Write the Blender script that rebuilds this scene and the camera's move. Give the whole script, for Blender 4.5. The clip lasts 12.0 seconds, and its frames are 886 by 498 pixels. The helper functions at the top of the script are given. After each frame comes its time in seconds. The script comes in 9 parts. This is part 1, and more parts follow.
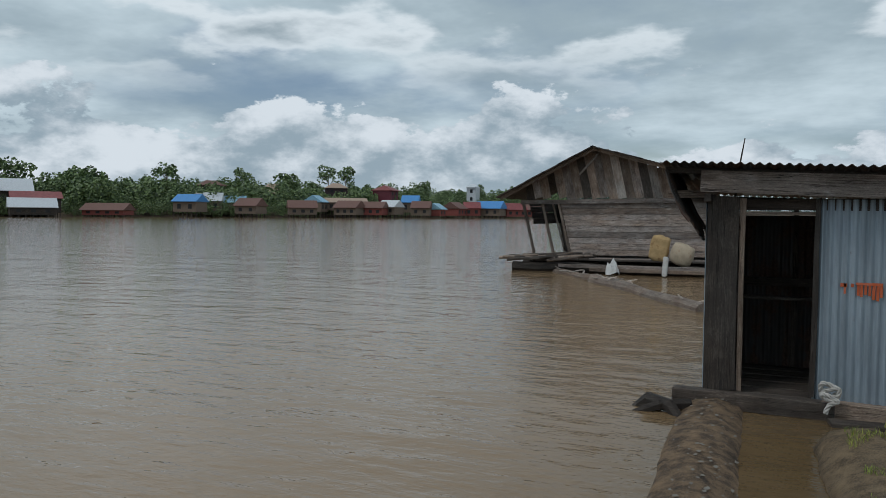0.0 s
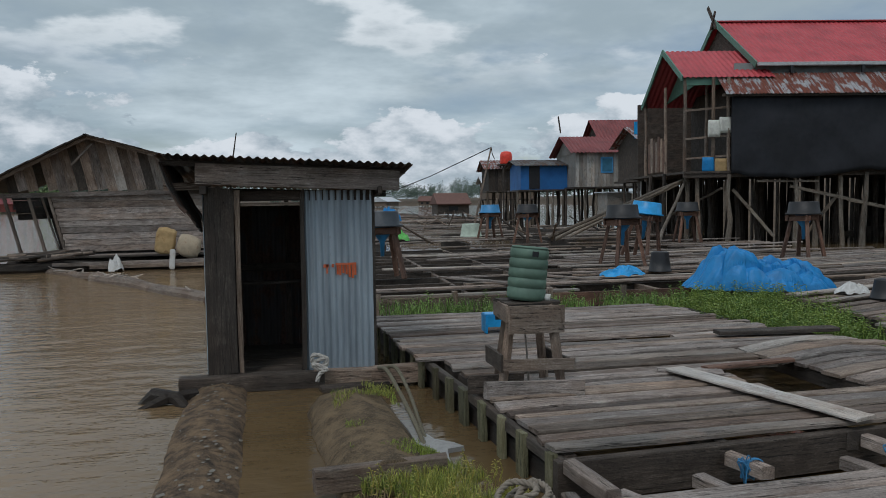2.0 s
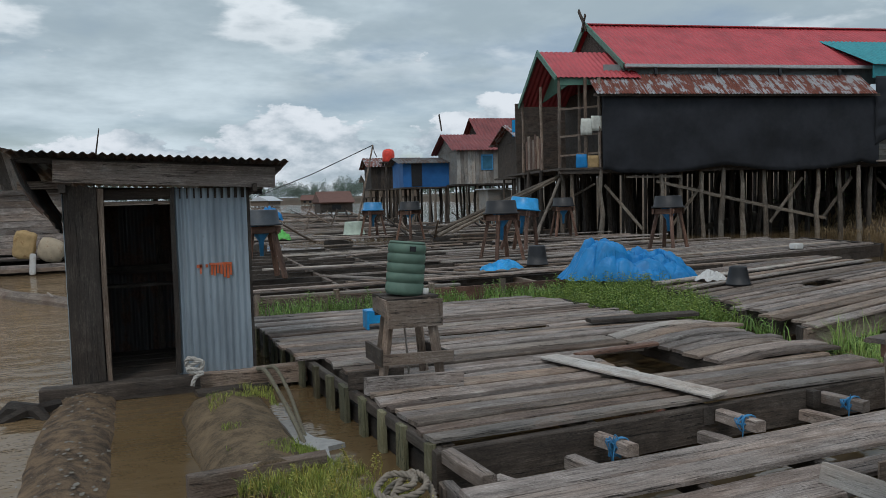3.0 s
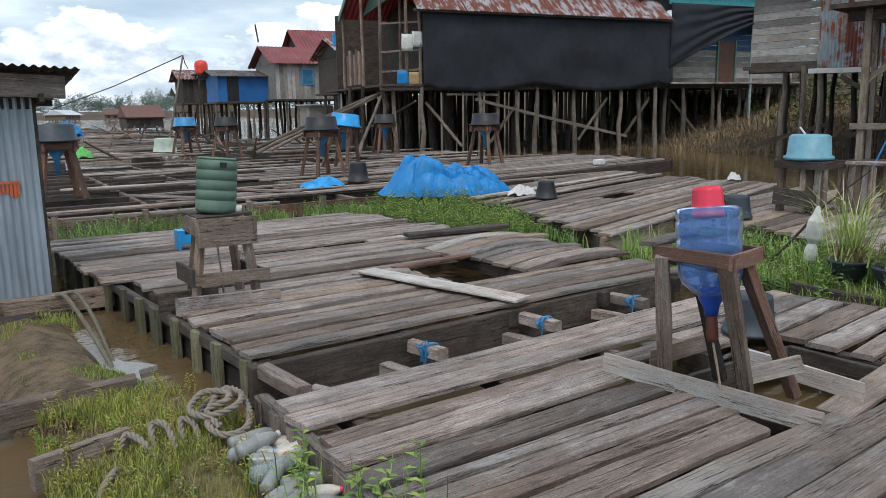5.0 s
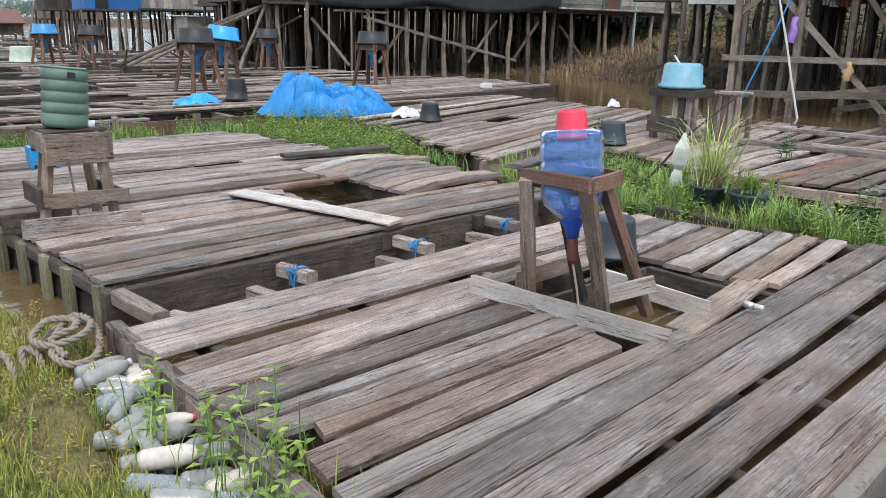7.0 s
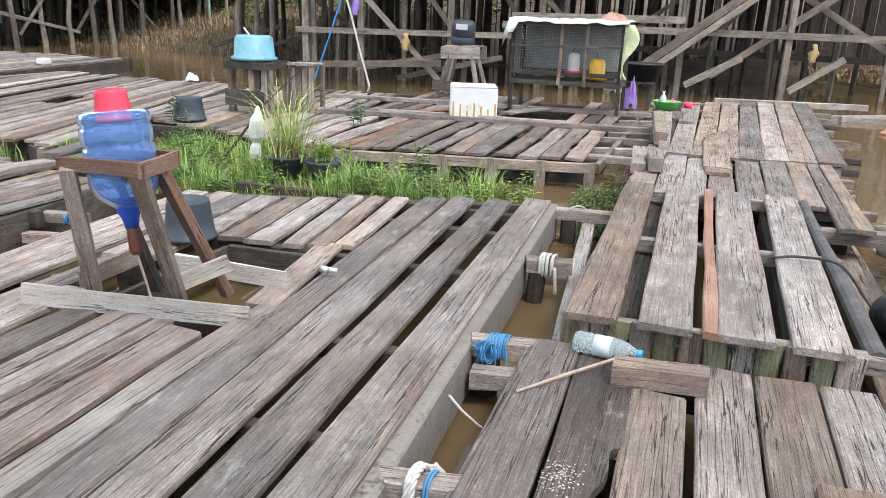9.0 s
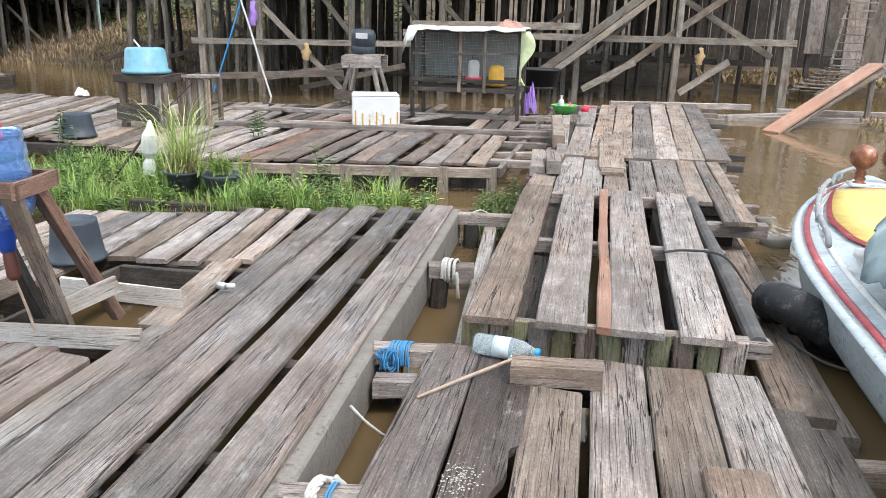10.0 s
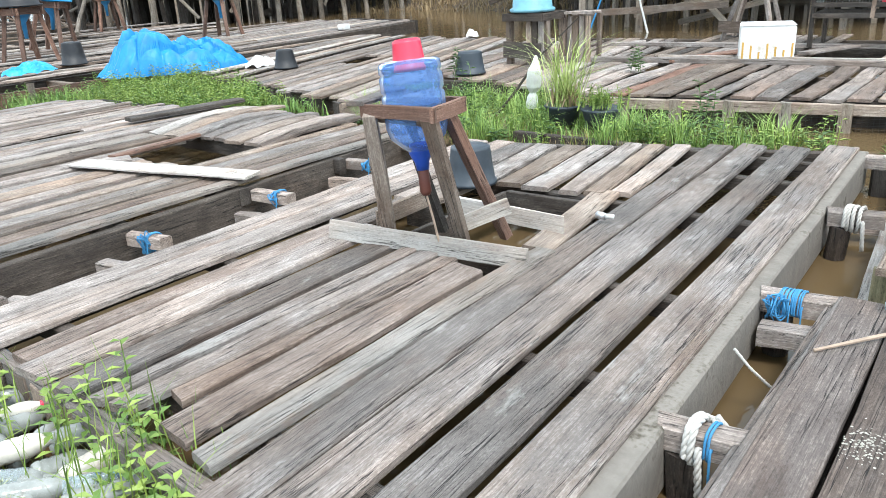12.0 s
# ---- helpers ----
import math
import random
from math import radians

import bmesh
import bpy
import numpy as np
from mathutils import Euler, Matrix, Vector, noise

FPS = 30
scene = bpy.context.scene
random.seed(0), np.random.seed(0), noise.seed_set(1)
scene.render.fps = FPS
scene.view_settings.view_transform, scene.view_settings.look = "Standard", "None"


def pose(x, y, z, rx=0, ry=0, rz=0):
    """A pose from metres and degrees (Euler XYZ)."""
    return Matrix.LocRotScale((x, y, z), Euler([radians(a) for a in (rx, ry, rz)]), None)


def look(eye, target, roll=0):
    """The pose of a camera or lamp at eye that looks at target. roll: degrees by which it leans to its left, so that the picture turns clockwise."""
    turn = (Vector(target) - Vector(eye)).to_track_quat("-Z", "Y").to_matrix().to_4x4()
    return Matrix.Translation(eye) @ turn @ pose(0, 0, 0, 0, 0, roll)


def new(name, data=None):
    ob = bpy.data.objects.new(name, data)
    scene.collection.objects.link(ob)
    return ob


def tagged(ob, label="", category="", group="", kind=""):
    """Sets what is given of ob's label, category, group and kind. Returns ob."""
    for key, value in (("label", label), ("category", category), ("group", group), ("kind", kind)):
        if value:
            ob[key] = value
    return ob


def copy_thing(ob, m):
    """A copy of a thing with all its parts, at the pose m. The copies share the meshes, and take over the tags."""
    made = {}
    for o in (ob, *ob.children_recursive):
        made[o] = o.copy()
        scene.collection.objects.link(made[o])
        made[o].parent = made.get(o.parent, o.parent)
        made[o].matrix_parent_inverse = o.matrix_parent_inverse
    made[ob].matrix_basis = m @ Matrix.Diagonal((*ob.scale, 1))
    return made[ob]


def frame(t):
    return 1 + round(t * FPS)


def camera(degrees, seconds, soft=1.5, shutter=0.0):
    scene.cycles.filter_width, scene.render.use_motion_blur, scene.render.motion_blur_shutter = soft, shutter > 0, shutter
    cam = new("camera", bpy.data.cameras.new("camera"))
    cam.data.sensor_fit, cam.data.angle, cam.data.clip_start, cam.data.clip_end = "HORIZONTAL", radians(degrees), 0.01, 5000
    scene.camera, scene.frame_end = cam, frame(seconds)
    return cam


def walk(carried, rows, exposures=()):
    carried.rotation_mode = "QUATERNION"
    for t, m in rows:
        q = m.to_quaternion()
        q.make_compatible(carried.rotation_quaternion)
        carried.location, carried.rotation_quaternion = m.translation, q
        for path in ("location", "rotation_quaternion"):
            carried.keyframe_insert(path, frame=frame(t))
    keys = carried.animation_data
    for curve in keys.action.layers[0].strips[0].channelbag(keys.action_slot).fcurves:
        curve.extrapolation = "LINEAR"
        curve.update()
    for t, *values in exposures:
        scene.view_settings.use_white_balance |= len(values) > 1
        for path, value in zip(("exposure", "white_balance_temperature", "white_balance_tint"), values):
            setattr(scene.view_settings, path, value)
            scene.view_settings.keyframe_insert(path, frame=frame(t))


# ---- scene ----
cam = camera(60.7, 12.0, soft=0.3)
PATH = [
    (0.0, (-0.353, 0.215, 1.422), (-2.010, 3.851, 1.235), 0.49),
    (0.5, (-0.328, 0.194, 1.421), (-1.180, 4.098, 1.234), 0.57),
    (1.0, (-0.292, 0.172, 1.437), (-0.366, 4.166, 1.226), 0.37),
    (1.5, (-0.263, 0.143, 1.434), (0.113, 4.119, 1.210), -0.14),
    (2.0, (-0.235, 0.125, 1.435), (0.552, 4.039, 1.191), -0.85),
    (2.5, (-0.212, 0.107, 1.432), (0.886, 3.945, 1.175), -1.33),
    (3.0, (-0.187, 0.089, 1.416), (1.183, 3.838, 1.149), -1.49),
    (3.2, (-0.174, 0.079, 1.411), (1.327, 3.775, 1.125), -1.51),
    (4.8, (-0.161, 0.026, 1.412), (1.936, 3.376, 0.796), -0.97),
    (5.0, (-0.143, 0.010, 1.400), (2.011, 3.304, 0.685), -0.89),
    (5.5, (-0.123, 0.009, 1.389), (2.170, 3.151, 0.458), 0.05),
    (6.0, (-0.111, -0.005, 1.393), (2.352, 2.976, 0.370), 1.13),
    (6.5, (-0.080, -0.009, 1.393), (2.494, 2.854, 0.306), 1.89),
    (6.7, (-0.044, -0.003, 1.379), (2.462, 2.916, 0.283), 1.41),
    (8.3, (0.140, -0.081, 1.367), (3.507, 1.709, 0.158), 1.77),
    (8.5, (0.158, -0.095, 1.372), (3.647, 1.447, 0.169), 2.45),
    (9.0, (0.167, -0.136, 1.390), (3.792, 1.070, 0.206), 2.09),
    (9.5, (0.177, -0.185, 1.400), (3.898, 0.732, 0.254), 1.91),
    (10.0, (0.182, -0.212, 1.392), (3.940, 0.564, 0.261), 1.37),
    (10.5, (0.186, -0.246, 1.385), (3.967, 0.367, 0.235), 0.78),
    (11.0, (0.187, -0.210, 1.372), (3.906, 0.638, 0.167), -0.70),
    (11.5, (0.166, -0.139, 1.353), (3.572, 1.528, 0.082), -1.70),
    (11.8, (0.139, -0.140, 1.350), (3.228, 2.016, 0.003), -1.99),
    (12.0, (0.134, -0.100, 1.337), (3.022, 2.290, -0.058), -3.05),
]
EXPOSURES = [(0, -0.17, 6280, 10), (1.2, -0.23, 6300, 11), (2.0, -0.2, 6350, 12), (3.2, -0.03, 6380, 12), (4.8, 0.5, 6350, 14), (5.5, 0.86, 6400, 17), (6.5, 1.1, 6400, 18),
             (8.3, 1.62, 6500, 16), (9.5, 1.64, 6500, 16), (10.5, 1.74, 6480, 14), (12.0, 1.92, 6300, 10)]
walk(cam, [(t, look(e, a, r)) for t, e, a, r in PATH], EXPOSURES)

# ---- sky and sun ----
SUN_EL, SUN_AZ = 58, 215
sun = new("sun", bpy.data.lights.new("sun", "SUN"))
sun.data.energy, sun.data.angle, sun.data.color = 0.9, radians(14), (1.0, 0.96, 0.9)
sun.matrix_basis = pose(0, 0, 30, 90 - SUN_EL, 0, 180 - SUN_AZ)


class Net:
    """Short ways to add and link shader nodes."""

    def __init__(self, tree):
        self.t = tree

    def add(self, kind, **kw):
        n = self.t.nodes.new("ShaderNode" + kind)
        for k, v in kw.items():
            if k in n.inputs:
                self.put(n.inputs[k], v)
            elif k == "op":
                n.operation = v
            elif k == "typ":
                n.sky_type = v
        return n

    def put(self, sock, v):
        if isinstance(v, bpy.types.NodeSocket):
            self.t.links.new(v, sock)
        elif isinstance(v, (tuple, list)) and len(v) == 3 and sock.type == "RGBA":
            sock.default_value = (*v, 1)
        else:
            sock.default_value = v

    def math(self, op, a, b=0.0, clamp=False):
        n = self.t.nodes.new("ShaderNodeMath")
        n.operation, n.use_clamp = op, clamp
        self.put(n.inputs[0], a), self.put(n.inputs[1], b)
        return n.outputs[0]

    def vmath(self, op, a, b):
        n = self.t.nodes.new("ShaderNodeVectorMath")
        n.operation = op
        self.put(n.inputs[0], a), self.put(n.inputs[1], b)
        return n.outputs[0]

    def mix(self, fac, a, b, blend="MIX"):
        n = self.t.nodes.new("ShaderNodeMix")
        n.data_type, n.blend_type = "RGBA", blend
        self.put(n.inputs[0], fac), self.put(n.inputs[6], a), self.put(n.inputs[7], b)
        return n.outputs[2]

    def noise(self, vec, scale, detail=4.0, rough=0.55, lac=2.0):
        n = self.add("TexNoise", Vector=vec, Scale=scale, Detail=detail, Roughness=rough, Lacunarity=lac)
        return n.outputs["Fac"]

    def ramp(self, fac, lo, hi):
        n = self.t.nodes.new("ShaderNodeMapRange")
        n.interpolation_type = "SMOOTHSTEP"
        self.put(n.inputs[0], fac), self.put(n.inputs[1], lo), self.put(n.inputs[2], hi)
        return n.outputs[0]

    def scaled(self, vec, s):
        return self.vmath("MULTIPLY", vec, s)


world = bpy.data.worlds.new("overcast_sky")
scene.world = world
world.use_nodes = True
wt = Net(world.node_tree)
wt.t.nodes.clear()
sky = wt.add("TexSky", typ="NISHITA")
sky.sun_disc, sky.sun_elevation, sky.sun_rotation = False, radians(SUN_EL), radians(SUN_AZ)
sky_blue = wt.mix(1.0, sky.outputs[0], (0.085, 0.085, 0.085), "MULTIPLY")
ray_way = wt.add("TexCoord").outputs["Generated"]
xyz = wt.add("SeparateXYZ", Vector=ray_way)
up = wt.math("MAXIMUM", xyz.outputs["Z"], 0.0)
lift = wt.math("ADD", up, 0.16)
flat = wt.add("CombineXYZ", X=wt.math("DIVIDE", xyz.outputs["X"], lift), Y=wt.math("DIVIDE", xyz.outputs["Y"], lift), Z=0.0).outputs[0]
# high grey layer with blue breaks
n_cover = wt.noise(flat, 0.55, 7, 0.55)
n_tone = wt.noise(wt.vmath("ADD", flat, (7.3, 2.1, 0)), 0.8, 6, 0.6)
grey = wt.mix(wt.ramp(n_tone, 0.36, 0.66), (0.37, 0.465, 0.515), (0.645, 0.76, 0.81))
high = wt.mix(wt.ramp(n_cover, 0.33, 0.52), sky_blue, grey)
# broken grey heaps at middle height
n_mid = wt.noise(wt.vmath("ADD", flat, (3.1, 9.4, 0)), 1.15, 7, 0.52)
mid_tone = wt.mix(wt.ramp(n_mid, 0.53, 0.66), (0.78, 0.85, 0.88), (0.29, 0.37, 0.415))
mid = wt.mix(wt.math("MULTIPLY", wt.ramp(n_mid, 0.48, 0.55), wt.ramp(up, 0.12, 0.24)), high, mid_tone)
# cumulus bank over the horizon
bank_vec = wt.scaled(ray_way, (1.0, 1.0, 1.9))
n_cum = wt.noise(bank_vec, 5.6, 10, 0.58)
body = wt.math("SUBTRACT", n_cum, wt.math("MULTIPLY", wt.math("SUBTRACT", up, 0.12), 2.3))
n_above = wt.noise(wt.vmath("ADD", bank_vec, (0, 0, 0.06)), 5.6, 7, 0.58)
relief = wt.math("SUBTRACT", n_cum, n_above)
cum_col = wt.mix(wt.ramp(relief, -0.10, 0.13), (0.33, 0.42, 0.48), (0.76, 0.82, 0.86))
low_col = wt.mix(wt.ramp(up, 0.0, 0.055), wt.mix(0.5, cum_col, (0.46, 0.535, 0.575)), cum_col)
full = wt.mix(wt.ramp(body, 0.495, 0.525), mid, low_col)
back = wt.add("Background", Color=full, Strength=1.0)
wt.t.links.new(back.outputs[0], wt.add("OutputWorld").inputs[0])

# ---- materials ----


def surface(name, rough=0.8, metal=0.0):
    m = bpy.data.materials.new(name)
    m.use_nodes = True
    net = Net(m.node_tree)
    b = m.node_tree.nodes["Principled BSDF"]
    b.inputs["Roughness"].default_value, b.inputs["Metallic"].default_value = rough, metal
    return m, net, b


def bump(net, b, height, strength, distance=0.01):
    n = net.add("Bump", Strength=strength, Distance=distance, Height=height)
    net.put(b.inputs["Normal"], n.outputs[0])


def local(net):
    """Object coordinates, shifted by a random step for each object."""
    rnd = net.add("ObjectInfo").outputs["Random"]
    shift = net.add("CombineXYZ", X=net.math("MULTIPLY", rnd, 37.0), Y=net.math("MULTIPLY", rnd, 91.0), Z=net.math("MULTIPLY", rnd, 53.0)).outputs[0]
    return net.vmath("ADD", net.add("TexCoord").outputs["Object"], shift), rnd


def wood(name, dark, mid, light, rough=0.82, relief=0.9, pale=0.25):
    """Weathered timber with fine grain and cracks along the local x axis."""
    m, net, b = surface(name, rough)
    vec, rnd = local(net)
    fine = net.noise(net.scaled(vec, (7, 250, 250)), 1.0, 3, 0.6)
    grain = net.noise(net.scaled(vec, (3.2, 88, 88)), 1.0, 5, 0.7)
    crack = net.noise(net.scaled(vec, (1.1, 46, 46)), 1.0, 3, 0.5)
    blot = net.noise(net.scaled(vec, (1.3, 2.4, 2.4)), 2.6, 8, 0.68)
    speck = net.noise(net.scaled(vec, (0.5, 1, 1)), 120, 3, 0.65)
    wide = net.noise(vec, 0.8, 2, 0.5)
    f = net.math("ADD", net.math("ADD", net.math("MULTIPLY", fine, 0.24), net.math("MULTIPLY", grain, 0.22)), net.math("ADD", net.math("MULTIPLY", blot, 0.32), net.math("MULTIPLY", speck, 0.22)))
    deep = tuple(d * 0.8 + c * 0.2 for d, c in zip(dark, mid))
    col = net.mix(net.ramp(f, 0.40, 0.485), deep, mid)
    col = net.mix(net.ramp(f, 0.49, 0.595), col, light)
    streak = net.ramp(net.noise(net.scaled(vec, (1.5, 34, 34)), 1.0, 6, 0.68), 0.54, 0.64)
    col = net.mix(net.math("MULTIPLY", streak, 0.36), col, dark)
    hue = net.ramp(net.noise(net.scaled(vec, (0.8, 2.2, 2.2)), 1.3, 5, 0.6), 0.42, 0.62)
    col = net.mix(net.math("MULTIPLY", hue, 0.75), col, (1.08, 0.96, 0.87), "MULTIPLY")
    turn = net.math("FRACT", net.math("MULTIPLY", rnd, 7.31))
    col = net.mix(net.math("MULTIPLY", net.ramp(turn, 0.6, 1.0), 0.5), col, (1.03, 0.93, 0.84), "MULTIPLY")
    line = net.math("SUBTRACT", 1.0, net.ramp(net.math("ABSOLUTE", net.math("SUBTRACT", crack, 0.5)), 0.003, 0.015))
    line = net.math("MULTIPLY", line, net.ramp(net.noise(net.scaled(vec, (0.9, 9, 9)), 1.0, 3, 0.5), 0.40, 0.54))
    col = net.mix(net.math("MULTIPLY", line, 0.9), col, tuple(c * 0.18 for c in dark))
    tone = net.math("ADD", net.math("MULTIPLY", rnd, 0.8), net.math("ADD", net.math("MULTIPLY", wide, 0.8), 0.08))
    col = net.mix(1.0, col, net.add("CombineColor", Red=tone, Green=tone, Blue=tone).outputs[0], "MULTIPLY")
    wet = net.ramp(net.noise(net.scaled(vec, (1.2, 2.8, 2.8)), 1.9, 8, 0.7), 0.52, 0.64)
    col = net.mix(net.math("MULTIPLY", wet, 0.5), col, tuple(c * k for c, k in zip(dark, (1.2, 0.92, 0.78))))
    stain = net.math("MULTIPLY", net.ramp(net.noise(net.scaled(vec, (1.5, 4, 4)), 2.1, 7, 0.7), 0.57, 0.68), pale)
    col = net.mix(stain, col, tuple(min(0.55, c * 1.4) for c in light))
    net.put(b.inputs["Base Color"], col)
    net.put(b.inputs["Roughness"], net.math("ADD", net.math("MULTIPLY", grain, 0.25), rough - 0.12))
    h = net.math("ADD", net.math("MULTIPLY", net.math("ADD", grain, fine), 0.4), net.math("SUBTRACT", net.math("MULTIPLY", speck, 0.4), net.math("MULTIPLY", line, 1.4)))
    bump(net, b, h, relief, 0.008)
    return m


def plain(name, col, rough=0.5, metal=0.0, vary=0.18, scale=6.0, dirt=(0.08, 0.065, 0.05), dirty=0.25, relief=0.12):
    """Paint or plastic with soft stains and dirt."""
    m, net, b = surface(name, rough, metal)
    vec, rnd = local(net)
    n = net.noise(vec, scale, 5, 0.6)
    n2 = net.noise(vec, scale * 7, 3, 0.6)
    c = net.mix(net.ramp(n, 0.3, 0.7), tuple(x * (1 - vary) for x in col), tuple(min(1, x * (1 + vary)) for x in col))
    c = net.mix(net.math("MULTIPLY", net.ramp(net.math("ADD", net.math("MULTIPLY", n, 0.7), net.math("MULTIPLY", n2, 0.3)), 0.52, 0.7), dirty), c, dirt)
    net.put(b.inputs["Base Color"], c)
    net.put(b.inputs["Roughness"], net.math("ADD", net.math("MULTIPLY", n2, 0.25), rough - 0.1))
    bump(net, b, n2, relief, 0.004)
    return m


def tin(name, clean, rust, amount, rough=0.45, metal=0.5, soft=0.08):
    """Zinc sheet with rust streaks that run down the local z axis."""
    m, net, b = surface(name, rough, metal)
    vec, rnd = local(net)
    streak = net.noise(net.scaled(vec, (9, 9, 0.9)), 1.0, 6, 0.65)
    spot = net.noise(vec, 2.2, 6, 0.62)
    fine = net.noise(vec, 40, 3, 0.6)
    f = net.math("ADD", net.math("MULTIPLY", streak, 0.5), net.math("MULTIPLY", spot, 0.5))
    mask = net.ramp(f, 0.62 - amount * 0.3, 0.62 - amount * 0.3 + soft)
    base = net.mix(net.ramp(streak, 0.3, 0.7), tuple(c * 0.75 for c in clean), tuple(min(1, c * 1.2) for c in clean))
    rusty = net.mix(net.ramp(fine, 0.35, 0.65), tuple(c * 0.6 for c in rust), rust)
    net.put(b.inputs["Base Color"], net.mix(mask, base, rusty))
    net.put(b.inputs["Metallic"], net.math("MULTIPLY", net.math("SUBTRACT", 1.0, mask), metal))
    net.put(b.inputs["Roughness"], net.math("ADD", net.math("MULTIPLY", mask, 0.4), rough))
    bump(net, b, fine, 0.12, 0.004)
    return m


def leafy(name, a, c, rough=0.55):
    m, net, b = surface(name, rough)
    rnd = net.add("NewGeometry").outputs["Random Per Island"]
    n = net.noise(net.add("TexCoord").outputs["Object"], 1.3, 3)
    f = net.math("ADD", net.math("MULTIPLY", rnd, 0.6), net.math("MULTIPLY", n, 0.5))
    net.put(b.inputs["Base Color"], net.mix(net.ramp(f, 0.2, 0.85), a, c))
    return m


WOOD = wood("weathered_grey_wood", (0.082, 0.071, 0.064), (0.250, 0.217, 0.198), (0.44, 0.395, 0.37))
WOOD_WARM = wood("weathered_brown_wood", (0.083, 0.063, 0.050), (0.215, 0.170, 0.138), (0.36, 0.305, 0.258))
WOOD_RED = wood("red_brown_hardwood", (0.06, 0.03, 0.021), (0.16, 0.088, 0.062), (0.26, 0.165, 0.125), 0.7)
WOOD_BROWN = wood("brown_worn_board", (0.058, 0.044, 0.036), (0.165, 0.128, 0.108), (0.30, 0.25, 0.22))
WOOD_WHITE = wood("bleached_white_board", (0.22, 0.205, 0.19), (0.42, 0.40, 0.375), (0.56, 0.54, 0.515), pale=0.1)
WOOD_PALE = wood("sun_bleached_wood", (0.17, 0.151, 0.135), (0.335, 0.303, 0.273), (0.49, 0.455, 0.42), pale=0.1)
# dark timber; its colour also carries shade under houses and between planks
WOOD_DARK = wood("wet_and_shaded_wood", (0.018, 0.0145, 0.012), (0.056, 0.046, 0.039), (0.12, 0.104, 0.09))
WOOD_NEW = wood("fresh_orange_wood", (0.28, 0.14, 0.09), (0.40, 0.225, 0.155), (0.50, 0.33, 0.245), 0.65, 0.3, 0.05)
WOOD_MOSS = wood("mossy_wood", (0.055, 0.06, 0.03), (0.165, 0.16, 0.095), (0.26, 0.25, 0.17))
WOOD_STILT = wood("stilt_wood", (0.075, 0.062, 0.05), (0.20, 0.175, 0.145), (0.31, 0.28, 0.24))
TIN_BLUE = tin("blue_grey_zinc", (0.30, 0.36, 0.41), (0.20, 0.10, 0.06), 0.12, 0.5, 0.35)
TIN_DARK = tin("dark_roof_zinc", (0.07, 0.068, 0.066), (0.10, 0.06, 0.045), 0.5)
TIN_RUST = tin("rusty_zinc", (0.36, 0.37, 0.39), (0.20, 0.062, 0.042), 0.56, 0.5, 0.4, 0.06)
TIN_RED = plain("red_roof_paint", (0.44, 0.06, 0.07), 0.45, 0, 0.2, 1.0, (0.12, 0.03, 0.03), 0.3)
TIN_MAROON = plain("maroon_roof_tiles", (0.20, 0.045, 0.045), 0.55, 0, 0.25, 1.5)
BLACK_NET = plain("black_shade_net", (0.017, 0.0195, 0.026), 0.85, 0, 0.3, 0.8, (0.03, 0.03, 0.035), 0.4, 0.3)
BLUE_TARP = plain("blue_tarpaulin", (0.004, 0.20, 0.50), 0.5, 0, 0.15, 5.0, (0.05, 0.12, 0.25), 0.15, 0.2)
BLUE_PLASTIC = plain("blue_plastic", (0.03, 0.22, 0.47), 0.4)
BRIGHT_BLUE = plain("bright_blue_plastic", (0.01, 0.30, 0.66), 0.35, dirty=0.1)
TURQUOISE = plain("turquoise_plastic", (0.13, 0.31, 0.385), 0.45, dirty=0.15)
BLACK_PLASTIC = plain("black_plastic", (0.012, 0.013, 0.016), 0.5, dirt=(0.07, 0.065, 0.055))
GREY_PLASTIC = plain("dark_grey_plastic", (0.03, 0.04, 0.052), 0.5, dirt=(0.1, 0.095, 0.085))
GREEN_DRUM = plain("faded_green_plastic", (0.10, 0.17, 0.13), 0.55, dirt=(0.2, 0.22, 0.18))
RED_PLASTIC = plain("red_plastic", (0.72, 0.035, 0.075), 0.35, dirty=0.05)
RED_TANK = plain("orange_red_plastic", (0.75, 0.055, 0.03), 0.4, dirty=0.05)
YELLOW_PLASTIC = plain("yellow_plastic", (0.72, 0.38, 0.02), 0.4, dirty=0.1)
LIME_PLASTIC = plain("lime_green_plastic", (0.14, 0.55, 0.12), 0.4, dirty=0.1)
PURPLE = plain("purple_plastic", (0.30, 0.17, 0.50), 0.5, dirty=0.1)
PINK = plain("pink_plastic", (0.75, 0.12, 0.28), 0.4, dirty=0.05)
WHITE = plain("dull_white", (0.58, 0.58, 0.57), 0.6, dirt=(0.28, 0.22, 0.14), dirty=0.6, vary=0.06)
FOAM = plain("stained_foam", (0.66, 0.66, 0.65), 0.8, dirt=(0.38, 0.26, 0.11), dirty=0.6, vary=0.05, scale=4.0)
CLOTH = plain("pale_cloth", (0.62, 0.63, 0.58), 0.9, relief=0.4)
LIME_CLOTH = plain("pale_green_cloth", (0.55, 0.60, 0.36), 0.9, relief=0.4)
ORANGE_PAINT = plain("orange_spray_paint", (0.50, 0.10, 0.03), 0.7, dirty=0.5, dirt=(0.3, 0.3, 0.3))
YELLOW_OLD = plain("old_yellow_foam", (0.42, 0.29, 0.14), 0.85, dirt=(0.16, 0.08, 0.03), dirty=0.8, relief=0.8)
ROPE = plain("dirty_white_rope", (0.47, 0.45, 0.42), 0.9, dirt=(0.22, 0.18, 0.13), dirty=0.5, scale=12, relief=0.8)
DARK_ROPE = plain("dark_rope", (0.05, 0.05, 0.05), 0.9)
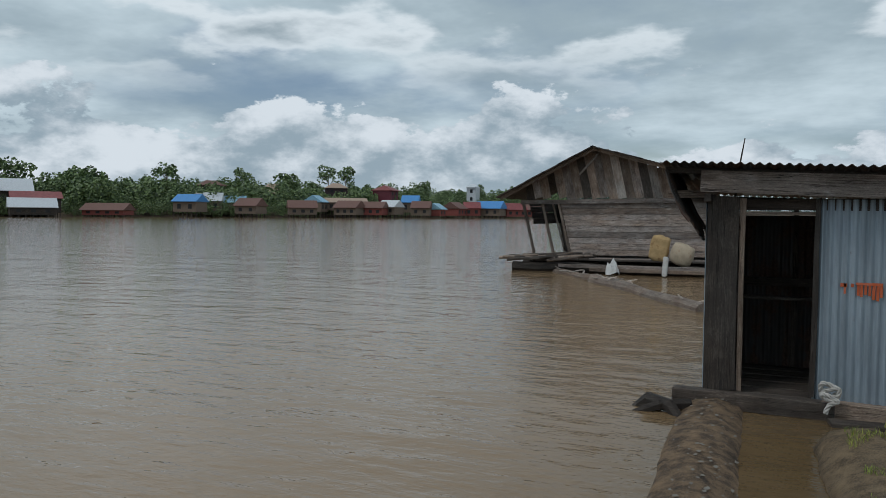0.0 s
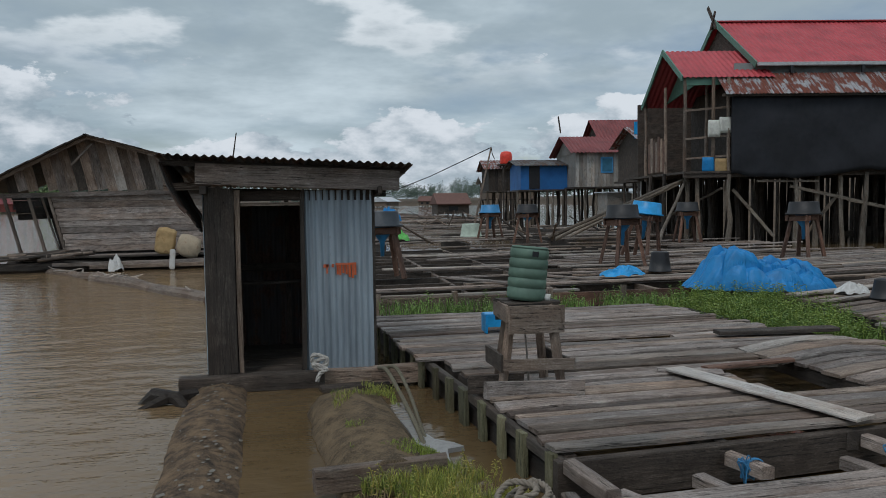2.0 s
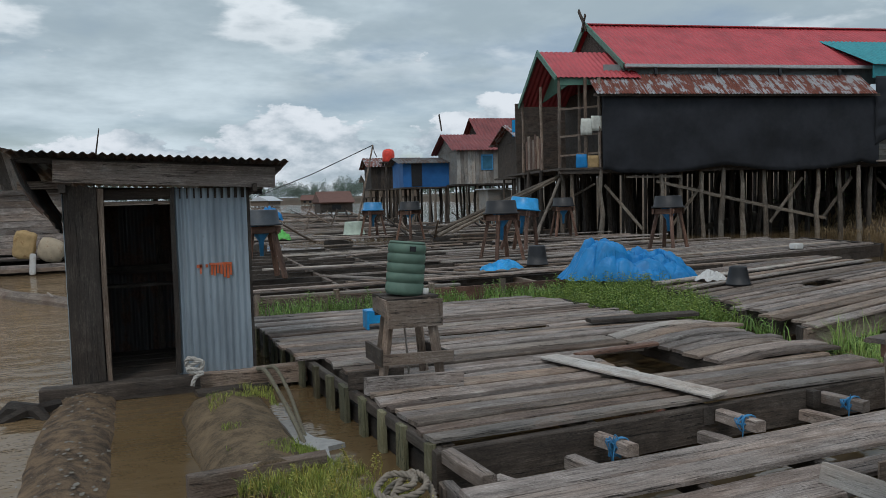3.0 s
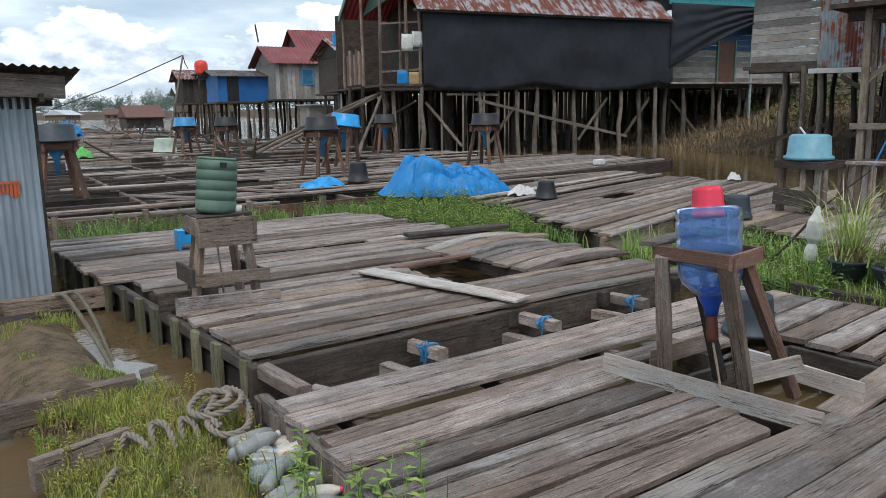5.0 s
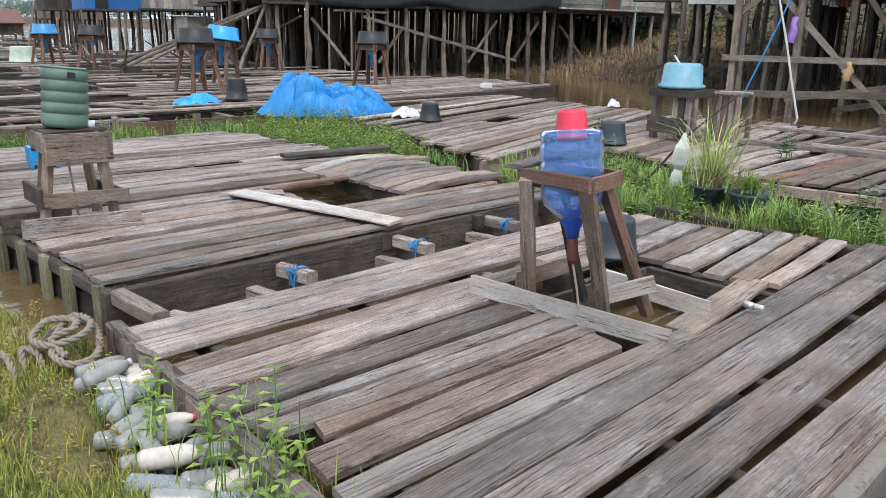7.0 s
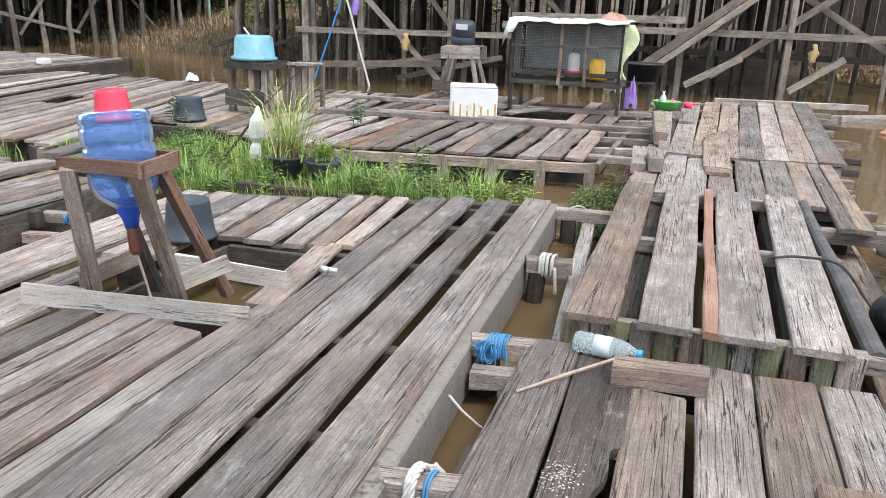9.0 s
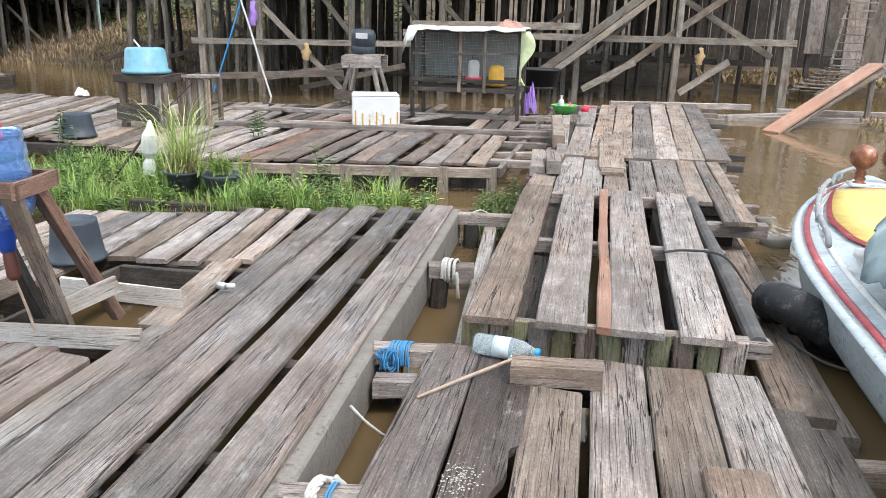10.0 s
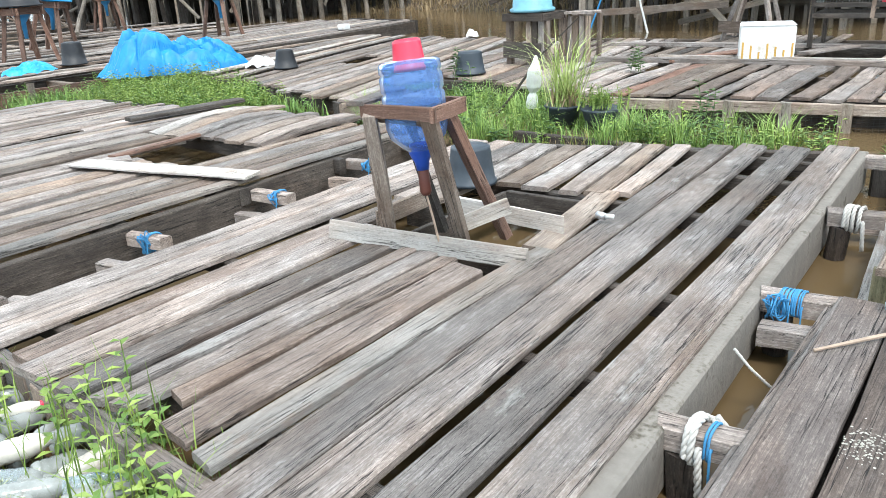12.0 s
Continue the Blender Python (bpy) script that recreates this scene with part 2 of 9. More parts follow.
BLUE_ROPE = plain("blue_rope", (0.05, 0.24, 0.46), 0.6, dirty=0.1)
RUBBER = plain("old_tyre_rubber", (0.014, 0.015, 0.017), 0.75, dirt=(0.16, 0.15, 0.135), dirty=0.6, scale=11, relief=0.8)
RUST_BALL = plain("rusted_steel", (0.22, 0.085, 0.045), 0.55, 0.3, 0.5, 14, (0.45, 0.42, 0.4), 0.7)
CHROME = plain("dull_chrome", (0.55, 0.55, 0.56), 0.3, 0.8, dirty=0.2)
BOAT_WHITE = plain("chipped_boat_paint", (0.40, 0.455, 0.47), 0.55, dirt=(0.14, 0.15, 0.155), dirty=0.95, scale=13, vary=0.2)
BOAT_RED = plain("faded_red_paint", (0.38, 0.06, 0.07), 0.5, dirt=(0.5, 0.45, 0.45), dirty=0.35, scale=12)
BOAT_YELLOW = plain("yellow_deck_paint", (0.66, 0.46, 0.13), 0.5, dirty=0.12)
CANVAS = plain("grey_green_canvas", (0.24, 0.31, 0.32), 0.75, scale=3, relief=0.35, dirty=0.3, dirt=(0.12, 0.13, 0.13))
GREEN_PAINT = plain("green_trim_paint", (0.10, 0.22, 0.17), 0.6)
HOUSE_BLUE = plain("blue_wall_paint", (0.015, 0.13, 0.38), 0.6, scale=1.5)
TEAL_PAINT = plain("teal_zinc", (0.03, 0.27, 0.31), 0.5)
GREY_WALL = wood("grey_board_wall", (0.19, 0.185, 0.18), (0.33, 0.325, 0.31), (0.44, 0.43, 0.41))
BROWN_DOOR = plain("brown_door_paint", (0.12, 0.055, 0.035), 0.6)
GLASS_BLUE = plain("blue_window_glass", (0.05, 0.16, 0.25), 0.15)
GREY_ROUGH = plain("rough_grey_foam", (0.19, 0.17, 0.148), 0.95, dirt=(0.06, 0.05, 0.034), dirty=0.95, scale=7, relief=1.0)
PEELED = plain("peeled_stick", (0.36, 0.27, 0.205), 0.8, scale=20)
FOAM_WET = plain("wet_white_foam", (0.30, 0.30, 0.295), 0.6, dirt=(0.10, 0.085, 0.065), dirty=0.7, scale=12, relief=0.6)
CONCRETE = plain("wet_grey_foam_block", (0.19, 0.172, 0.145), 0.9, dirt=(0.07, 0.06, 0.045), dirty=0.7, scale=10, relief=0.8)
STRAW = leafy("dry_straw", (0.16, 0.11, 0.055), (0.34, 0.25, 0.14), 0.8)
GRASS = leafy("grass", (0.03, 0.065, 0.012), (0.14, 0.195, 0.045))
GRASS_DRY = leafy("yellowing_grass", (0.12, 0.13, 0.02), (0.36, 0.30, 0.06))
LEAF = leafy("broad_leaves", (0.028, 0.07, 0.014), (0.10, 0.18, 0.04))
LEAF_LIGHT = leafy("bright_leaves", (0.08, 0.155, 0.024), (0.25, 0.33, 0.065))
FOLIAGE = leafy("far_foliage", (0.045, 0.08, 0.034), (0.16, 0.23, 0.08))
# bluish air haze mixed into the leaf colour of the farthest trees
FOLIAGE_HAZE = leafy("hazed_foliage", (0.045, 0.075, 0.065), (0.085, 0.125, 0.085))


def clear_plastic(name, tint, rough=0.12):
    m, net, b = surface(name, rough)
    net.put(b.inputs["Base Color"], tint)
    b.inputs["Transmission Weight"].default_value = 0.75
    b.inputs["IOR"].default_value = 1.12
    return m


JUG_BLUE = clear_plastic("translucent_blue_plastic", (0.24, 0.43, 0.84))
CLEAR = clear_plastic("clear_plastic", (0.72, 0.82, 0.85))
BOTTLE_OLD = plain("cloudy_plastic", (0.26, 0.27, 0.255), 0.22, dirt=(0.13, 0.115, 0.09), dirty=0.75, scale=16)


def muddy_water():
    m, net, b = surface("muddy_river_water", 0.05)
    p = net.add("TexCoord").outputs["Object"]
    silt = net.noise(p, 0.09, 4, 0.6)
    # base colour brightens towards the open river: skylight painted into the water
    lit_river = net.ramp(net.add("SeparateXYZ", Vector=p).outputs["X"], 0.2, -2.5)
    net.put(b.inputs["Base Color"], net.mix(lit_river, net.mix(net.ramp(silt, 0.3, 0.7), (0.10, 0.068, 0.034), (0.155, 0.105, 0.053)), (0.225, 0.152, 0.086)))
    b.inputs["IOR"].default_value = 1.33
    b.inputs["Specular IOR Level"].default_value = 0.5
    small = net.noise(net.scaled(p, (1.0, 1.9, 1.0)), 1.7, 4, 0.5)
    wide = net.noise(net.scaled(p, (0.5, 1.3, 1.0)), 0.55, 3, 0.5)
    calm = net.ramp(net.add("SeparateXYZ", Vector=p).outputs["X"], 3.0, -3.0)
    lap = net.noise(net.scaled(p, (1.6, 4.2, 1.0)), 2.6, 3, 0.55)
    h = net.math("ADD", net.math("ADD", net.math("MULTIPLY", small, 0.5), net.math("MULTIPLY", lap, 0.16)), net.math("MULTIPLY", wide, 0.9))
    h = net.math("MULTIPLY", h, net.math("ADD", net.math("MULTIPLY", calm, 0.82), 0.18))
    bump(net, b, h, 0.45, 0.14)
    return m


def soil(name, a, c, scale=3.0):
    m, net, b = surface(name, 0.95)
    p = net.add("TexCoord").outputs["Object"]
    n1, n2 = net.noise(p, scale, 6, 0.65), net.noise(p, scale * 14, 4, 0.6)
    f = net.math("ADD", net.math("MULTIPLY", n1, 0.6), net.math("MULTIPLY", n2, 0.4))
    net.put(b.inputs["Base Color"], net.mix(net.ramp(f, 0.35, 0.65), a, c))
    bump(net, b, f, 0.9, 0.05)
    return m


WATER = muddy_water()
MUD = soil("river_mud", (0.045, 0.032, 0.02), (0.13, 0.09, 0.055), 0.8)
MOSSY = soil("mossy_soil", (0.06, 0.048, 0.022), (0.20, 0.185, 0.06), 6.0)
EARTH = soil("dark_peaty_soil", (0.05, 0.036, 0.02), (0.22, 0.155, 0.09), 6.0)
BARK = soil("sodden_log", (0.035, 0.025, 0.018), (0.25, 0.165, 0.095), 8.0)

# ---- building helpers ----
FR, TW = {}, {}
WATER_Z = -0.30
rng = random.Random(7)


def V(*p):
    return Vector(p)


def thing(name, m, label, category, group="", kind=""):
    """An Empty at the base of a thing; its parts are given in its own frame, or in the world's with w=True."""
    ob = new(name)
    ob.matrix_basis, ob.empty_display_size = m, 0.1
    FR[ob.name], TW[ob.name] = Matrix(), m.copy()
    return tagged(ob, label, category, group, kind)


def shape(name, bm, material, smooth=False):
    me = bpy.data.meshes.new(name)
    bm.to_mesh(me)
    bm.free()
    me.materials.append(material)
    if smooth:
        me.polygons.foreach_set("use_smooth", [True] * len(me.polygons))
    return me


def part(name, bm, material, parent, label="", m=None, w=False, smooth=False):
    ob = new(name, bm if isinstance(bm, bpy.types.Mesh) else shape(name, bm, material, smooth))
    m = m or Matrix()
    mt = TW[parent.name].inverted() @ m if w else m
    ob.parent, ob.matrix_basis = parent, FR[parent.name].inverted() @ mt
    FR[ob.name], TW[ob.name] = mt, TW[parent.name]
    return tagged(ob, label)


def solo(name, bm, material, m, label, category, group="", kind="", smooth=False):
    ob = new(name, shape(name, bm, material, smooth))
    ob.matrix_basis = m
    FR[ob.name], TW[ob.name] = Matrix(), m.copy()
    return tagged(ob, label, category, group, kind)


def box(bm, c, s, m=None, bevel=0.0):
    vs = bmesh.ops.create_cube(bm, size=1.0, matrix=(m or Matrix()) @ Matrix.LocRotScale(c, None, s))["verts"]
    if bevel:
        bmesh.ops.bevel(bm, geom=list({e for v in vs for e in v.link_edges}), offset=bevel, segments=2, affect="EDGES")
    return bm


def boxes(c, s, bevel=0.0):
    return box(bmesh.new(), c, s, None, bevel)


def lathe(bm, prof, n=20, m=None):
    m = m or Matrix()
    rings = []
    for r, z in prof:
        if r < 1e-5:
            rings.append([bm.verts.new(m @ V(0, 0, z))])
        else:
            rings.append([bm.verts.new(m @ V(r * math.cos(2 * math.pi * k / n), r * math.sin(2 * math.pi * k / n), z)) for k in range(n)])
    for a, b in zip(rings, rings[1:]):
        for k in range(n):
            q = [a[k % len(a)], a[(k + 1) % len(a)], b[(k + 1) % len(b)], b[k % len(b)]]
            q = list(dict.fromkeys(q))
            if len(q) > 2:
                bm.faces.new(q)
    return bm


def tube(bm, pts, radii, n=7, caps=True):
    """A round bar along points, with a radius at each."""
    pts = [Vector(p) for p in pts]
    if isinstance(radii, (int, float)):
        radii = [radii] * len(pts)
    rings, side = [], None
    for i, p in enumerate(pts):
        d = (pts[min(i + 1, len(pts) - 1)] - pts[max(i - 1, 0)]).normalized()
        if side is None:
            side = d.orthogonal().normalized()
        side = (side - d * side.dot(d)).normalized()
        o = d.cross(side)
        rings.append([bm.verts.new(p + radii[i] * (side * math.cos(2 * math.pi * k / n) + o * math.sin(2 * math.pi * k / n))) for k in range(n)])
    for a, b in zip(rings, rings[1:]):
        for k in range(n):
            bm.faces.new((a[k], a[(k + 1) % n], b[(k + 1) % n], b[k]))
    if caps:
        bm.faces.new(rings[0][::-1]), bm.faces.new(rings[-1])
    return bm


def plank_mesh(length, wd, th, wear=1.0, sag=0.0, r=None):
    """A board along x, its top at z = 0, with chipped ends, uneven edges and a slight bow."""
    r = r or rng
    bm, n = bmesh.new(), max(2, min(6, int(length / 0.5) + 1))
    rings = []
    ch = min(0.009, wd * 0.1)
    for i in range(n + 1):
        u = i / n
        x = (u - 0.5) * length
        wl, wr = [wd / 2 + r.uniform(-1, 0.6) * 0.008 * wear for _ in range(2)]
        z = sag * 4 * u * (1 - u) + r.uniform(-1, 1) * 0.003 * wear
        tilt = r.uniform(-1, 1) * 0.003 * wear
        sk = r.uniform(-1, 1) * 0.02 * wear if i in (0, n) else 0
        prof = [(-wl, -th), (wr, -th), (wr, -ch), (wr - ch, 0), (-wl + ch, 0), (-wl, -ch)]
        rings.append([bm.verts.new((x + sk * (y / wd), y, z + q + tilt * y / wd)) for y, q in prof])
    for a, b in zip(rings, rings[1:]):
        for k in range(6):
            bm.faces.new((a[k], a[(k + 1) % 6], b[(k + 1) % 6], b[k]))
    bm.faces.new(rings[0][::-1]), bm.faces.new(rings[-1])
    bmesh.ops.recalc_face_normals(bm, faces=bm.faces)
    return bm


def bar(name, p0, p1, wd, th, material, parent, label="", w=True, wear=1.0, sag=0.0, roll=0.0):
    """A board or beam whose top's centre line runs from p0 to p1."""
    p0, p1 = Vector(p0), Vector(p1)
    d = p1 - p0
    x = d.normalized()
    y = V(0, 0, 1).cross(x)
    y = y.normalized() if y.length > 1e-3 else V(0, 1, 0)
    z = x.cross(y)
    m = Matrix.Translation((p0 + p1) / 2) @ Matrix((x, y, z)).transposed().to_4x4() @ pose(0, 0, 0, roll)
    return part(name, plank_mesh(d.length, wd, th, wear, sag), material, parent, label, m, w)


def pole(name, p0, p1, r0, r1, material, parent, w=True, n=7, wob=0.02):
    """A rough round pole from p0 to p1, with its length along the local x axis."""
    p0, p1 = Vector(p0), Vector(p1)
    d = p1 - p0
    x = d.normalized()
    y = x.orthogonal().normalized()
    m = Matrix.Translation(p0) @ Matrix((x, y, x.cross(y))).transposed().to_4x4()
    k = max(2, int(d.length / 0.8))
    pts = [V(d.length * i / k, rng.uniform(-wob, wob) * (0 < i < k), rng.uniform(-wob, wob) * (0 < i < k)) for i in range(k + 1)]
    return part(name, tube(bmesh.new(), pts, [(r0 + (r1 - r0) * i / k) * rng.uniform(0.93, 1.07) for i in range(k + 1)], n), material, parent, "", m, w)


def sheet(bm, w, h, wave=0.076, amp=0.009, m=None, rows=1, sag=0.0, ragged=0.0):
    """A corrugated sheet w wide (local x) and h high (local z), ribs along z, 1 mm thick in look only at its edges."""
    m = m or Matrix()
    n = max(4, int(w / wave * 6))
    front = []
    for j in range(rows + 1):
        front.append([])
        for i in range(n + 1):
            x = w * i / n
            y = amp * math.sin(2 * math.pi * x / wave) + sag * math.sin(math.pi * j / rows)
            z = h * j / rows
            if j == 0 and ragged:
                z += ragged * noise.noise((x * 3, 1.3, 0))
            front[-1].append(bm.verts.new(m @ V(x, y, z)))
    for a, b in zip(front, front[1:]):
        for i in range(n):
            bm.faces.new((a[i], a[i + 1], b[i + 1], b[i]))
    return bm


def thick(bm, t):
    bmesh.ops.recalc_face_normals(bm, faces=bm.faces)
    bmesh.ops.solidify(bm, geom=bm.faces[:], thickness=t)
    return bm


def blades(bm, x, y, z, h, wd, lean, az, r):
    """One bent blade of grass."""
    dx, dy = math.cos(az), math.sin(az)
    sx, sy = -dy * wd, dx * wd
    a, b = bm.verts.new((x - sx, y - sy, z)), bm.verts.new((x + sx, y + sy, z))
    mx, my = x + dx * lean * 0.35, y + dy * lean * 0.35
    c, d = bm.verts.new((mx + sx * 0.8, my + sy * 0.8, z + h * 0.6)), bm.verts.new((mx - sx * 0.8, my - sy * 0.8, z + h * 0.6))
    e = bm.verts.new((x + dx * lean, y + dy * lean, z + h * (1 - 0.25 * min(1, lean / max(h, 0.01)))))
    bm.faces.new((a, b, c, d)), bm.faces.new((d, c, e))


def leaf(bm, base, way, length, wd, droop=0.2):
    """One pointed leaf, folded along its rib."""
    way = Vector(way).normalized()
    side = way.cross(V(0, 0, 1))
    side = side.normalized() if side.length > 0.05 else V(1, 0, 0)
    base = Vector(base)
    mid = base + way * length * 0.5 + V(0, 0, -droop * length * 0.2)
    tip = base + way * length + V(0, 0, -droop * length)
    up = side.cross(way) * wd * 0.15
    vs = [bm.verts.new(p) for p in (base, mid + side * wd / 2 + up, tip, mid - side * wd / 2 + up)]
    bm.faces.new((vs[0], vs[1], vs[2])), bm.faces.new((vs[0], vs[2], vs[3]))


def herb(bm, x, y, z, h, r, lf=0.09, n=14):
    """A leafy stem."""
    top = V(x + r.uniform(-0.15, 0.15) * h, y + r.uniform(-0.15, 0.15) * h, z + h)
    b = V(x, y, z)
    tube(bm, [b, (b + top) / 2 + V(0.02, 0, 0), top], [0.005, 0.004, 0.002], 3, False)
    for k in range(n):
        u = (k + 1) / n
        a = k * 2.4 + r.random()
        leaf(bm, b.lerp(top, 0.15 + 0.85 * u), (math.cos(a), math.sin(a), 0.35), lf * r.uniform(0.7, 1.2) * (1.15 - 0.5 * u), lf * 0.3, 0.25)


# ---- ground and water ----


def bank_radius(az):
    """Distance of the far shore for a bearing in degrees."""
    keys = [(-200, 240), (-60, 215), (-54, 222), (-40, 245), (-18, 320), (-6, 470), (6, 640), (18, 560), (24, 300), (30, 90), (200, 60)]
    for (a, ra), (b, rb) in zip(keys, keys[1:]):
        if a <= az <= b:
            return ra + (rb - ra) * (az - a) / (b - a)
    return 240


def shore_x(y):
    return 25.0 + 0.9 * math.sin(y * 0.35) + (1.5 if y < 8 else 0) + max(0, (y - 30) * 0.05) + max(0, (y - 60) * 0.4)


def ground_z(x, y):
    az = math.degrees(math.atan2(x, y))
    d = math.hypot(x, y)
    far = (d - bank_radius(az)) * 0.12
    far = min(far, 3 + (d - bank_radius(az)) * 0.01) if az < 30 and d > 60 else -9
    near = min((x - shore_x(y)) * 0.24, 4 + x * 0.01) if x > 0 else -9
    bump_z = 0.12 * noise.noise((x * 0.5, y * 0.5, 0)) + 0.05 * noise.noise((x * 2, y * 2, 3))
    return max(-1.6, min(WATER_Z + max(far, near) + bump_z, 9))


def build_ground():
    bm = bmesh.new()
    radii = [0] + [1.5 * k for k in range(1, 31)] + [45 * 1.09 ** k for k in range(1, 50)]
    n = 240
    rings = []
    for r in radii:
        ring = []
        for k in range(n if r else 1):
            a = 2 * math.pi * k / n
            x, y = r * math.sin(a), r * math.cos(a)
            ring.append(bm.verts.new((x, y, ground_z(x, y))))
        rings.append(ring)
    for k in range(n):
        bm.faces.new((rings[0][0], rings[1][(k + 1) % n], rings[1][k]))
    for a, b in zip(rings[1:], rings[2:]):
        for k in range(n):
            bm.faces.new((a[k], a[(k + 1) % n], b[(k + 1) % n], b[k]))
    bmesh.ops.recalc_face_normals(bm, faces=bm.faces)
    solo("ground", bm, MUD, Matrix(), "brown river mud of the bed and the banks", "ground", kind="structure", smooth=True)
    bm = bmesh.new()
    lathe(bm, [(0, 0), (60, 0), (3200, 0)], 48)
    bmesh.ops.recalc_face_normals(bm, faces=bm.faces)
    solo("water", bm, WATER, pose(0, 0, WATER_Z), "muddy brown river water with small ripples", "water", kind="structure")


build_ground()

# ---- far bank: woods and houses ----


def crown(bm, c, rx, rz, r, n):
    """A crown of many small leaf clumps, uneven in outline."""
    lobes = [(V(r.uniform(-0.6, 0.6) * rx, r.uniform(-0.6, 0.6) * rx, r.uniform(-0.5, 0.7) * rz), r.uniform(0.35, 0.7)) for _ in range(6)]
    for _ in range(n):
        lo, f = r.choice(lobes)
        d = V(r.gauss(0, 1), r.gauss(0, 1), r.gauss(0, 1)).normalized()
        p = Vector(c) + lo + V(d.x * rx * f, d.y * rx * f, d.z * rz * f) * r.uniform(0.7, 1.05)
        s = r.uniform(0.3, 0.75) * min(rx * 0.2, 0.85)
        u = V(r.gauss(0, 1), r.gauss(0, 1), r.gauss(0, 1)).normalized()
        v = u.orthogonal().normalized()
        q = [p + u * s, p + v * s * 0.8, p - u * s * 0.9, p - v * s]
        bm.faces.new([bm.verts.new(k) for k in q])


def place(az, d):
    a = radians(az)
    return d * math.sin(a), d * math.cos(a)


def woods(name, az0, az1, n, dmin, dmax, hmin, hmax, material, label, clumps, seed):
    r, bm = random.Random(seed), bmesh.new()
    for _ in range(n):
        az = r.uniform(az0, az1)
        d = bank_radius(az) + r.uniform(dmin, dmax)
        x, y = place(az, d)
        g = ground_z(x, y)
        h = r.uniform(hmin, hmax) * (0.88 + 0.3 * noise.noise((az * 0.35, 0, seed)) + 0.15 * noise.noise((az * 1.3, 2, seed)))
        wd = h * r.uniform(0.28, 0.45)
        crown(bm, (x, y, g + h * 0.56), wd, h * 0.5, r, clumps)
    solo(name, bm, material, Matrix(), label, "trees", kind="stuff")


woods("riverside_woods", -64, -15, 820, 2, 55, 6.5, 10.5, FOLIAGE, "dense green riverside woods on the far bank", 430, 3)
woods("riverside_bushes", -64, -15, 420, -3, 6, 3, 6, FOLIAGE, "green bushes along the far waterline", 150, 6)
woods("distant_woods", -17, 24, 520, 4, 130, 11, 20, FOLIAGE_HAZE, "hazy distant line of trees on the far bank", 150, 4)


def tree(x, y, h, wd, seed):
    r = random.Random(seed)
    g = ground_z(x, y)
    t = thing("tree", pose(x, y, g), "tall tree standing out above the riverside woods", "tree", "tall trees of the far bank")
    bm = bmesh.new()
    tube(bm, [(0, 0, -0.3), (0.2, 0, h * 0.4), (0.1, 0.2, h * 0.8)], [0.35, 0.25, 0.1], 6)
    for k in range(6):
        a = k * 1.05
        tube(bm, [(0.1, 0.1, h * (0.45 + 0.05 * k)), (math.cos(a) * wd * 0.6, math.sin(a) * wd * 0.6, h * (0.65 + 0.05 * k))], [0.12, 0.03], 4)
    part("trunk", bm, WOOD_STILT, t)
    bm = bmesh.new()
    crown(bm, (0, 0, h * 0.78), wd, h * 0.24, r, 420)
    part("crown", bm, FOLIAGE, t)


for az, extra, h, wd, seed in [(-55.5, 30, 13.5, 7, 1), (-44.6, 18, 15, 3.5, 2), (-39.3, 25, 13, 3.5, 3), (-33.2, 30, 16, 3.5, 4), (-31.9, 30, 16, 4, 5),
                               (-26.0, 20, 12.5, 3, 6), (-22.0, 20, 11.5, 3.5, 7), (-49, 20, 12, 4, 8), (-36, 30, 13, 5, 9), (-54, 35, 13, 6, 10)]:
    tree(*place(az, bank_radius(az) + extra), h, wd, seed)


def far_house(az, d, wd, z0, eave, ridge, roof_mat, wall_mat, depth=6.0, stilts=True, label="", hip=False, rows=1, kind_name="stilt_house"):
    """A house of the far bank: wall, roof, windows and stilts."""
    x, y = place(az, d)
    turn = (12, -20, 28, -9, 68, -30, 5)[int(abs(az) * 10 + wd * 2) % 7]
    ridge += 0.6 if rows == 1 else 0
    t = thing(kind_name, pose(x, y, WATER_Z, 0, 0, -az + turn), label, "house", "houses of the far bank")
    h = eave - z0
    part("wall", boxes((0, 0, z0 + h / 2), (wd * 0.92, depth * 0.9, h)), wall_mat, t)
    bm = bmesh.new()
    o, dp, rx = wd / 2, depth / 2 + 0.4, (wd * 0.18 if hip else wd / 2)
    lo = [bm.verts.new(p) for p in ((-o, -dp, eave), (o, -dp, eave), (o, dp, eave), (-o, dp, eave))]
    hi = [bm.verts.new((-rx, 0, ridge)), bm.verts.new((rx, 0, ridge))]
    for f in ((lo[0], lo[1], hi[1], hi[0]), (lo[2], lo[3], hi[0], hi[1]), (lo[1], lo[2], hi[1]), (lo[3], lo[0], hi[0])):
        bm.faces.new(f)
    part("roof", thick(bm, 0.15), roof_mat, t)
    k = max(1, int(wd / 3))
    for row in range(rows):
        for i in range(k):
            px = (i + 0.5) / k * wd * 0.86 - wd * 0.43
            pz = z0 + h * (row + 0.52) / rows
            part("window" if i != k // 2 or rows > 1 else "door", boxes((px, -depth * 0.45 - 0.03, pz), (min(1.1, wd / k * 0.4), 0.08, h / rows * 0.45)), BLACK_PLASTIC, t)
    if stilts:
        for i in range(max(2, int(wd / 1.6)) + 1):
            for yy in (-depth * 0.42, depth * 0.3):
                u = i / max(2, int(wd / 1.6)) - 0.5
                tube_bm = tube(bmesh.new(), [(u * wd * 0.88, yy, -1.4), (u * wd * 0.88, yy, z0)], 0.12, 5)
                part("stilt", tube_bm, WOOD_DARK, t)


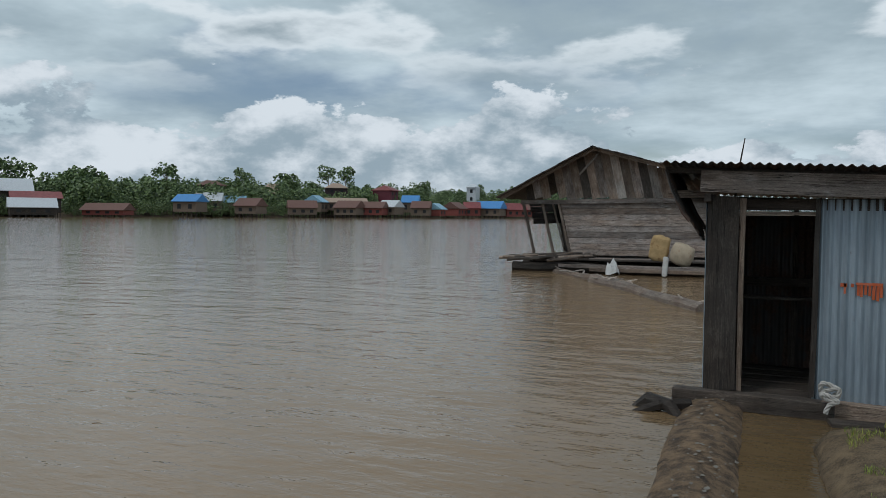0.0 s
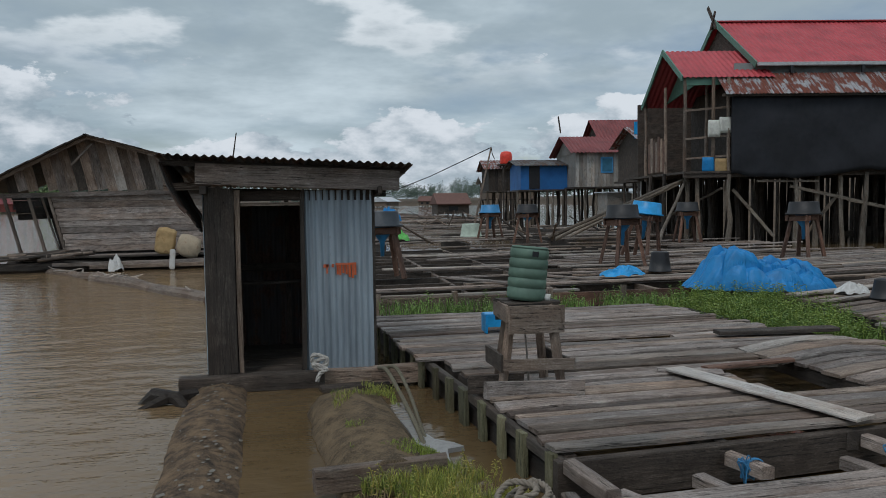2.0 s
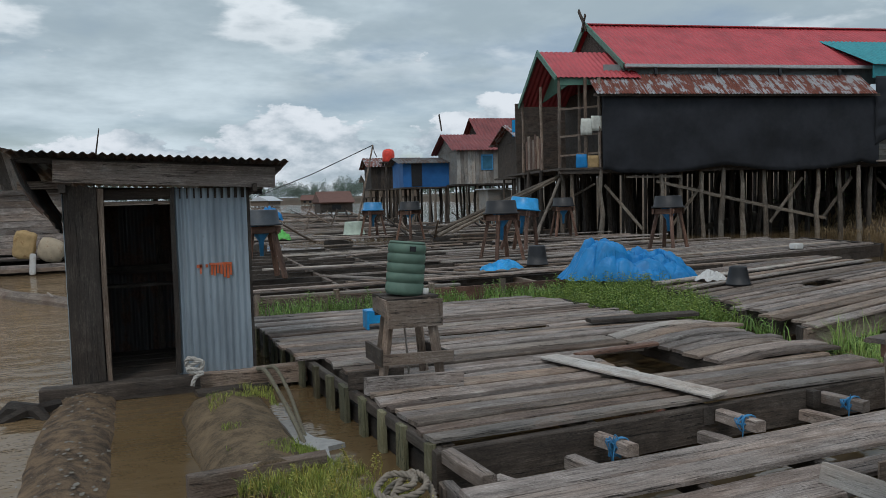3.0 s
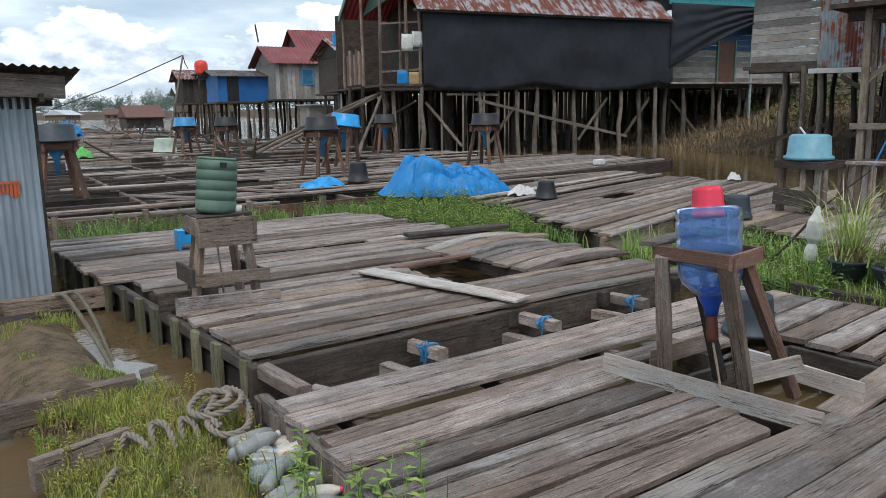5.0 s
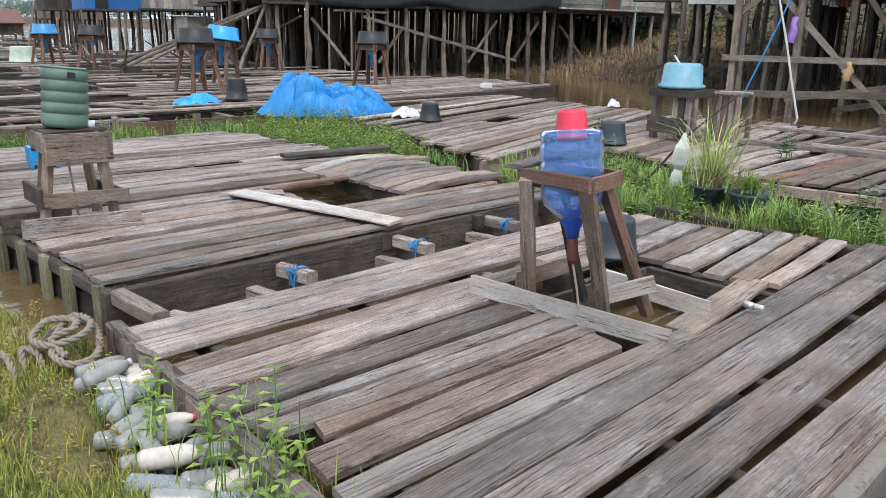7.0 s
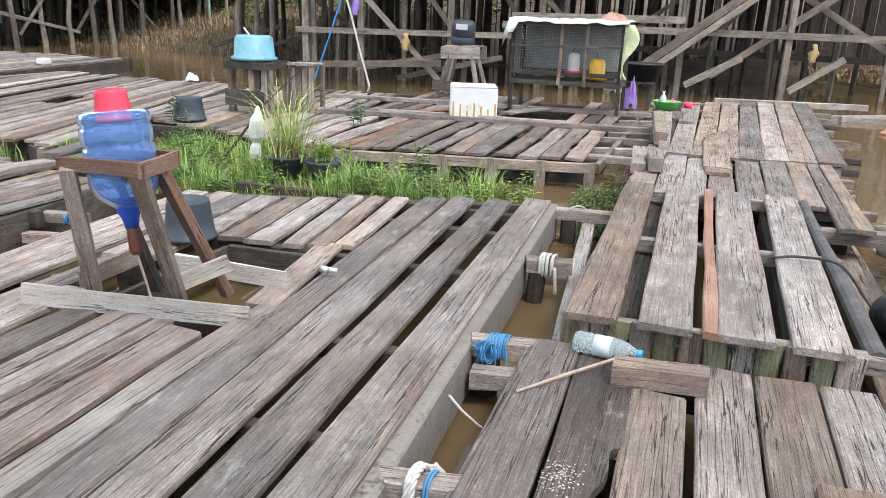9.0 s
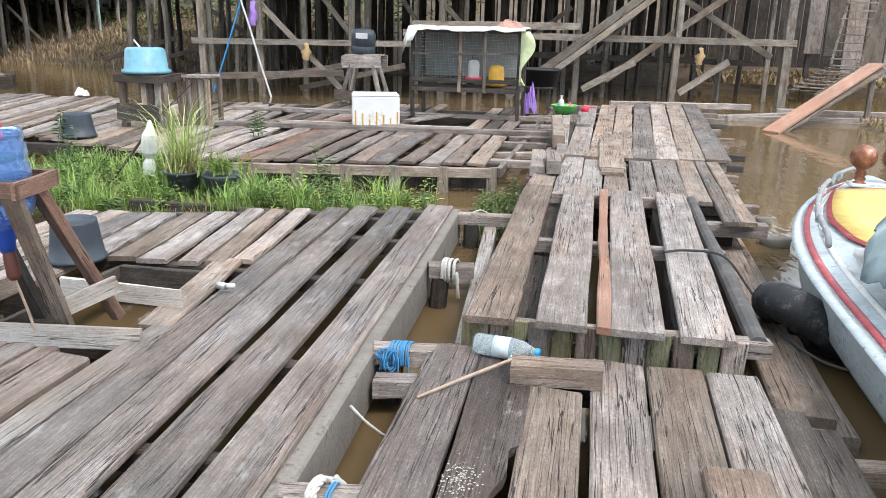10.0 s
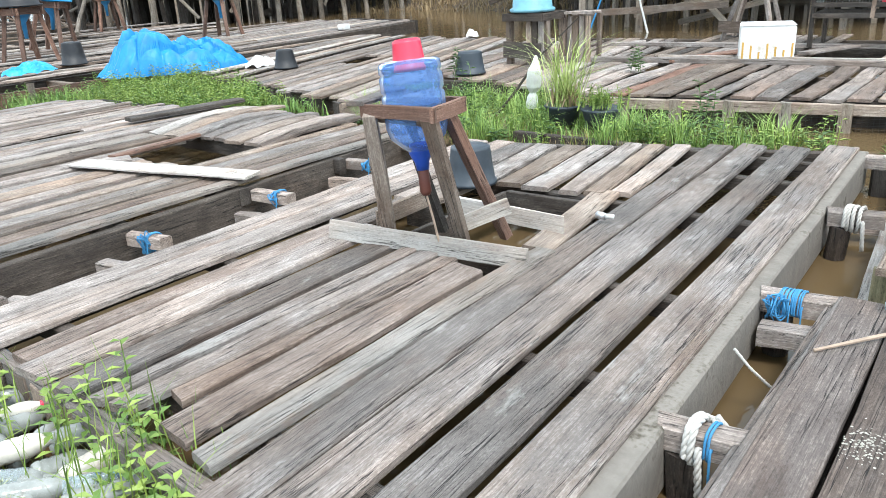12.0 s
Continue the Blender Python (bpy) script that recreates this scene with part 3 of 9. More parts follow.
R0, ZINC_PALE = (lambda az: bank_radius(az) - 4), plain("pale_zinc", (0.52, 0.55, 0.58), 0.5)
ROOF_BLUE = plain("blue_roof_zinc", (0.05, 0.22, 0.50), 0.5)
ROOF_SKY = plain("light_blue_roof_zinc", (0.22, 0.40, 0.52), 0.5)
ROOF_BROWN = plain("brown_roof_zinc", (0.14, 0.07, 0.055), 0.7)
ROOF_TAN = plain("tan_roof_tiles", (0.34, 0.25, 0.19), 0.8)
TOWER_BROWN = plain("dark_brown_tower_wall", (0.055, 0.035, 0.04), 0.8)
TOWER_RED = plain("maroon_tower_wall", (0.12, 0.022, 0.035), 0.7)
WALL_RED = plain("red_house_wall", (0.22, 0.06, 0.05), 0.8)
BOARD_WALL = plain("dull_board_wall", (0.17, 0.13, 0.10), 0.9)
far_house(-54.1, 226, 9, 1.2, 6.6, 9.3, ZINC_PALE, WOOD_DARK, 8, label="wooden house with a pale zinc gable roof")
far_house(-52.8, 222, 12, 1.0, 4.8, 6.0, TIN_MAROON, WOOD_DARK, 8, label="long house with a maroon roof")
far_house(-53.0, 214, 11, 0.6, 2.4, 4.2, ZINC_PALE, WOOD_DARK, 6, label="floating house with a pale zinc roof")
far_house(-48.4, 222, 12.5, 0.6, 1.9, 3.2, ROOF_BROWN, WALL_RED, 6, label="low brown-roofed floating house")
far_house(-43.0, 234, 8, 1.6, 4.6, 6.2, ROOF_BLUE, BOARD_WALL, 7, label="stilt house with a bright blue roof")
far_house(-41.8, 245, 9.5, 2.0, 5.0, 7.0, ZINC_PALE, BOARD_WALL, 7, label="house with a white zinc roof")
far_house(-40.0, 248, 8, 2.0, 4.6, 6.2, ROOF_SKY, BOARD_WALL, 7, label="house with a light blue roof")
far_house(-38.8, 241, 8, 1.2, 3.6, 5.4, ROOF_BROWN, BOARD_WALL, 7, label="stilt house with a brown roof")
far_house(-37.2, 280, 10, 6.0, 8.4, 11.3, ROOF_TAN, plain("cream_wall", (0.5, 0.43, 0.36), 0.8), 9, False, "cream house with a tan tiled hip roof", True)
far_house(-41.6, 272, 9, 3.5, 10.6, 12.4, ROOF_BROWN, TOWER_BROWN, 8, False, "dark brown swiftlet tower with a low hip roof", True, 3, "tower_house")
far_house(-32.6, 285, 8.4, 3.5, 10.8, 12.6, ROOF_TAN, TOWER_BROWN, 8, False, "dark brown swiftlet tower with a low hip roof", True, 3, "tower_house")
far_house(-28.9, 288, 8.4, 2.5, 10.2, 12.2, TIN_MAROON, TOWER_RED, 8, False, "maroon swiftlet tower with a stepped roof", True, 3, "tower_house")
far_house(-35.1, 248, 9.5, 1.0, 3.2, 5.0, ROOF_BROWN, BOARD_WALL, 7, label="stilt house with a rusty brown roof")
far_house(-34.1, 262, 6.5, 2.0, 5.2, 7.0, ROOF_SKY, BOARD_WALL, 7, label="house with a light blue roof")
far_house(-31.9, 268, 15, 2.5, 5.3, 6.3, ROOF_TAN, BOARD_WALL, 8, label="long building with a tan roof")
far_house(-31.6, 256, 9, 1.0, 3.4, 5.2, ROOF_BROWN, BOARD_WALL, 7, label="stilt house with a rusty brown roof")
far_house(-29.8, 258, 9, 1.0, 3.4, 5.0, ROOF_BROWN, WALL_RED, 7, label="red stilt house with a brown roof")
far_house(-28.5, 262, 7, 1.2, 3.8, 5.6, ZINC_PALE, BOARD_WALL, 7, label="stilt house with a pale roof")
far_house(-27.0, 275, 6.5, 2.0, 5.6, 7.6, ROOF_BLUE, BOARD_WALL, 7, label="house with a blue roof")
far_house(-26.2, 266, 7, 1.0, 3.6, 5.4, ROOF_BROWN, BOARD_WALL, 7, label="stilt house with a rusty brown roof")
far_house(-25.1, 270, 6, 0.8, 3.2, 4.8, ROOF_SKY, WALL_RED, 6, label="small house with a light blue roof")
far_house(-23.7, 280, 9.5, 1.0, 3.6, 5.4, ROOF_BROWN, WALL_RED, 7, label="red stilt house with a brown roof")
far_house(-22.4, 286, 6.5, 1.0, 3.8, 5.6, TIN_MAROON, WALL_RED, 7, label="red stilt house with a maroon roof")
far_house(-22.3, 315, 4.5, 3.0, 12.6, 14.0, ZINC_PALE, ZINC_PALE, 5, False, "tall narrow pale grey tower", True, 3, "tower_house")
far_house(-21.0, 290, 11, 1.0, 3.8, 6.0, ROOF_BLUE, BOARD_WALL, 8, label="stilt house with a bright blue roof")
far_house(-19.3, 296, 9.5, 0.8, 3.4, 5.4, TIN_MAROON, WALL_RED, 7, label="red stilt house with a maroon roof")
far_house(-17.6, 302, 9.5, 0.8, 3.4, 5.0, ROOF_BROWN, WALL_RED, 7, label="red stilt house with a brown roof")
far_house(11.8, 92, 4.2, 0.4, 1.6, 2.3, ROOF_BROWN, WOOD_DARK, 4, label="open floating shack with a dark gable roof")
far_house(7.0, 330, 16, 0.6, 2.6, 4.0, ZINC_PALE, BOARD_WALL, 8, label="long floating house with a pale roof")
far_house(10.5, 360, 12, 0.6, 2.6, 4.4, ROOF_BROWN, BOARD_WALL, 8, label="floating house with a brown roof")

# ---- rafts and walkways ----


def skirt(t, name, p0, p1, step, top, low, material, wd=0.11):
    """Upright boards along the side of a raft, from p0 to p1."""
    p0, p1 = V(*p0), V(*p1)
    n = max(1, int((p1 - p0).length / step))
    for i in range(n + 1):
        p = p0.lerp(p1, (i + rng.uniform(-0.15, 0.15)) / n)
        k = rng.uniform(0.7, 1.2)
        a = math.atan2(p1.y - p0.y, p1.x - p0.x)
        m = Matrix.Translation((p.x, p.y, 0)) @ pose(0, 0, 0, 0, 0, math.degrees(a)) @ Matrix(((0, 1, 0, 0), (0, 0, 1, 0), (1, 0, 0, (top + low) / 2), (0, 0, 0, 1)))
        part(name, plank_mesh(top - low, wd * k, 0.04), material, t, "", m, True)


raft_a = thing("raft_deck", pose(3.5, 2.2, 0), "weathered grey plank raft with a water hole and gaps", "raft")
for x0, y0, x1, y1, wd, mat_, dz in [
        (1.10, 3.375, 5.05, 3.53, 0.20, WOOD, 0.0), (1.08, 3.165, 5.10, 3.30, 0.19, WOOD, 0.005), (1.11, 2.885, 2.98, 2.985, 0.14, WOOD_BROWN, -0.006),
        (1.07, 2.71, 3.0, 2.79, 0.195, WOOD, 0.004), (1.08, 2.485, 2.92, 2.535, 0.17, WOOD, 0.0), (1.11, 2.31, 2.88, 2.345, 0.085, WOOD, 0.008),
        (1.14, 2.205, 2.86, 2.235, 0.112, WOOD, 0.0), (1.3, 2.10, 2.85, 2.115, 0.085, WOOD_BROWN, -0.008), (1.15, 1.895, 2.78, 1.945, 0.185, WOOD_BROWN, 0.004),
        (1.12, 1.70, 3.16, 1.745, 0.125, WOOD_PALE, 0.01),
        (0.98, 1.49, 5.70, 1.79, 0.185, WOOD, 0.0), (0.95, 1.29, 5.80, 1.575, 0.20, WOOD, 0.004), (0.95, 1.045, 5.86, 1.30, 0.205, WOOD, 0.0),
        (0.95, 0.815, 6.02, 1.03, 0.195, WOOD, 0.003)]:
    bar("plank", (x0, y0, dz), (x1, y1, dz), wd, 0.034, mat_, raft_a, wear=1.4)
for x0, y0, x1, y1, wd, mat_ in [
        (4.02, 3.02, 5.12, 3.16, 0.20, WOOD), (4.05, 2.80, 5.15, 2.95, 0.17, WOOD), (4.10, 2.60, 5.22, 2.73, 0.18, WOOD_WARM), (4.09, 2.39, 5.32, 2.55, 0.18, WOOD),
        (4.12, 2.17, 5.48, 2.37, 0.14, WOOD), (4.16, 2.01, 5.53, 2.21, 0.13, WOOD_WARM), (4.24, 1.87, 5.6, 2.03, 0.13, WOOD), (3.16, 1.80, 4.24, 1.96, 0.17, WOOD_WARM),
        (3.55, 2.84, 4.0, 2.86, 0.2, WOOD_WARM), (3.5, 3.0, 4.0, 3.03, 0.13, WOOD), (2.95, 2.92, 3.5, 2.94, 0.16, WOOD)]:
    bar("plank", (x0, y0, 0.002), (x1, y1, 0.002), wd, 0.032, mat_, raft_a)
for x in (1.35, 2.25, 3.02, 4.15, 5.05, 5.6):
    # joists in dark wood, so their colour also gives the plank gaps shade
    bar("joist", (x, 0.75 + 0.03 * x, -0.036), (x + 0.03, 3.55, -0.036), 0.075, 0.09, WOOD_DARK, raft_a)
bar("edge_beam", (0.9, 0.655, -0.03), (6.05, 0.905, -0.03), 0.10, 0.24, GREY_ROUGH, raft_a)
bar("edge_strip", (0.9, 0.70, -0.004), (6.05, 0.945, -0.004), 0.05, 0.022, WOOD, raft_a)
bar("edge_beam", (1.06, 0.55, -0.037), (1.12, 3.68, -0.037), 0.07, 0.13, WOOD, raft_a)
bar("edge_beam", (1.1, 3.52, -0.06), (5.1, 3.64, -0.06), 0.06, 0.16, WOOD_DARK, raft_a)
bar("edge_beam", (5.1, 3.6, -0.04), (6.05, 0.9, -0.04), 0.07, 0.18, WOOD_DARK, raft_a)
for x, y0, y1, z in [(2.12, 0.70, 0.40, -0.025), (3.27, 0.74, 0.42, -0.02), (3.15, 0.70, 0.44, -0.12), (4.55, 0.78, 0.5, -0.02), (5.95, 0.86, 0.25, -0.03), (4.9, 0.8, 0.4, -0.16)]:
    bar("tie_beam", (x, y0, z), (x + 0.05, y1, z), 0.10, 0.085, WOOD, raft_a)
for x, y in [(2.13, 0.62), (3.27, 0.66), (4.55, 0.7), (5.93, 0.75)]:
    pole("float_post", (x, y, -0.5), (x, y, -0.11), 0.06, 0.06, WOOD_DARK, raft_a)
skirt(raft_a, "skirt_board", (1.035, 0.6, 0), (1.075, 3.65, 0), 0.2, -0.055, -0.38, WOOD_WARM, 0.12)
for k, (x0, y0, x1, y1) in enumerate([(3.0, 2.55, 3.05, 1.9), (4.02, 2.55, 4.05, 1.95), (3.5, 2.72, 3.5, 2.95)]):
    bar("hole_trim", (x0, y0, -0.03), (x1, y1, -0.03), 0.05, 0.14, WOOD_DARK, raft_a)
bar("hole_trim", (3.05, 2.56, -0.03), (4.0, 2.56, -0.03), 0.04, 0.14, WOOD_DARK, raft_a)

raft_b = thing("raft_deck", pose(3.0, 6.8, 0), "broad weathered plank raft with a square hole", "raft")
rb = random.Random(21)
y, k = 4.19, 0
while y < 9.62:
    wd = rb.choice((0.10, 0.13, 0.16, 0.19))
    yc = y + wd / 2
    left = 1.22 - 0.035 * (yc - 4.2) if yc < 6.9 else 0.87 - 0.06 * (yc - 7.0)
    right = 5.25 if yc < 6.6 else 5.25 - 0.2 * (yc - 6.6)
    left, right = left + rb.uniform(-0.03, 0.03), right + rb.uniform(-0.12, 0.12)
    tilt = rb.uniform(-0.03, 0.03) + 0.03
    dz = rb.uniform(-0.008, 0.014)
    mat_ = WOOD_PALE if k in (0, 12, 20) else rb.choice((WOOD, WOOD, WOOD, WOOD_WARM, WOOD_BROWN))
    if 4.93 < yc < 5.85:
        bar("plank", (left, yc, dz), (3.27 + rb.uniform(-0.04, 0.04), yc + 0.02, dz), wd, 0.03, mat_, raft_b, wear=1.6)
        bar("plank", (4.1 + rb.uniform(-0.04, 0.04), yc + 0.04, 0.0), (right, yc + 0.10, 0.03), wd, 0.03, mat_, raft_b, wear=1.6, sag=0.035)
    elif 7.2 < yc < 7.6 and k % 2:
        bar("plank", (left, yc, dz), (2.3, yc + 0.02, dz), wd, 0.03, mat_, raft_b, wear=1.6)
        bar("plank", (3.7, yc + 0.03, 0), (right, yc + 0.06, 0.0), wd, 0.03, mat_, raft_b, wear=1.6)
    elif 5.85 < yc < 6.6:
        bar("plank", (left, yc, dz), (3.9, yc + 0.02, dz), wd, 0.03, mat_, raft_b, wear=1.6)
        bar("plank", (3.95, yc + 0.03, 0), (right, yc + 0.12, 0.04), wd, 0.03, mat_, raft_b, wear=1.6, sag=0.05)
    else:
        bar("plank", (left, yc, dz), (right, yc + 0.15 - tilt, -dz * 0.5), wd, 0.03, mat_, raft_b, wear=1.6, sag=rb.uniform(-0.01, 0.012))
    y += wd + rb.choice((0.018, 0.026, 0.036, 0.055))
    k += 1
for x in (1.32, 2.3, 3.2, 4.15, 5.0):
    # dark joists again deepen the shade seen through the gaps
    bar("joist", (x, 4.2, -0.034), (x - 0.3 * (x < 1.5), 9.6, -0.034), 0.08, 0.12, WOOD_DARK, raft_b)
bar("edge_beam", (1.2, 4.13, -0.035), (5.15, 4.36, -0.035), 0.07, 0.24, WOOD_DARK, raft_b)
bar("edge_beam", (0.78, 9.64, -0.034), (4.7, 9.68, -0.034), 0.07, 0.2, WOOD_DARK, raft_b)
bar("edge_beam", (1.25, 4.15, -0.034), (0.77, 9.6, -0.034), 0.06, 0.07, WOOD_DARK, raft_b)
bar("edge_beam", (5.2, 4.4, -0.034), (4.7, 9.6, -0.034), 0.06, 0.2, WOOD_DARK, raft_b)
skirt(raft_b, "skirt_board", (1.19, 4.2, 0), (0.70, 9.5, 0), 0.39, -0.02, -0.42, WOOD_MOSS, 0.13)
bar("inner_beam", (1.3, 4.2, -0.16), (0.86, 9.55, -0.16), 0.1, 0.2, WOOD_DARK, raft_b)
for x, y0, y1, z in [(1.27, 4.1, 3.62, -0.02), (1.42, 3.75, 3.62, -0.08), (2.28, 4.12, 3.83, -0.06), (3.28, 4.2, 3.88, -0.06), (4.25, 4.26, 3.93, -0.06), (2.05, 4.05, 3.8, -0.15), (3.05, 4.1, 3.84, -0.15), (4.02, 4.2, 3.88, -0.15)]:
    bar("tie_beam", (x, y0, z), (x + 0.06, y1, z), 0.085, 0.075, WOOD, raft_b)

loose = thing("loose_plank", pose(3.05, 5.0, 0.012), "sun-bleached pale loose plank lying across the raft deck", "plank")
bar("board", (2.86, 5.83, 0.045), (3.29, 4.2, 0.05), 0.19, 0.022, WOOD_WHITE, loose)
loose = thing("loose_plank", pose(2.95, 5.8, 0.01), "short grey loose plank lying on the raft deck", "plank")
bar("board", (2.74, 5.9, 0.022), (3.22, 5.70, 0.02), 0.17, 0.02, WOOD, loose)
loose = thing("loose_plank", pose(4.6, 7.3, 0.01), "dark loose plank lying at the raft's edge", "plank")
bar("board", (4.1, 7.25, 0.06), (5.4, 7.1, 0.07), 0.17, 0.04, WOOD_DARK, loose)
loose = thing("loose_plank", pose(3.6, 5.93, 0.01), "red-brown loose plank beside the deck's hole", "plank")
bar("board", (3.15, 5.87, 0.03), (4.05, 5.97, 0.03), 0.09, 0.03, WOOD_RED, loose)

raft_d = thing("open_raft", pose(6, 16, 0), "open raft of long bleached planks on dark beams over water", "raft")
rd = random.Random(5)
for row in range(30):
    yc = 11.66 + row * 0.43 + rd.uniform(-0.08, 0.08)
    xl, xr = 0.85 + 0.02 * row, 12.4 + rd.uniform(-1, 2.0)
    if yc > 17:
        xl, xr = 2.2, 15.5
    for seg in range(rd.choice((1, 1, 2, 2))):
        a = rd.uniform(xl, xr - 2.0)
        b = min(xr, a + rd.uniform(2.5, 6.5))
        if row == 0:
            a, b = 0.9 + seg * 3.4, 4.3 + seg * 3.4
        z = 0.02 + rd.uniform(-0.015, 0.04)
        bar("plank", (a, yc + rd.uniform(-0.05, 0.05), z), (b, yc + rd.uniform(-0.05, 0.12), z + rd.uniform(-0.02, 0.03)), rd.choice((0.09, 0.13, 0.17, 0.2)), 0.035,
            rd.choice((WOOD, WOOD_WARM, WOOD, WOOD_PALE)), raft_d)
for row in range(12):
    yc = 11.62 + row * 1.08
    bar("beam", (0.85 + 0.1 * row, yc, -0.05), (12.5 + 0.2 * row, yc + 0.1, -0.05), 0.09, 0.2, WOOD_DARK, raft_d)
for x in (1.0, 2.6, 4.2, 5.8, 7.4, 9.0, 10.6, 12.2):
    bar("cross_beam", (x, 11.6, -0.06), (x + 0.3, 24.2, -0.06), 0.08, 0.14, WOOD_WARM, raft_d)
for x in (1.0, 2.2, 3.75, 5.0, 6.6, 8.2):
    bar("post", (x, 11.56, -0.35), (x, 11.56, 0.06), 0.1, 0.08, WOOD_WARM, raft_d)
bar("front_board", (0.9, 11.55, -0.02), (3.7, 11.57, -0.02), 0.05, 0.24, WOOD_WARM, raft_d)
bar("front_board", (3.8, 11.57, -0.03), (8.0, 11.65, -0.03), 0.05, 0.22, WOOD_RED, raft_d)
for p0, p1 in [((2.4, 13.6, 0.1), (3.6, 12.2, 0.08)), ((4.2, 14.0, 0.06), (5.1, 12.6, 0.06)), ((3.0, 18.0, 0.08), (6.5, 19.5, 0.1)), ((8.0, 16.8, 0.1), (11.8, 17.4, 0.12))]:
    bar("plank", p0, p1, 0.15, 0.03, WOOD, raft_d)

raft_e = thing("raft_deck", pose(9, 8.8, 0), "grey plank raft set askew behind the grass", "raft")
re_ = random.Random(9)
ca, sa = math.cos(radians(18)), math.sin(radians(18))
v, k = 0.0, 0
while v < 4.4:
    wd = re_.choice((0.14, 0.17, 0.21))
    y0 = 6.05 + v / ca
    x0 = 5.95 + 0.24 * (y0 - 6.0) + re_.uniform(-0.1, 0.1)
    ln = (12.5 - x0) / ca + re_.uniform(-0.25, 0.25)
    mat_ = WOOD_PALE if k in (13, 16) else re_.choice((WOOD, WOOD, WOOD_WARM))
    if k in (8, 9):
        bar("plank", (x0, y0, 0.02), (x0 + 2.2 * ca, y0 + 2.2 * sa, 0.02), wd, 0.03, mat_, raft_e)
        bar("plank", (x0 + 3.2 * ca, y0 + 3.2 * sa, 0.02), (x0 + ln * ca, y0 + ln * sa, 0.02), wd, 0.03, mat_, raft_e)
    else:
        z = 0.02 + (0.05 if k in (13, 16) else 0)
        bar("plank", (x0, y0, z), (x0 + ln * ca, y0 + ln * sa, z + re_.uniform(-0.02, 0.02)), wd, 0.03, mat_, raft_e, sag=re_.uniform(-0.01, 0.02))
    v += wd + re_.choice((0.02, 0.04, 0.07))
    k += 1
for u in (0.3, 2.2, 4.1, 6.0):
    bar("joist", (6.0 + u * ca, 6.1 + u * sa, -0.03), (7.0 + u * ca - 0.35, 10.4 + u * sa, -0.03), 0.08, 0.16, WOOD_DARK, raft_e)
bar("edge_beam", (5.9, 6.02, -0.015), (12.4, 8.1, -0.015), 0.07, 0.24, WOOD_WARM, raft_e)
skirt(raft_e, "skirt_board", (5.9, 6.1, 0), (6.8, 10.2, 0), 0.5, 0.0, -0.4, WOOD_DARK)

raft_f = thing("raft_deck", pose(13, 14.8, 0), "low dark raft with a boarded end", "raft")
for k in range(15):
    y0 = 12.75 + 0.27 * k
    bar("plank", (9.6 - 0.1 * k, y0, 0.03), (16.5 + re_.uniform(-0.4, 0.4), y0 + 1.35, 0.03), re_.choice((0.15, 0.19, 0.12)), 0.03, re_.choice((WOOD, WOOD_WARM, WOOD_PALE, WOOD)), raft_f)
bar("edge_beam", (9.5, 12.6, 0.0), (16.4, 13.95, 0.0), 0.08, 0.3, WOOD_DARK, raft_f)
bar("edge_beam", (16.5, 13.95, 0.02), (17.2, 17.2, 0.02), 0.08, 0.34, WOOD_DARK, raft_f)
for k in range(5):
    bar("joist", (10 + 1.5 * k, 12.7 + 0.3 * k, -0.01), (9 + 1.5 * k, 16.6 + 0.3 * k, -0.01), 0.08, 0.14, WOOD_DARK, raft_f)
bar("float_log", (10, 13.2, -0.2), (16.6, 14.6, -0.2), 0.3, 0.25, WOOD_DARK, raft_f)

raft_c = thing("raft_deck", pose(10, 3.2, 0), "raft of short crosswise planks with a netted side", "raft")
rc = random.Random(12)
y = 0.98
while y < 7.2:
    wd = rc.choice((0.16, 0.2, 0.23))
    yc = y + wd / 2
    x0 = 8.08 - 0.22 * (yc - 0.9) if yc < 4 else 7.4 + 0.25 * (yc - 4)
    mat_ = rc.choice((WOOD, WOOD, WOOD_WARM, WOOD_BROWN)) if not 3.42 < yc < 3.62 else WOOD_RED
    slope = 0.04 if yc < 4 else 0.22
    if yc < 4.6:
        bar("plank", (x0 + rc.uniform(-0.05, 0.05), yc, 0.0), (10.2, yc + slope, 0.01), wd, 0.03, mat_, raft_c, sag=rc.uniform(-0.02, 0.03), wear=2.2)
        if rc.random() < 0.85:
            bar("plank", (10.3, yc + 0.05, 0.0), (13.9 + rc.uniform(-0.3, 0.3), yc + 0.1, 0.01), wd, 0.03, rc.choice((WOOD_DARK, WOOD, WOOD_WARM)), raft_c)
    else:
        bar("plank", (x0 + rc.uniform(-0.1, 0.1), yc - 0.4, 0.0), (12.6 + rc.uniform(-0.3, 0.3), yc + 0.5, 0.01), wd, 0.03, mat_, raft_c)
    y += wd + rc.choice((0.02, 0.035, 0.06))
for x in (8.3, 9.6, 11.0, 12.4, 13.6):
    bar("joist", (x, 0.85, -0.034), (x - 0.5, 7.2, -0.034), 0.08, 0.12, WOOD_DARK, raft_c)
bar("edge_beam", (8.02, 0.85, -0.035), (7.35, 4.0, -0.035), 0.07, 0.1, WOOD_WARM, raft_c)
bar("edge_beam", (8.05, 0.84, -0.04), (14.0, 0.72, -0.04), 0.06, 0.1, WOOD, raft_c)
# dark backing added behind the netting for the shade below the raft
bar("float_log", (8.4, 0.95, -0.06), (7.72, 3.95, -0.06), 0.3, 0.35, WOOD_DARK, raft_c)
for k in range(7):
    u = k / 6
    x, y = 8.03 - 0.68 * u, 0.9 + 3.0 * u
    bar("post", (x - 0.05, y, -0.42), (x - 0.05, y, -0.03), 0.11, 0.06, WOOD_STILT, raft_c)
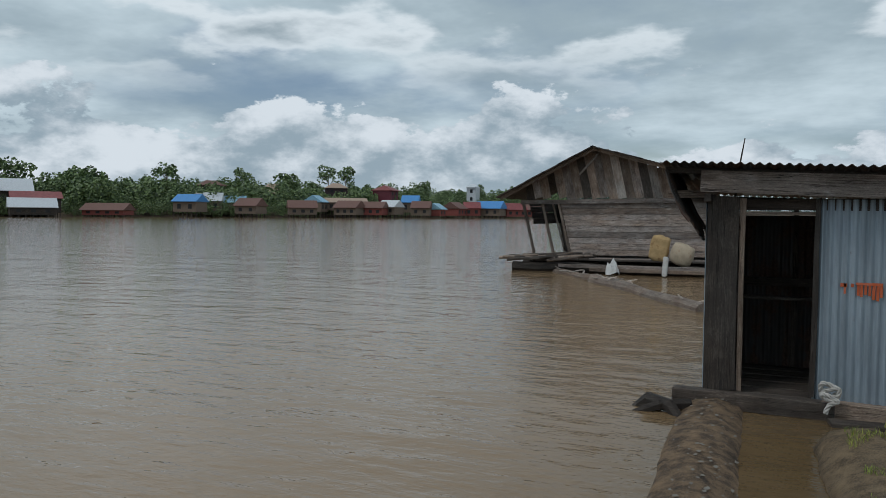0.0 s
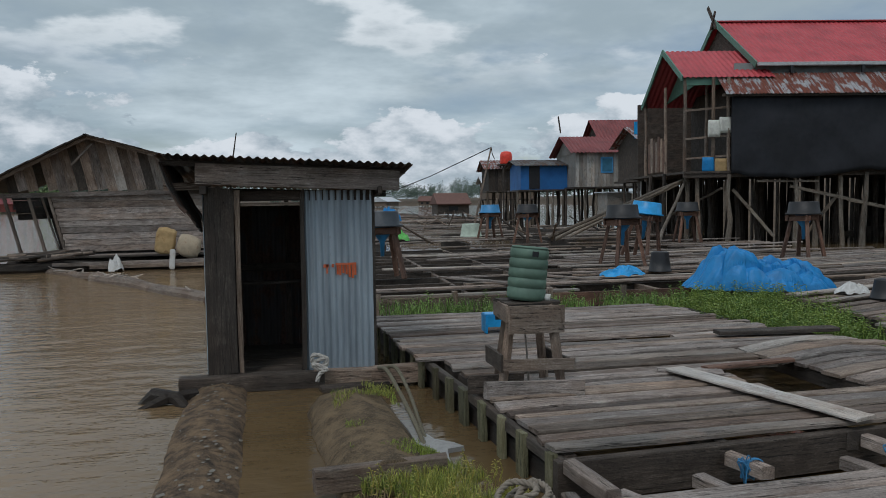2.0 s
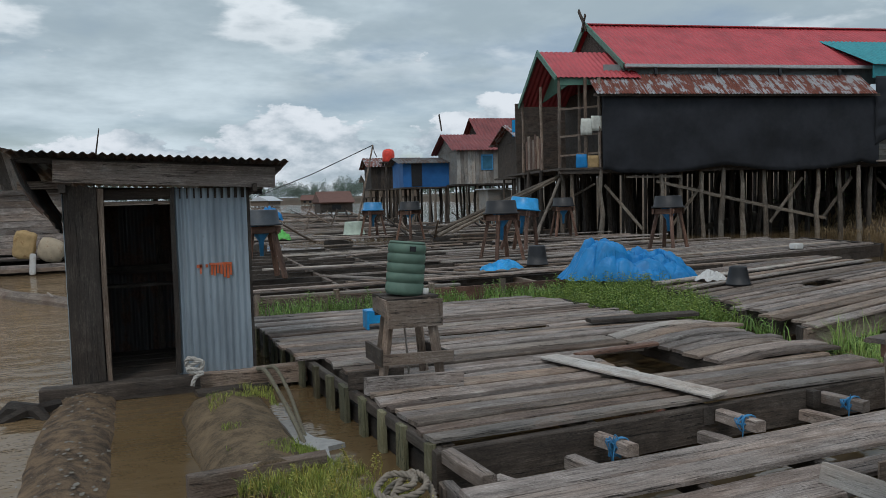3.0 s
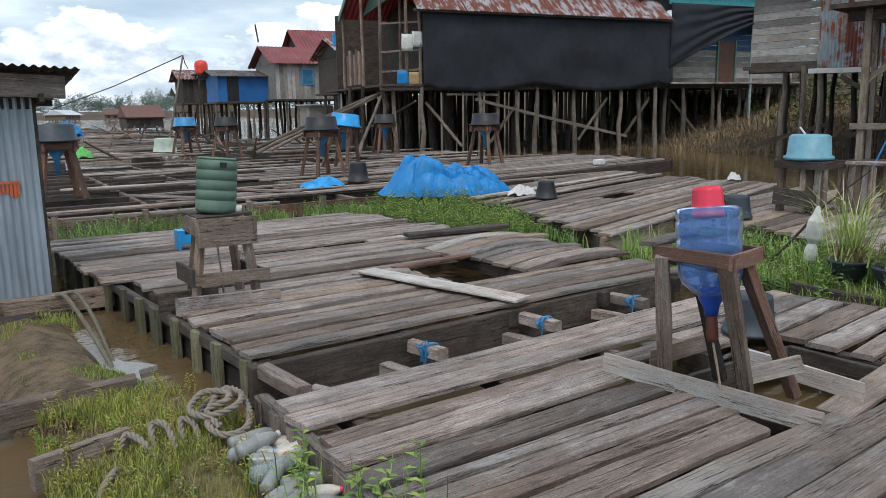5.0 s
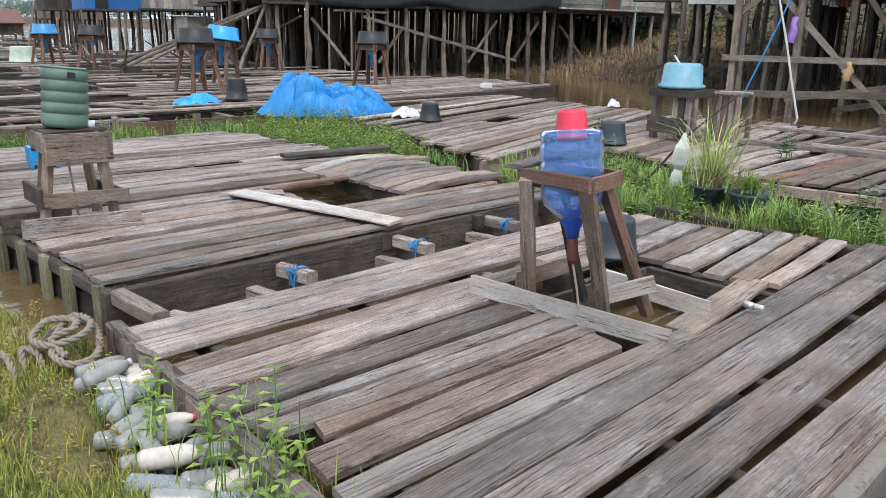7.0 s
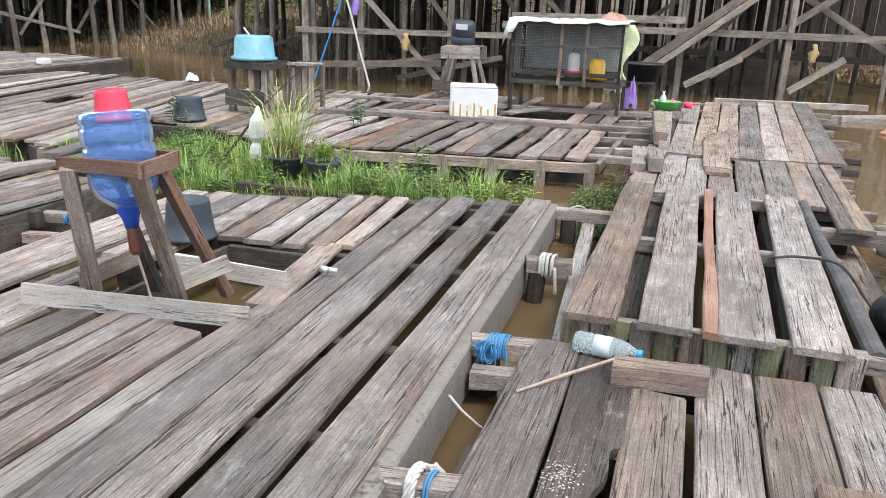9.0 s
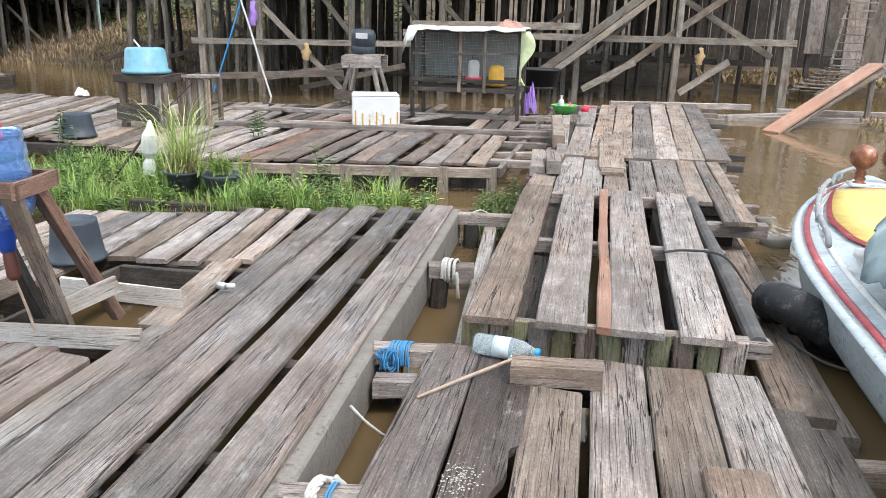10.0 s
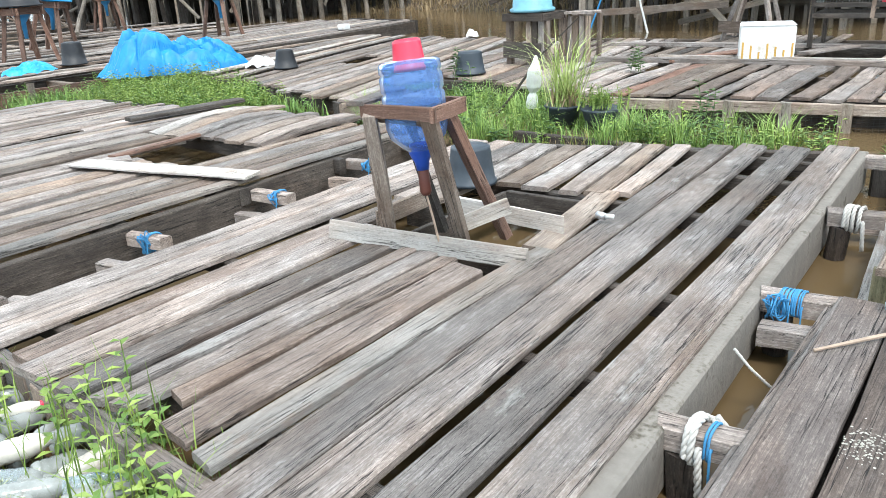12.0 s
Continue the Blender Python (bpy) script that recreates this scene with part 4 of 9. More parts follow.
bm = bmesh.new()
for i in range(66):
    u = i / 65
    x, y = 8.06 - 0.68 * u, 0.9 + 3.0 * u
    tube(bm, [(x, y, -0.36), (x, y, -0.12)], 0.0025, 3, False)
for j in range(7):
    tube(bm, [(8.06, 0.9, -0.34 + 0.033 * j), (7.38, 3.9, -0.34 + 0.033 * j)], 0.0025, 3, False)
part("netting", bm, DARK_ROPE, raft_c, "dark green netting", Matrix(), True)
bar("rail_board", (9.75, 5.5, 0.07), (10.4, 0.5, 0.07), 0.13, 0.06, WOOD, raft_c)
bar("rail_board", (10.1, 4.2, 0.09), (10.3, 1.5, 0.09), 0.05, 0.04, WOOD_PALE, raft_c)
bar("rail_board", (11.7, 5.7, 0.07), (12.15, 0.6, 0.07), 0.12, 0.06, WOOD, raft_c)
for k in range(8):
    bar("tie_beam", (8.5 + 0.7 * k, 1.05, -0.02 - 0.03 * (k % 2)), (8.55 + 0.7 * k, 0.25, -0.02), 0.1, 0.08, WOOD, raft_c)

# walkway in four steps
deck0 = thing("walkway", pose(1.2, -0.2, 0), "worn plank walkway with a broken board", "walkway")
LICHEN = plain("white_lichen", (0.44, 0.41, 0.36), 0.9)
STAINED = wood("stained_dark_board", (0.04, 0.032, 0.028), (0.105, 0.085, 0.076), (0.21, 0.18, 0.162), pale=0.6)
for ya, yb, wd, mat_ in [(0.41, 0.42, 0.045, WOOD), (0.29, 0.335, 0.2, STAINED), (0.07, 0.125, 0.235, STAINED), (-0.135, -0.112, 0.212, WOOD_WARM), (-0.365, -0.352, 0.213, WOOD),
                         (-0.585, -0.59, 0.232, WOOD_WARM), (-0.815, -0.826, 0.224, WOOD)]:
    x1 = 2.95 if ya in (-0.135,) else 3.27
    if ya == 0.07:
        rim = [(-1.3, -0.09), (1.3, -0.06), (1.45, -0.02), (1.62, 0.02), (1.8, 0.035), (1.918, 0.043), (2.038, 0.035), (2.133, 0.043), (2.186, 0.038), (2.231, 0.025), (2.277, 0.008), (2.338, 0.003), (2.438, 0.013), (2.462, 0.009), (2.492, -0.026), (3.27, 0.006), (3.27, 0.238), (2.4, 0.2), (-1.3, 0.14)]
        bm = bmesh.new()
        over, under = [bm.verts.new((x, yy, 0.0)) for x, yy in rim], [bm.verts.new((x, yy, -0.034)) for x, yy in rim]
        for q in range(len(rim)):
            w_ = (q + 1) % len(rim)
            bm.faces.new((under[q], under[w_], over[w_], over[q]))
        bm.faces.new(over), bm.faces.new(under[::-1])
        bmesh.ops.recalc_face_normals(bm, faces=bm.faces)
        bmesh.ops.triangulate(bm, faces=bm.faces[:])
        part("broken_plank", bm, mat_, deck0, "dark board with a rotten jagged edge", pose(0, 0, 0.02), True)
        rl2, bm = random.Random(14), bmesh.new()
        for _ in range(170):
            cx, cy, sz = rl2.gauss(2.23, 0.05), rl2.gauss(0.136, 0.03), rl2.uniform(0.0015, 0.005)
            if cy > 0.065:
                bm.faces.new([bm.verts.new((cx + sz * math.cos(q) * rl2.uniform(0.6, 1.3), cy + sz * math.sin(q) * rl2.uniform(0.6, 1.3), 0.0)) for q in (0, 1.2, 2.4, 3.7, 5)])
        tagged(part("lichen", bm, LICHEN, deck0, "white lichen spots", pose(0, 0, 0.024), True), kind="stuff")
    else:
        bar("plank", (-1.3, ya - 0.04, 0.02), (x1, yb, 0.02), wd, 0.034, mat_, deck0)
for x in (-1.1, 0.0, 1.1, 1.8, 3.1):
    bar("joist", (x, 0.42, -0.018), (x + 0.04, -0.95, -0.018), 0.08, 0.1, WOOD_DARK, deck0)
bar("edge_beam", (-1.3, 0.415, -0.03), (3.25, 0.45, -0.03), 0.06, 0.12, WOOD, deck0)
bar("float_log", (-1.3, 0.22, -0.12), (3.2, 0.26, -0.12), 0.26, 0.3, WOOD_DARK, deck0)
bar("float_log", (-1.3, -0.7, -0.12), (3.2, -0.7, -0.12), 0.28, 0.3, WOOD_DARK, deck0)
bar("cover_plank", (1.2, -0.72, 0.055), (2.46, -0.72, 0.055), 0.21, 0.03, WOOD_WARM, deck0)

OLD_PIPE = plain("weathered_dark_pipe", (0.075, 0.07, 0.068), 0.85, dirt=(0.19, 0.165, 0.145), dirty=0.6, scale=9, relief=0.5)
deck1 = thing("walkway", pose(4.8, -0.3, 0.1), "raised walkway of wide grey planks with open gaps", "walkway")
for ya, yb, wd, mat_ in [(0.225, 0.27, 0.23, WOOD_WARM), (-0.10, -0.06, 0.24, WOOD), (-0.29, -0.255, 0.065, WOOD_NEW), (-0.43, -0.435, 0.24, WOOD), (-0.725, -0.785, 0.235, WOOD)]:
    bar("plank", (3.33, ya, 0.145), (6.4, yb, 0.145), wd, 0.034, mat_, deck1)
for x in (3.42, 4.85, 6.3):
    bar("joist", (x, 0.32, 0.108), (x + 0.05, -1.0, 0.108), 0.07, 0.08, WOOD, deck1)
for i in range(12):
    yy = 0.31 - 0.105 * i
    bar("front_board", (3.375, yy, -0.16 + 0.01 * (i % 3)), (3.375, yy, 0.118), 0.099, 0.03, (WOOD_MOSS, WOOD_WARM, WOOD_MOSS, WOOD)[i % 4], deck1)
bar("float_log", (3.45, 0.15, 0.0), (6.4, 0.2, 0.0), 0.25, 0.4, WOOD_DARK, deck1)
bar("float_log", (3.45, -0.75, 0.0), (6.4, -0.78, 0.0), 0.25, 0.4, WOOD_DARK, deck1)
pole("pipe", (3.45, -0.95, 0.085), (6.35, -0.94, 0.1), 0.046, 0.042, OLD_PIPE, deck1, n=12, wob=0.004)

deck2 = thing("walkway", pose(7.2, -0.5, 0.1), "middle stretch of the grey plank walkway", "walkway")
for x0, y0, x1, y1, wd, mat_ in [
        (6.42, 0.288, 8.9, 0.285, 0.215, WOOD_WARM), (6.43, 0.059, 8.3, 0.062, 0.216, WOOD), (6.43, -0.153, 8.22, -0.142, 0.192, WOOD_PALE), (6.43, -0.362, 8.2, -0.364, 0.218, WOOD_WARM),
        (6.43, -0.594, 8.3, -0.612, 0.228, WOOD), (6.43, -0.824, 8.42, -0.864, 0.232, WOOD), (6.43, -1.025, 8.48, -1.085, 0.185, WOOD_WARM), (5.80, -1.173, 8.48, -1.237, 0.112, WOOD), (5.82, -1.297, 8.5, -1.364, 0.122, WOOD_WARM)]:
    bar("plank", (x0, y0, 0.085), (x1, y1, 0.085), wd, 0.034, mat_, deck2)
bar("cover_plank", (7.32, -0.331, 0.122), (10.0, -0.332, 0.126), 0.222, 0.032, WOOD_WARM, deck2)
bar("cover_beam", (7.25, 0.36, 0.15), (8.3, 0.44, 0.15), 0.14, 0.09, WOOD_PALE, deck2)
for x in (6.55, 7.4, 8.2):
    bar("joist", (x, 0.3, 0.048), (x + 0.05, -1.45, 0.048), 0.08, 0.1, WOOD, deck2)
bar("edge_beam", (5.9, -0.95, 0.045), (5.96, -1.45, 0.045), 0.1, 0.1, WOOD, deck2)
for yy in (0.0, -1.1):
    bar("float_log", (6.0, yy, -0.06), (8.4, yy, -0.06), 0.28, 0.35, WOOD_DARK, deck2)
for x, e in ((6.15, -1.47), (6.85, -1.56), (7.5, -1.5), (8.25, -1.6)):
    bar("tie_beam", (x, -1.2, 0.0), (x + 0.04, e, -0.01), 0.09, 0.07, WOOD_WARM, deck2)

deck3 = thing("walkway", pose(11.5, -0.6, 0.1), "far stretch of the walkway with old dark planks", "walkway")
for x0, y0, x1, y1, wd, mat_ in [
        (9.0, 0.296, 13.9, 0.335, 0.25, WOOD_DARK), (8.42, 0.049, 14.16, 0.041, 0.252, WOOD), (8.4, -0.190, 14.36, -0.275, 0.25, WOOD_WARM), (8.42, -0.423, 14.54, -0.562, 0.255, WOOD_WARM),
        (8.44, -0.673, 14.83, -0.862, 0.258, WOOD), (8.5, -0.908, 15.02, -1.164, 0.25, WOOD), (8.55, -1.165, 15.21, -1.466, 0.278, WOOD_WARM), (8.63, -1.441, 15.52, -1.775, 0.276, WOOD)]:
    bar("plank", (x0, y0, 0.09), (x1, y1, 0.09), wd, 0.034, mat_, deck3)
bar("cover_plank", (10.95, 0.056, 0.128), (12.64, 0.095, 0.128), 0.2, 0.032, WOOD, deck3)
bar("cover_beam", (8.7, 0.215, 0.155), (11.8, 0.342, 0.15), 0.115, 0.08, WOOD, deck3)
for x in (8.6, 10.2, 11.8, 13.2, 14.4):
    bar("joist", (x, 0.45, 0.05), (x + 0.1, -1.5 - 0.06 * (x - 8), 0.05), 0.09, 0.1, WOOD, deck3)
for yy in (0.1, -1.3):
    bar("float_log", (8.5, yy, -0.06), (14.6, yy - 0.2, -0.06), 0.3, 0.35, WOOD_DARK, deck3)
for x, e in ((8.95, 0.16), (9.7, 0.28), (10.4, 0.14), (11.2, 0.3), (12.2, 0.2), (12.95, 0.38), (13.8, 0.24), (14.65, 0.36), (15.6, 0.5)):
    y_edge = -1.58 - 0.047 * (x - 8.6)
    bar("tie_beam", (x, y_edge + 0.35, 0.0), (x + 0.12, y_edge - e, -0.02), 0.11, 0.08, (WOOD_WARM, WOOD_DARK)[int(x * 10) % 2], deck3)
bar("edge_beam", (14.9, -0.3, 0.12), (15.6, -2.9, 0.1), 0.1, 0.1, WOOD, deck3)

side = thing("side_float", pose(4.8, -1.2, -0.2), "low waterlogged plank float beside the walkway", "raft")
bar("plank", (3.35, -1.16, -0.17), (6.75, -1.2, -0.15), 0.24, 0.05, WOOD_WARM, side)
bar("float_log", (3.3, -1.22, -0.22), (6.7, -1.24, -0.22), 0.3, 0.2, WOOD_WARM, side)
side = thing("side_float", pose(2.3, -1.1, -0.1), "low dark plank step beside the walkway", "raft")
bar("plank", (0.6, -1.02, -0.06), (3.16, -1.02, -0.06), 0.16, 0.05, WOOD_DARK, side)
bar("plank", (0.6, -1.16, -0.075), (3.05, -1.14, -0.075), 0.12, 0.05, WOOD_DARK, side)
bar("float_log", (0.6, -1.08, -0.125), (3.0, -1.08, -0.125), 0.25, 0.25, WOOD_DARK, side)
bar("tie_beam", (2.9, -1.1, -0.13), (2.95, -1.42, -0.13), 0.09, 0.07, WOOD_WARM, side)
for k, (x0, y0, x1, y1) in enumerate([(3.55, 0.38, 6.2, 0.62), (2.0, 0.38, 3.6, 0.42)]):
    log = thing("float_beam", pose(x0, y0, -0.2), "old pale beam floating in the gap between rafts", "beam", "beams between the rafts")
    bar("beam", (x0, y0, -0.16), (x1, y1, -0.12), 0.1, 0.12, WOOD_PALE if k == 0 else WOOD, log)

# ---- outhouse and its logs ----


def outhouse():
    t = thing("outhouse", pose(-0.25, 8.2, -0.2), "small floating outhouse of zinc sheets and dark boards, door missing", "outhouse")
    y = 7.47
    bar("sill_beam", (-1.27, y - 0.1, -0.14), (0.05, y - 0.1, -0.15), 0.14, 0.15, WOOD_DARK, t)
    bar("sill_beam", (-0.05, y - 0.06, -0.15), (0.66, y - 0.06, -0.16), 0.14, 0.14, WOOD_WARM, t)
    bar("sill_beam", (0.0, y - 0.28, -0.26), (0.64, y - 0.26, -0.25), 0.16, 0.13, WOOD_DARK, t)
    bar("corner_board", (-0.885, y - 0.02, -0.14), (-0.885, y - 0.02, 1.6), 0.27, 0.05, WOOD_DARK, t, roll=-90)
    bar("door_post", (-0.72, y + 0.01, -0.14), (-0.72, y + 0.01, 1.58), 0.05, 0.06, WOOD_WARM, t, roll=-90)
    bar("door_post", (-0.135, y + 0.01, -0.14), (-0.12, y + 0.01, 1.58), 0.05, 0.05, WOOD_DARK, t, roll=-90)
    for x, yy in ((-1.0, 8.95), (0.5, 8.95), (0.5, y + 0.05)):
        bar("corner_post", (x, yy, -0.2), (x, yy, 1.6), 0.07, 0.07, WOOD_DARK, t)
    bar("lintel", (-1.0, y + 0.03, 1.58), (0.55, y + 0.03, 1.57), 0.06, 0.1, WOOD_DARK, t)
    bar("transom", (-0.74, y + 0.02, 1.46), (-0.1, y + 0.02, 1.46), 0.04, 0.025, WOOD_WARM, t)
    bar("fascia_board", (-1.06, y - 0.16, 1.83), (0.80, y - 0.13, 1.745), 0.035, 0.19, WOOD, t)
    part("front_sheet", thick(sheet(bmesh.new(), 0.67, 1.74, 0.062, 0.009), 0.002), TIN_BLUE, t, "blue-grey corrugated zinc sheet", pose(-0.13, y, -0.17), True)
    part("side_sheet", thick(sheet(bmesh.new(), 1.5, 1.72, 0.076, 0.009), 0.002), TIN_BLUE, t, "", pose(-1.03, y + 0.02, -0.17, 0, 0, 90), True)
    part("side_sheet", thick(sheet(bmesh.new(), 1.5, 1.72, 0.076, 0.009), 0.002), TIN_BLUE, t, "", pose(0.55, y + 0.02, -0.17, 0, 0, 90), True)
    # dark back sheet and inner boards hold the unlit interior's shade in their colour
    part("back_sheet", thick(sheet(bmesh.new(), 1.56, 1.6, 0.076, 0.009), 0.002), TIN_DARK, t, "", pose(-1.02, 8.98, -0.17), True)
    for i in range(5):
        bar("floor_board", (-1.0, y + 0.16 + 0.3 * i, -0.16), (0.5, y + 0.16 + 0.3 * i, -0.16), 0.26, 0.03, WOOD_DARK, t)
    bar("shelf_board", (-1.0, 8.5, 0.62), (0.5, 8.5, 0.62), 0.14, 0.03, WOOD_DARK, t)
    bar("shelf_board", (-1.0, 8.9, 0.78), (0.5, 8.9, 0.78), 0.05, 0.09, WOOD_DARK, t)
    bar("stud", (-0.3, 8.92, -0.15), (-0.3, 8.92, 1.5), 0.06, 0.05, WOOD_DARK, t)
    roof = sheet(bmesh.new(), 2.3, 2.15, 0.076, 0.011)
    part("roof_sheet", thick(roof, 0.003), TIN_DARK, t, "", pose(-1.40, y - 0.36, 1.90, -96, 2.4, 0), True)
    flap = sheet(bmesh.new(), 1.2, 0.62, 0.076, 0.009, None, 3, 0.03, 0.22)
    part("roof_flap", thick(flap, 0.003), TIN_DARK, t, "torn hanging zinc flap", pose(-1.10, y - 0.3, 1.27, 0, -25, 0) @ pose(0, 0, 0, 0, 0, 90), True)
    bar("roof_batten", (-1.38, y - 0.12, 1.86), (0.86, y - 0.12, 1.77), 0.05, 0.05, WOOD_DARK, t)
    bar("roof_batten", (-1.38, 8.9, 1.64), (0.86, 8.9, 1.58), 0.05, 0.06, WOOD_DARK, t)
    bar("roof_bracket", (-1.38, y + 0.06, 1.65), (-0.95, y + 0.06, 1.66), 0.05, 0.07, WOOD_WARM, t)
    bar("roof_bracket", (-1.0, y - 0.25, 1.62), (-1.0, 9.0, 1.55), 0.05, 0.07, WOOD_DARK, t)
    bar("roof_bracket", (0.6, y - 0.25, 1.6), (0.6, 9.0, 1.53), 0.05, 0.07, WOOD_DARK, t)
    # sprayed marks, no longer readable
    for i, (x, wd, h) in enumerate([(0.09, 0.05, 0.03), (0.10, 0.018, 0.09), (0.155, 0.022, 0.03), (0.20, 0.02, 0.10), (0.225, 0.02, 0.11), (0.255, 0.02, 0.09),
                                    (0.285, 0.02, 0.10), (0.315, 0.022, 0.13), (0.345, 0.022, 0.14), (0.37, 0.02, 0.11)]):
        part("spray_mark", boxes((x, y - 0.0125, 0.86 - h / 2), (wd, 0.003, h)), ORANGE_PAINT, t, "smeared orange paint mark", Matrix(), True)
    part("spray_mark", boxes((0.28, y - 0.0165, 0.86), (0.2, 0.003, 0.022)), ORANGE_PAINT, t, "smeared orange paint mark", Matrix(), True)


outhouse()
solo("stick", tube(bmesh.new(), [(0, 0, 0), (0.03, 0, 0.3), (0.08, 0, 0.62)], [0.012, 0.01, 0.006], 5), WOOD_DARK, pose(-0.86, 8.6, 1.6), "thin leaning stick above the outhouse roof", "stick")


def log_mesh(length, r, seed):
    """A sodden floating log along y, with a rough, knotted skin."""
    bm, n, k = bmesh.new(), 22, 30
    rings = []
    for i in range(k + 1):
        y = length * i / k
        ring = []
        for j in range(n):
            a = 2 * math.pi * j / n
            rr = r * (1 + 0.10 * noise.noise((math.cos(a) * 2, math.sin(a) * 2, y * 1.2 + seed)) + 0.05 * noise.noise((math.cos(a) * 7, math.sin(a) * 7, y * 5 + seed)))
            ring.append(bm.verts.new((rr * math.cos(a), y, rr * 0.8 * math.sin(a))))
        rings.append(ring)
    for a, b in zip(rings, rings[1:]):
        for j in range(n):
            bm.faces.new((a[j], a[(j + 1) % n], b[(j + 1) % n], b[j]))
    bm.faces.new(rings[0][::-1]), bm.faces.new(rings[-1])
    bmesh.ops.recalc_face_normals(bm, faces=bm.faces)
    return bm


log_a = thing("float_log", pose(-0.78, 3.0, -0.47), "huge sodden float log stained with lichen under the outhouse", "log")
part("trunk", log_mesh(4.6, 0.34, 1), BARK, log_a, "", pose(0, 0, 0, 0, 0, 2), smooth=True)
bm = bmesh.new()
rl = random.Random(4)
for _ in range(150):
    a, yy, s = rl.gauss(1.57, 0.4), rl.uniform(0.1, 4.3), rl.uniform(0.006, 0.02)
    c = V(0.345 * math.cos(a) - yy * 0.035, yy, 0.345 * 0.8 * math.sin(a))
    vs = [bm.verts.new(c + V(math.cos(q) * s * rl.uniform(0.5, 1.3), math.sin(q) * s * rl.uniform(0.5, 2.2), 0.004)) for q in (0, 1.2, 2.5, 3.8, 5)]
    bm.faces.new(vs)
tagged(part("lichen", bm, CONCRETE, log_a, "pale lichen flakes"), kind="stuff")
log_b = thing("float_log", pose(0.33, 4.5, -0.36), "half-sunk log covered with soil and moss", "log")
part("trunk", log_mesh(1.9, 0.34, 5), EARTH, log_b, "", pose(0, 0, 0, 0, 0, 4), smooth=True)

drift = thing("driftwood", pose(-1.35, 7.1, WATER_Z), "dark wet branch drifting beside the outhouse", "driftwood")
bm = tube(bmesh.new(), [(-0.25, 0.05, -0.05), (-0.1, 0.02, 0.07), (0.1, -0.1, 0.06), (0.2, -0.2, -0.04)], [0.04, 0.07, 0.06, 0.04], 7)
tube(bm, [(-0.22, -0.15, -0.03), (0.0, -0.1, 0.06), (0.25, 0.05, 0.06)], [0.03, 0.05, 0.05], 6)
part("branch", bm, WOOD_DARK, drift)


def rope_coil(name, pts, r, material, label, cat="rope"):
    """A laid rope of three strands along points."""
    P = [Vector(p) for p in pts]
    fine = []
    for i in range(len(P) - 1):
        a, b, c, d = P[max(i - 1, 0)], P[i], P[i + 1], P[min(i + 2, len(P) - 1)]
        for k in range(8):
            u = k / 8
            fine.append(0.5 * ((2 * b) + (c - a) * u + (2 * a - 5 * b + 4 * c - d) * u * u + (3 * b - a - 3 * c + d) * u ** 3))
    fine.append(P[-1])
    dense = []
    for a, b in zip(fine, fine[1:]):
        for k in range(3):
            dense.append(a.lerp(b, k / 3))
    dense.append(fine[-1])
    base = dense[0].copy()
    bm, run = bmesh.new(), 0.0
    strands = [[], [], []]
    side = V(0, 0, 1)
    for i, p in enumerate(dense):
        d = (dense[min(i + 1, len(dense) - 1)] - dense[max(i - 1, 0)]).normalized()
        side = (side - d * side.dot(d))
        side = side.normalized() if side.length > 1e-3 else d.orthogonal().normalized()
        o = d.cross(side)
        run += (p - dense[i - 1]).length if i else 0
        for s in range(3):
            a = run / (r * 7) * 2 * math.pi + s * 2.094
            strands[s].append(p - base + r * 0.5 * (side * math.cos(a) + o * math.sin(a)))
    for s in strands:
        tube(bm, s, r * 0.58, 5)
    return solo(name, bm, material, Matrix.Translation(base), label, cat, smooth=True)


rope_coil("mooring_rope", [(0.02, 7.33, -0.1), (0.07, 7.27, -0.02), (-0.05, 7.25, 0.03), (-0.06, 7.27, -0.04), (0.06, 7.24, 0.0), (0.05, 7.25, -0.08), (-0.06, 7.24, -0.06), (-0.03, 7.25, -0.1), (0.06, 7.24, -0.11), (0.0, 7.24, -0.15), (-0.03, 7.23, -0.22)], 0.02, ROPE, "dirty white rope knotted on the sill beam")
MOSS_ROPE = plain("mossy_rope", (0.16, 0.145, 0.105), 0.9, dirt=(0.06, 0.06, 0.025), dirty=0.8, scale=16, relief=0.8)
GRIMY = plain("grimy_rope", (0.24, 0.205, 0.165), 0.9, dirt=(0.06, 0.05, 0.035), dirty=0.85, scale=18, relief=0.8)
rope_coil("mooring_rope", [(0.72, 3.74, -0.205), (0.80, 3.82, -0.155), (0.88, 3.91, -0.115), (0.99, 3.94, -0.095), (1.04, 3.80, -0.075), (1.02, 3.62, -0.085), (0.95, 3.46, -0.105), (0.84, 3.46, -0.115), (0.80, 3.58, -0.095),
                           (0.87, 3.76, -0.065), (0.98, 3.86, -0.035), (1.01, 3.70, -0.025), (0.93, 3.58, -0.035), (0.80, 3.62, -0.065), (0.76, 3.76, -0.065), (0.86, 3.87, -0.035), (0.95, 3.76, -0.015), (0.91, 3.62, -0.005), (0.82, 3.66, -0.055), (0.84, 3.52, -0.095)],
          0.018, GRIMY, "thick dirty white mooring rope coiled on the grass")
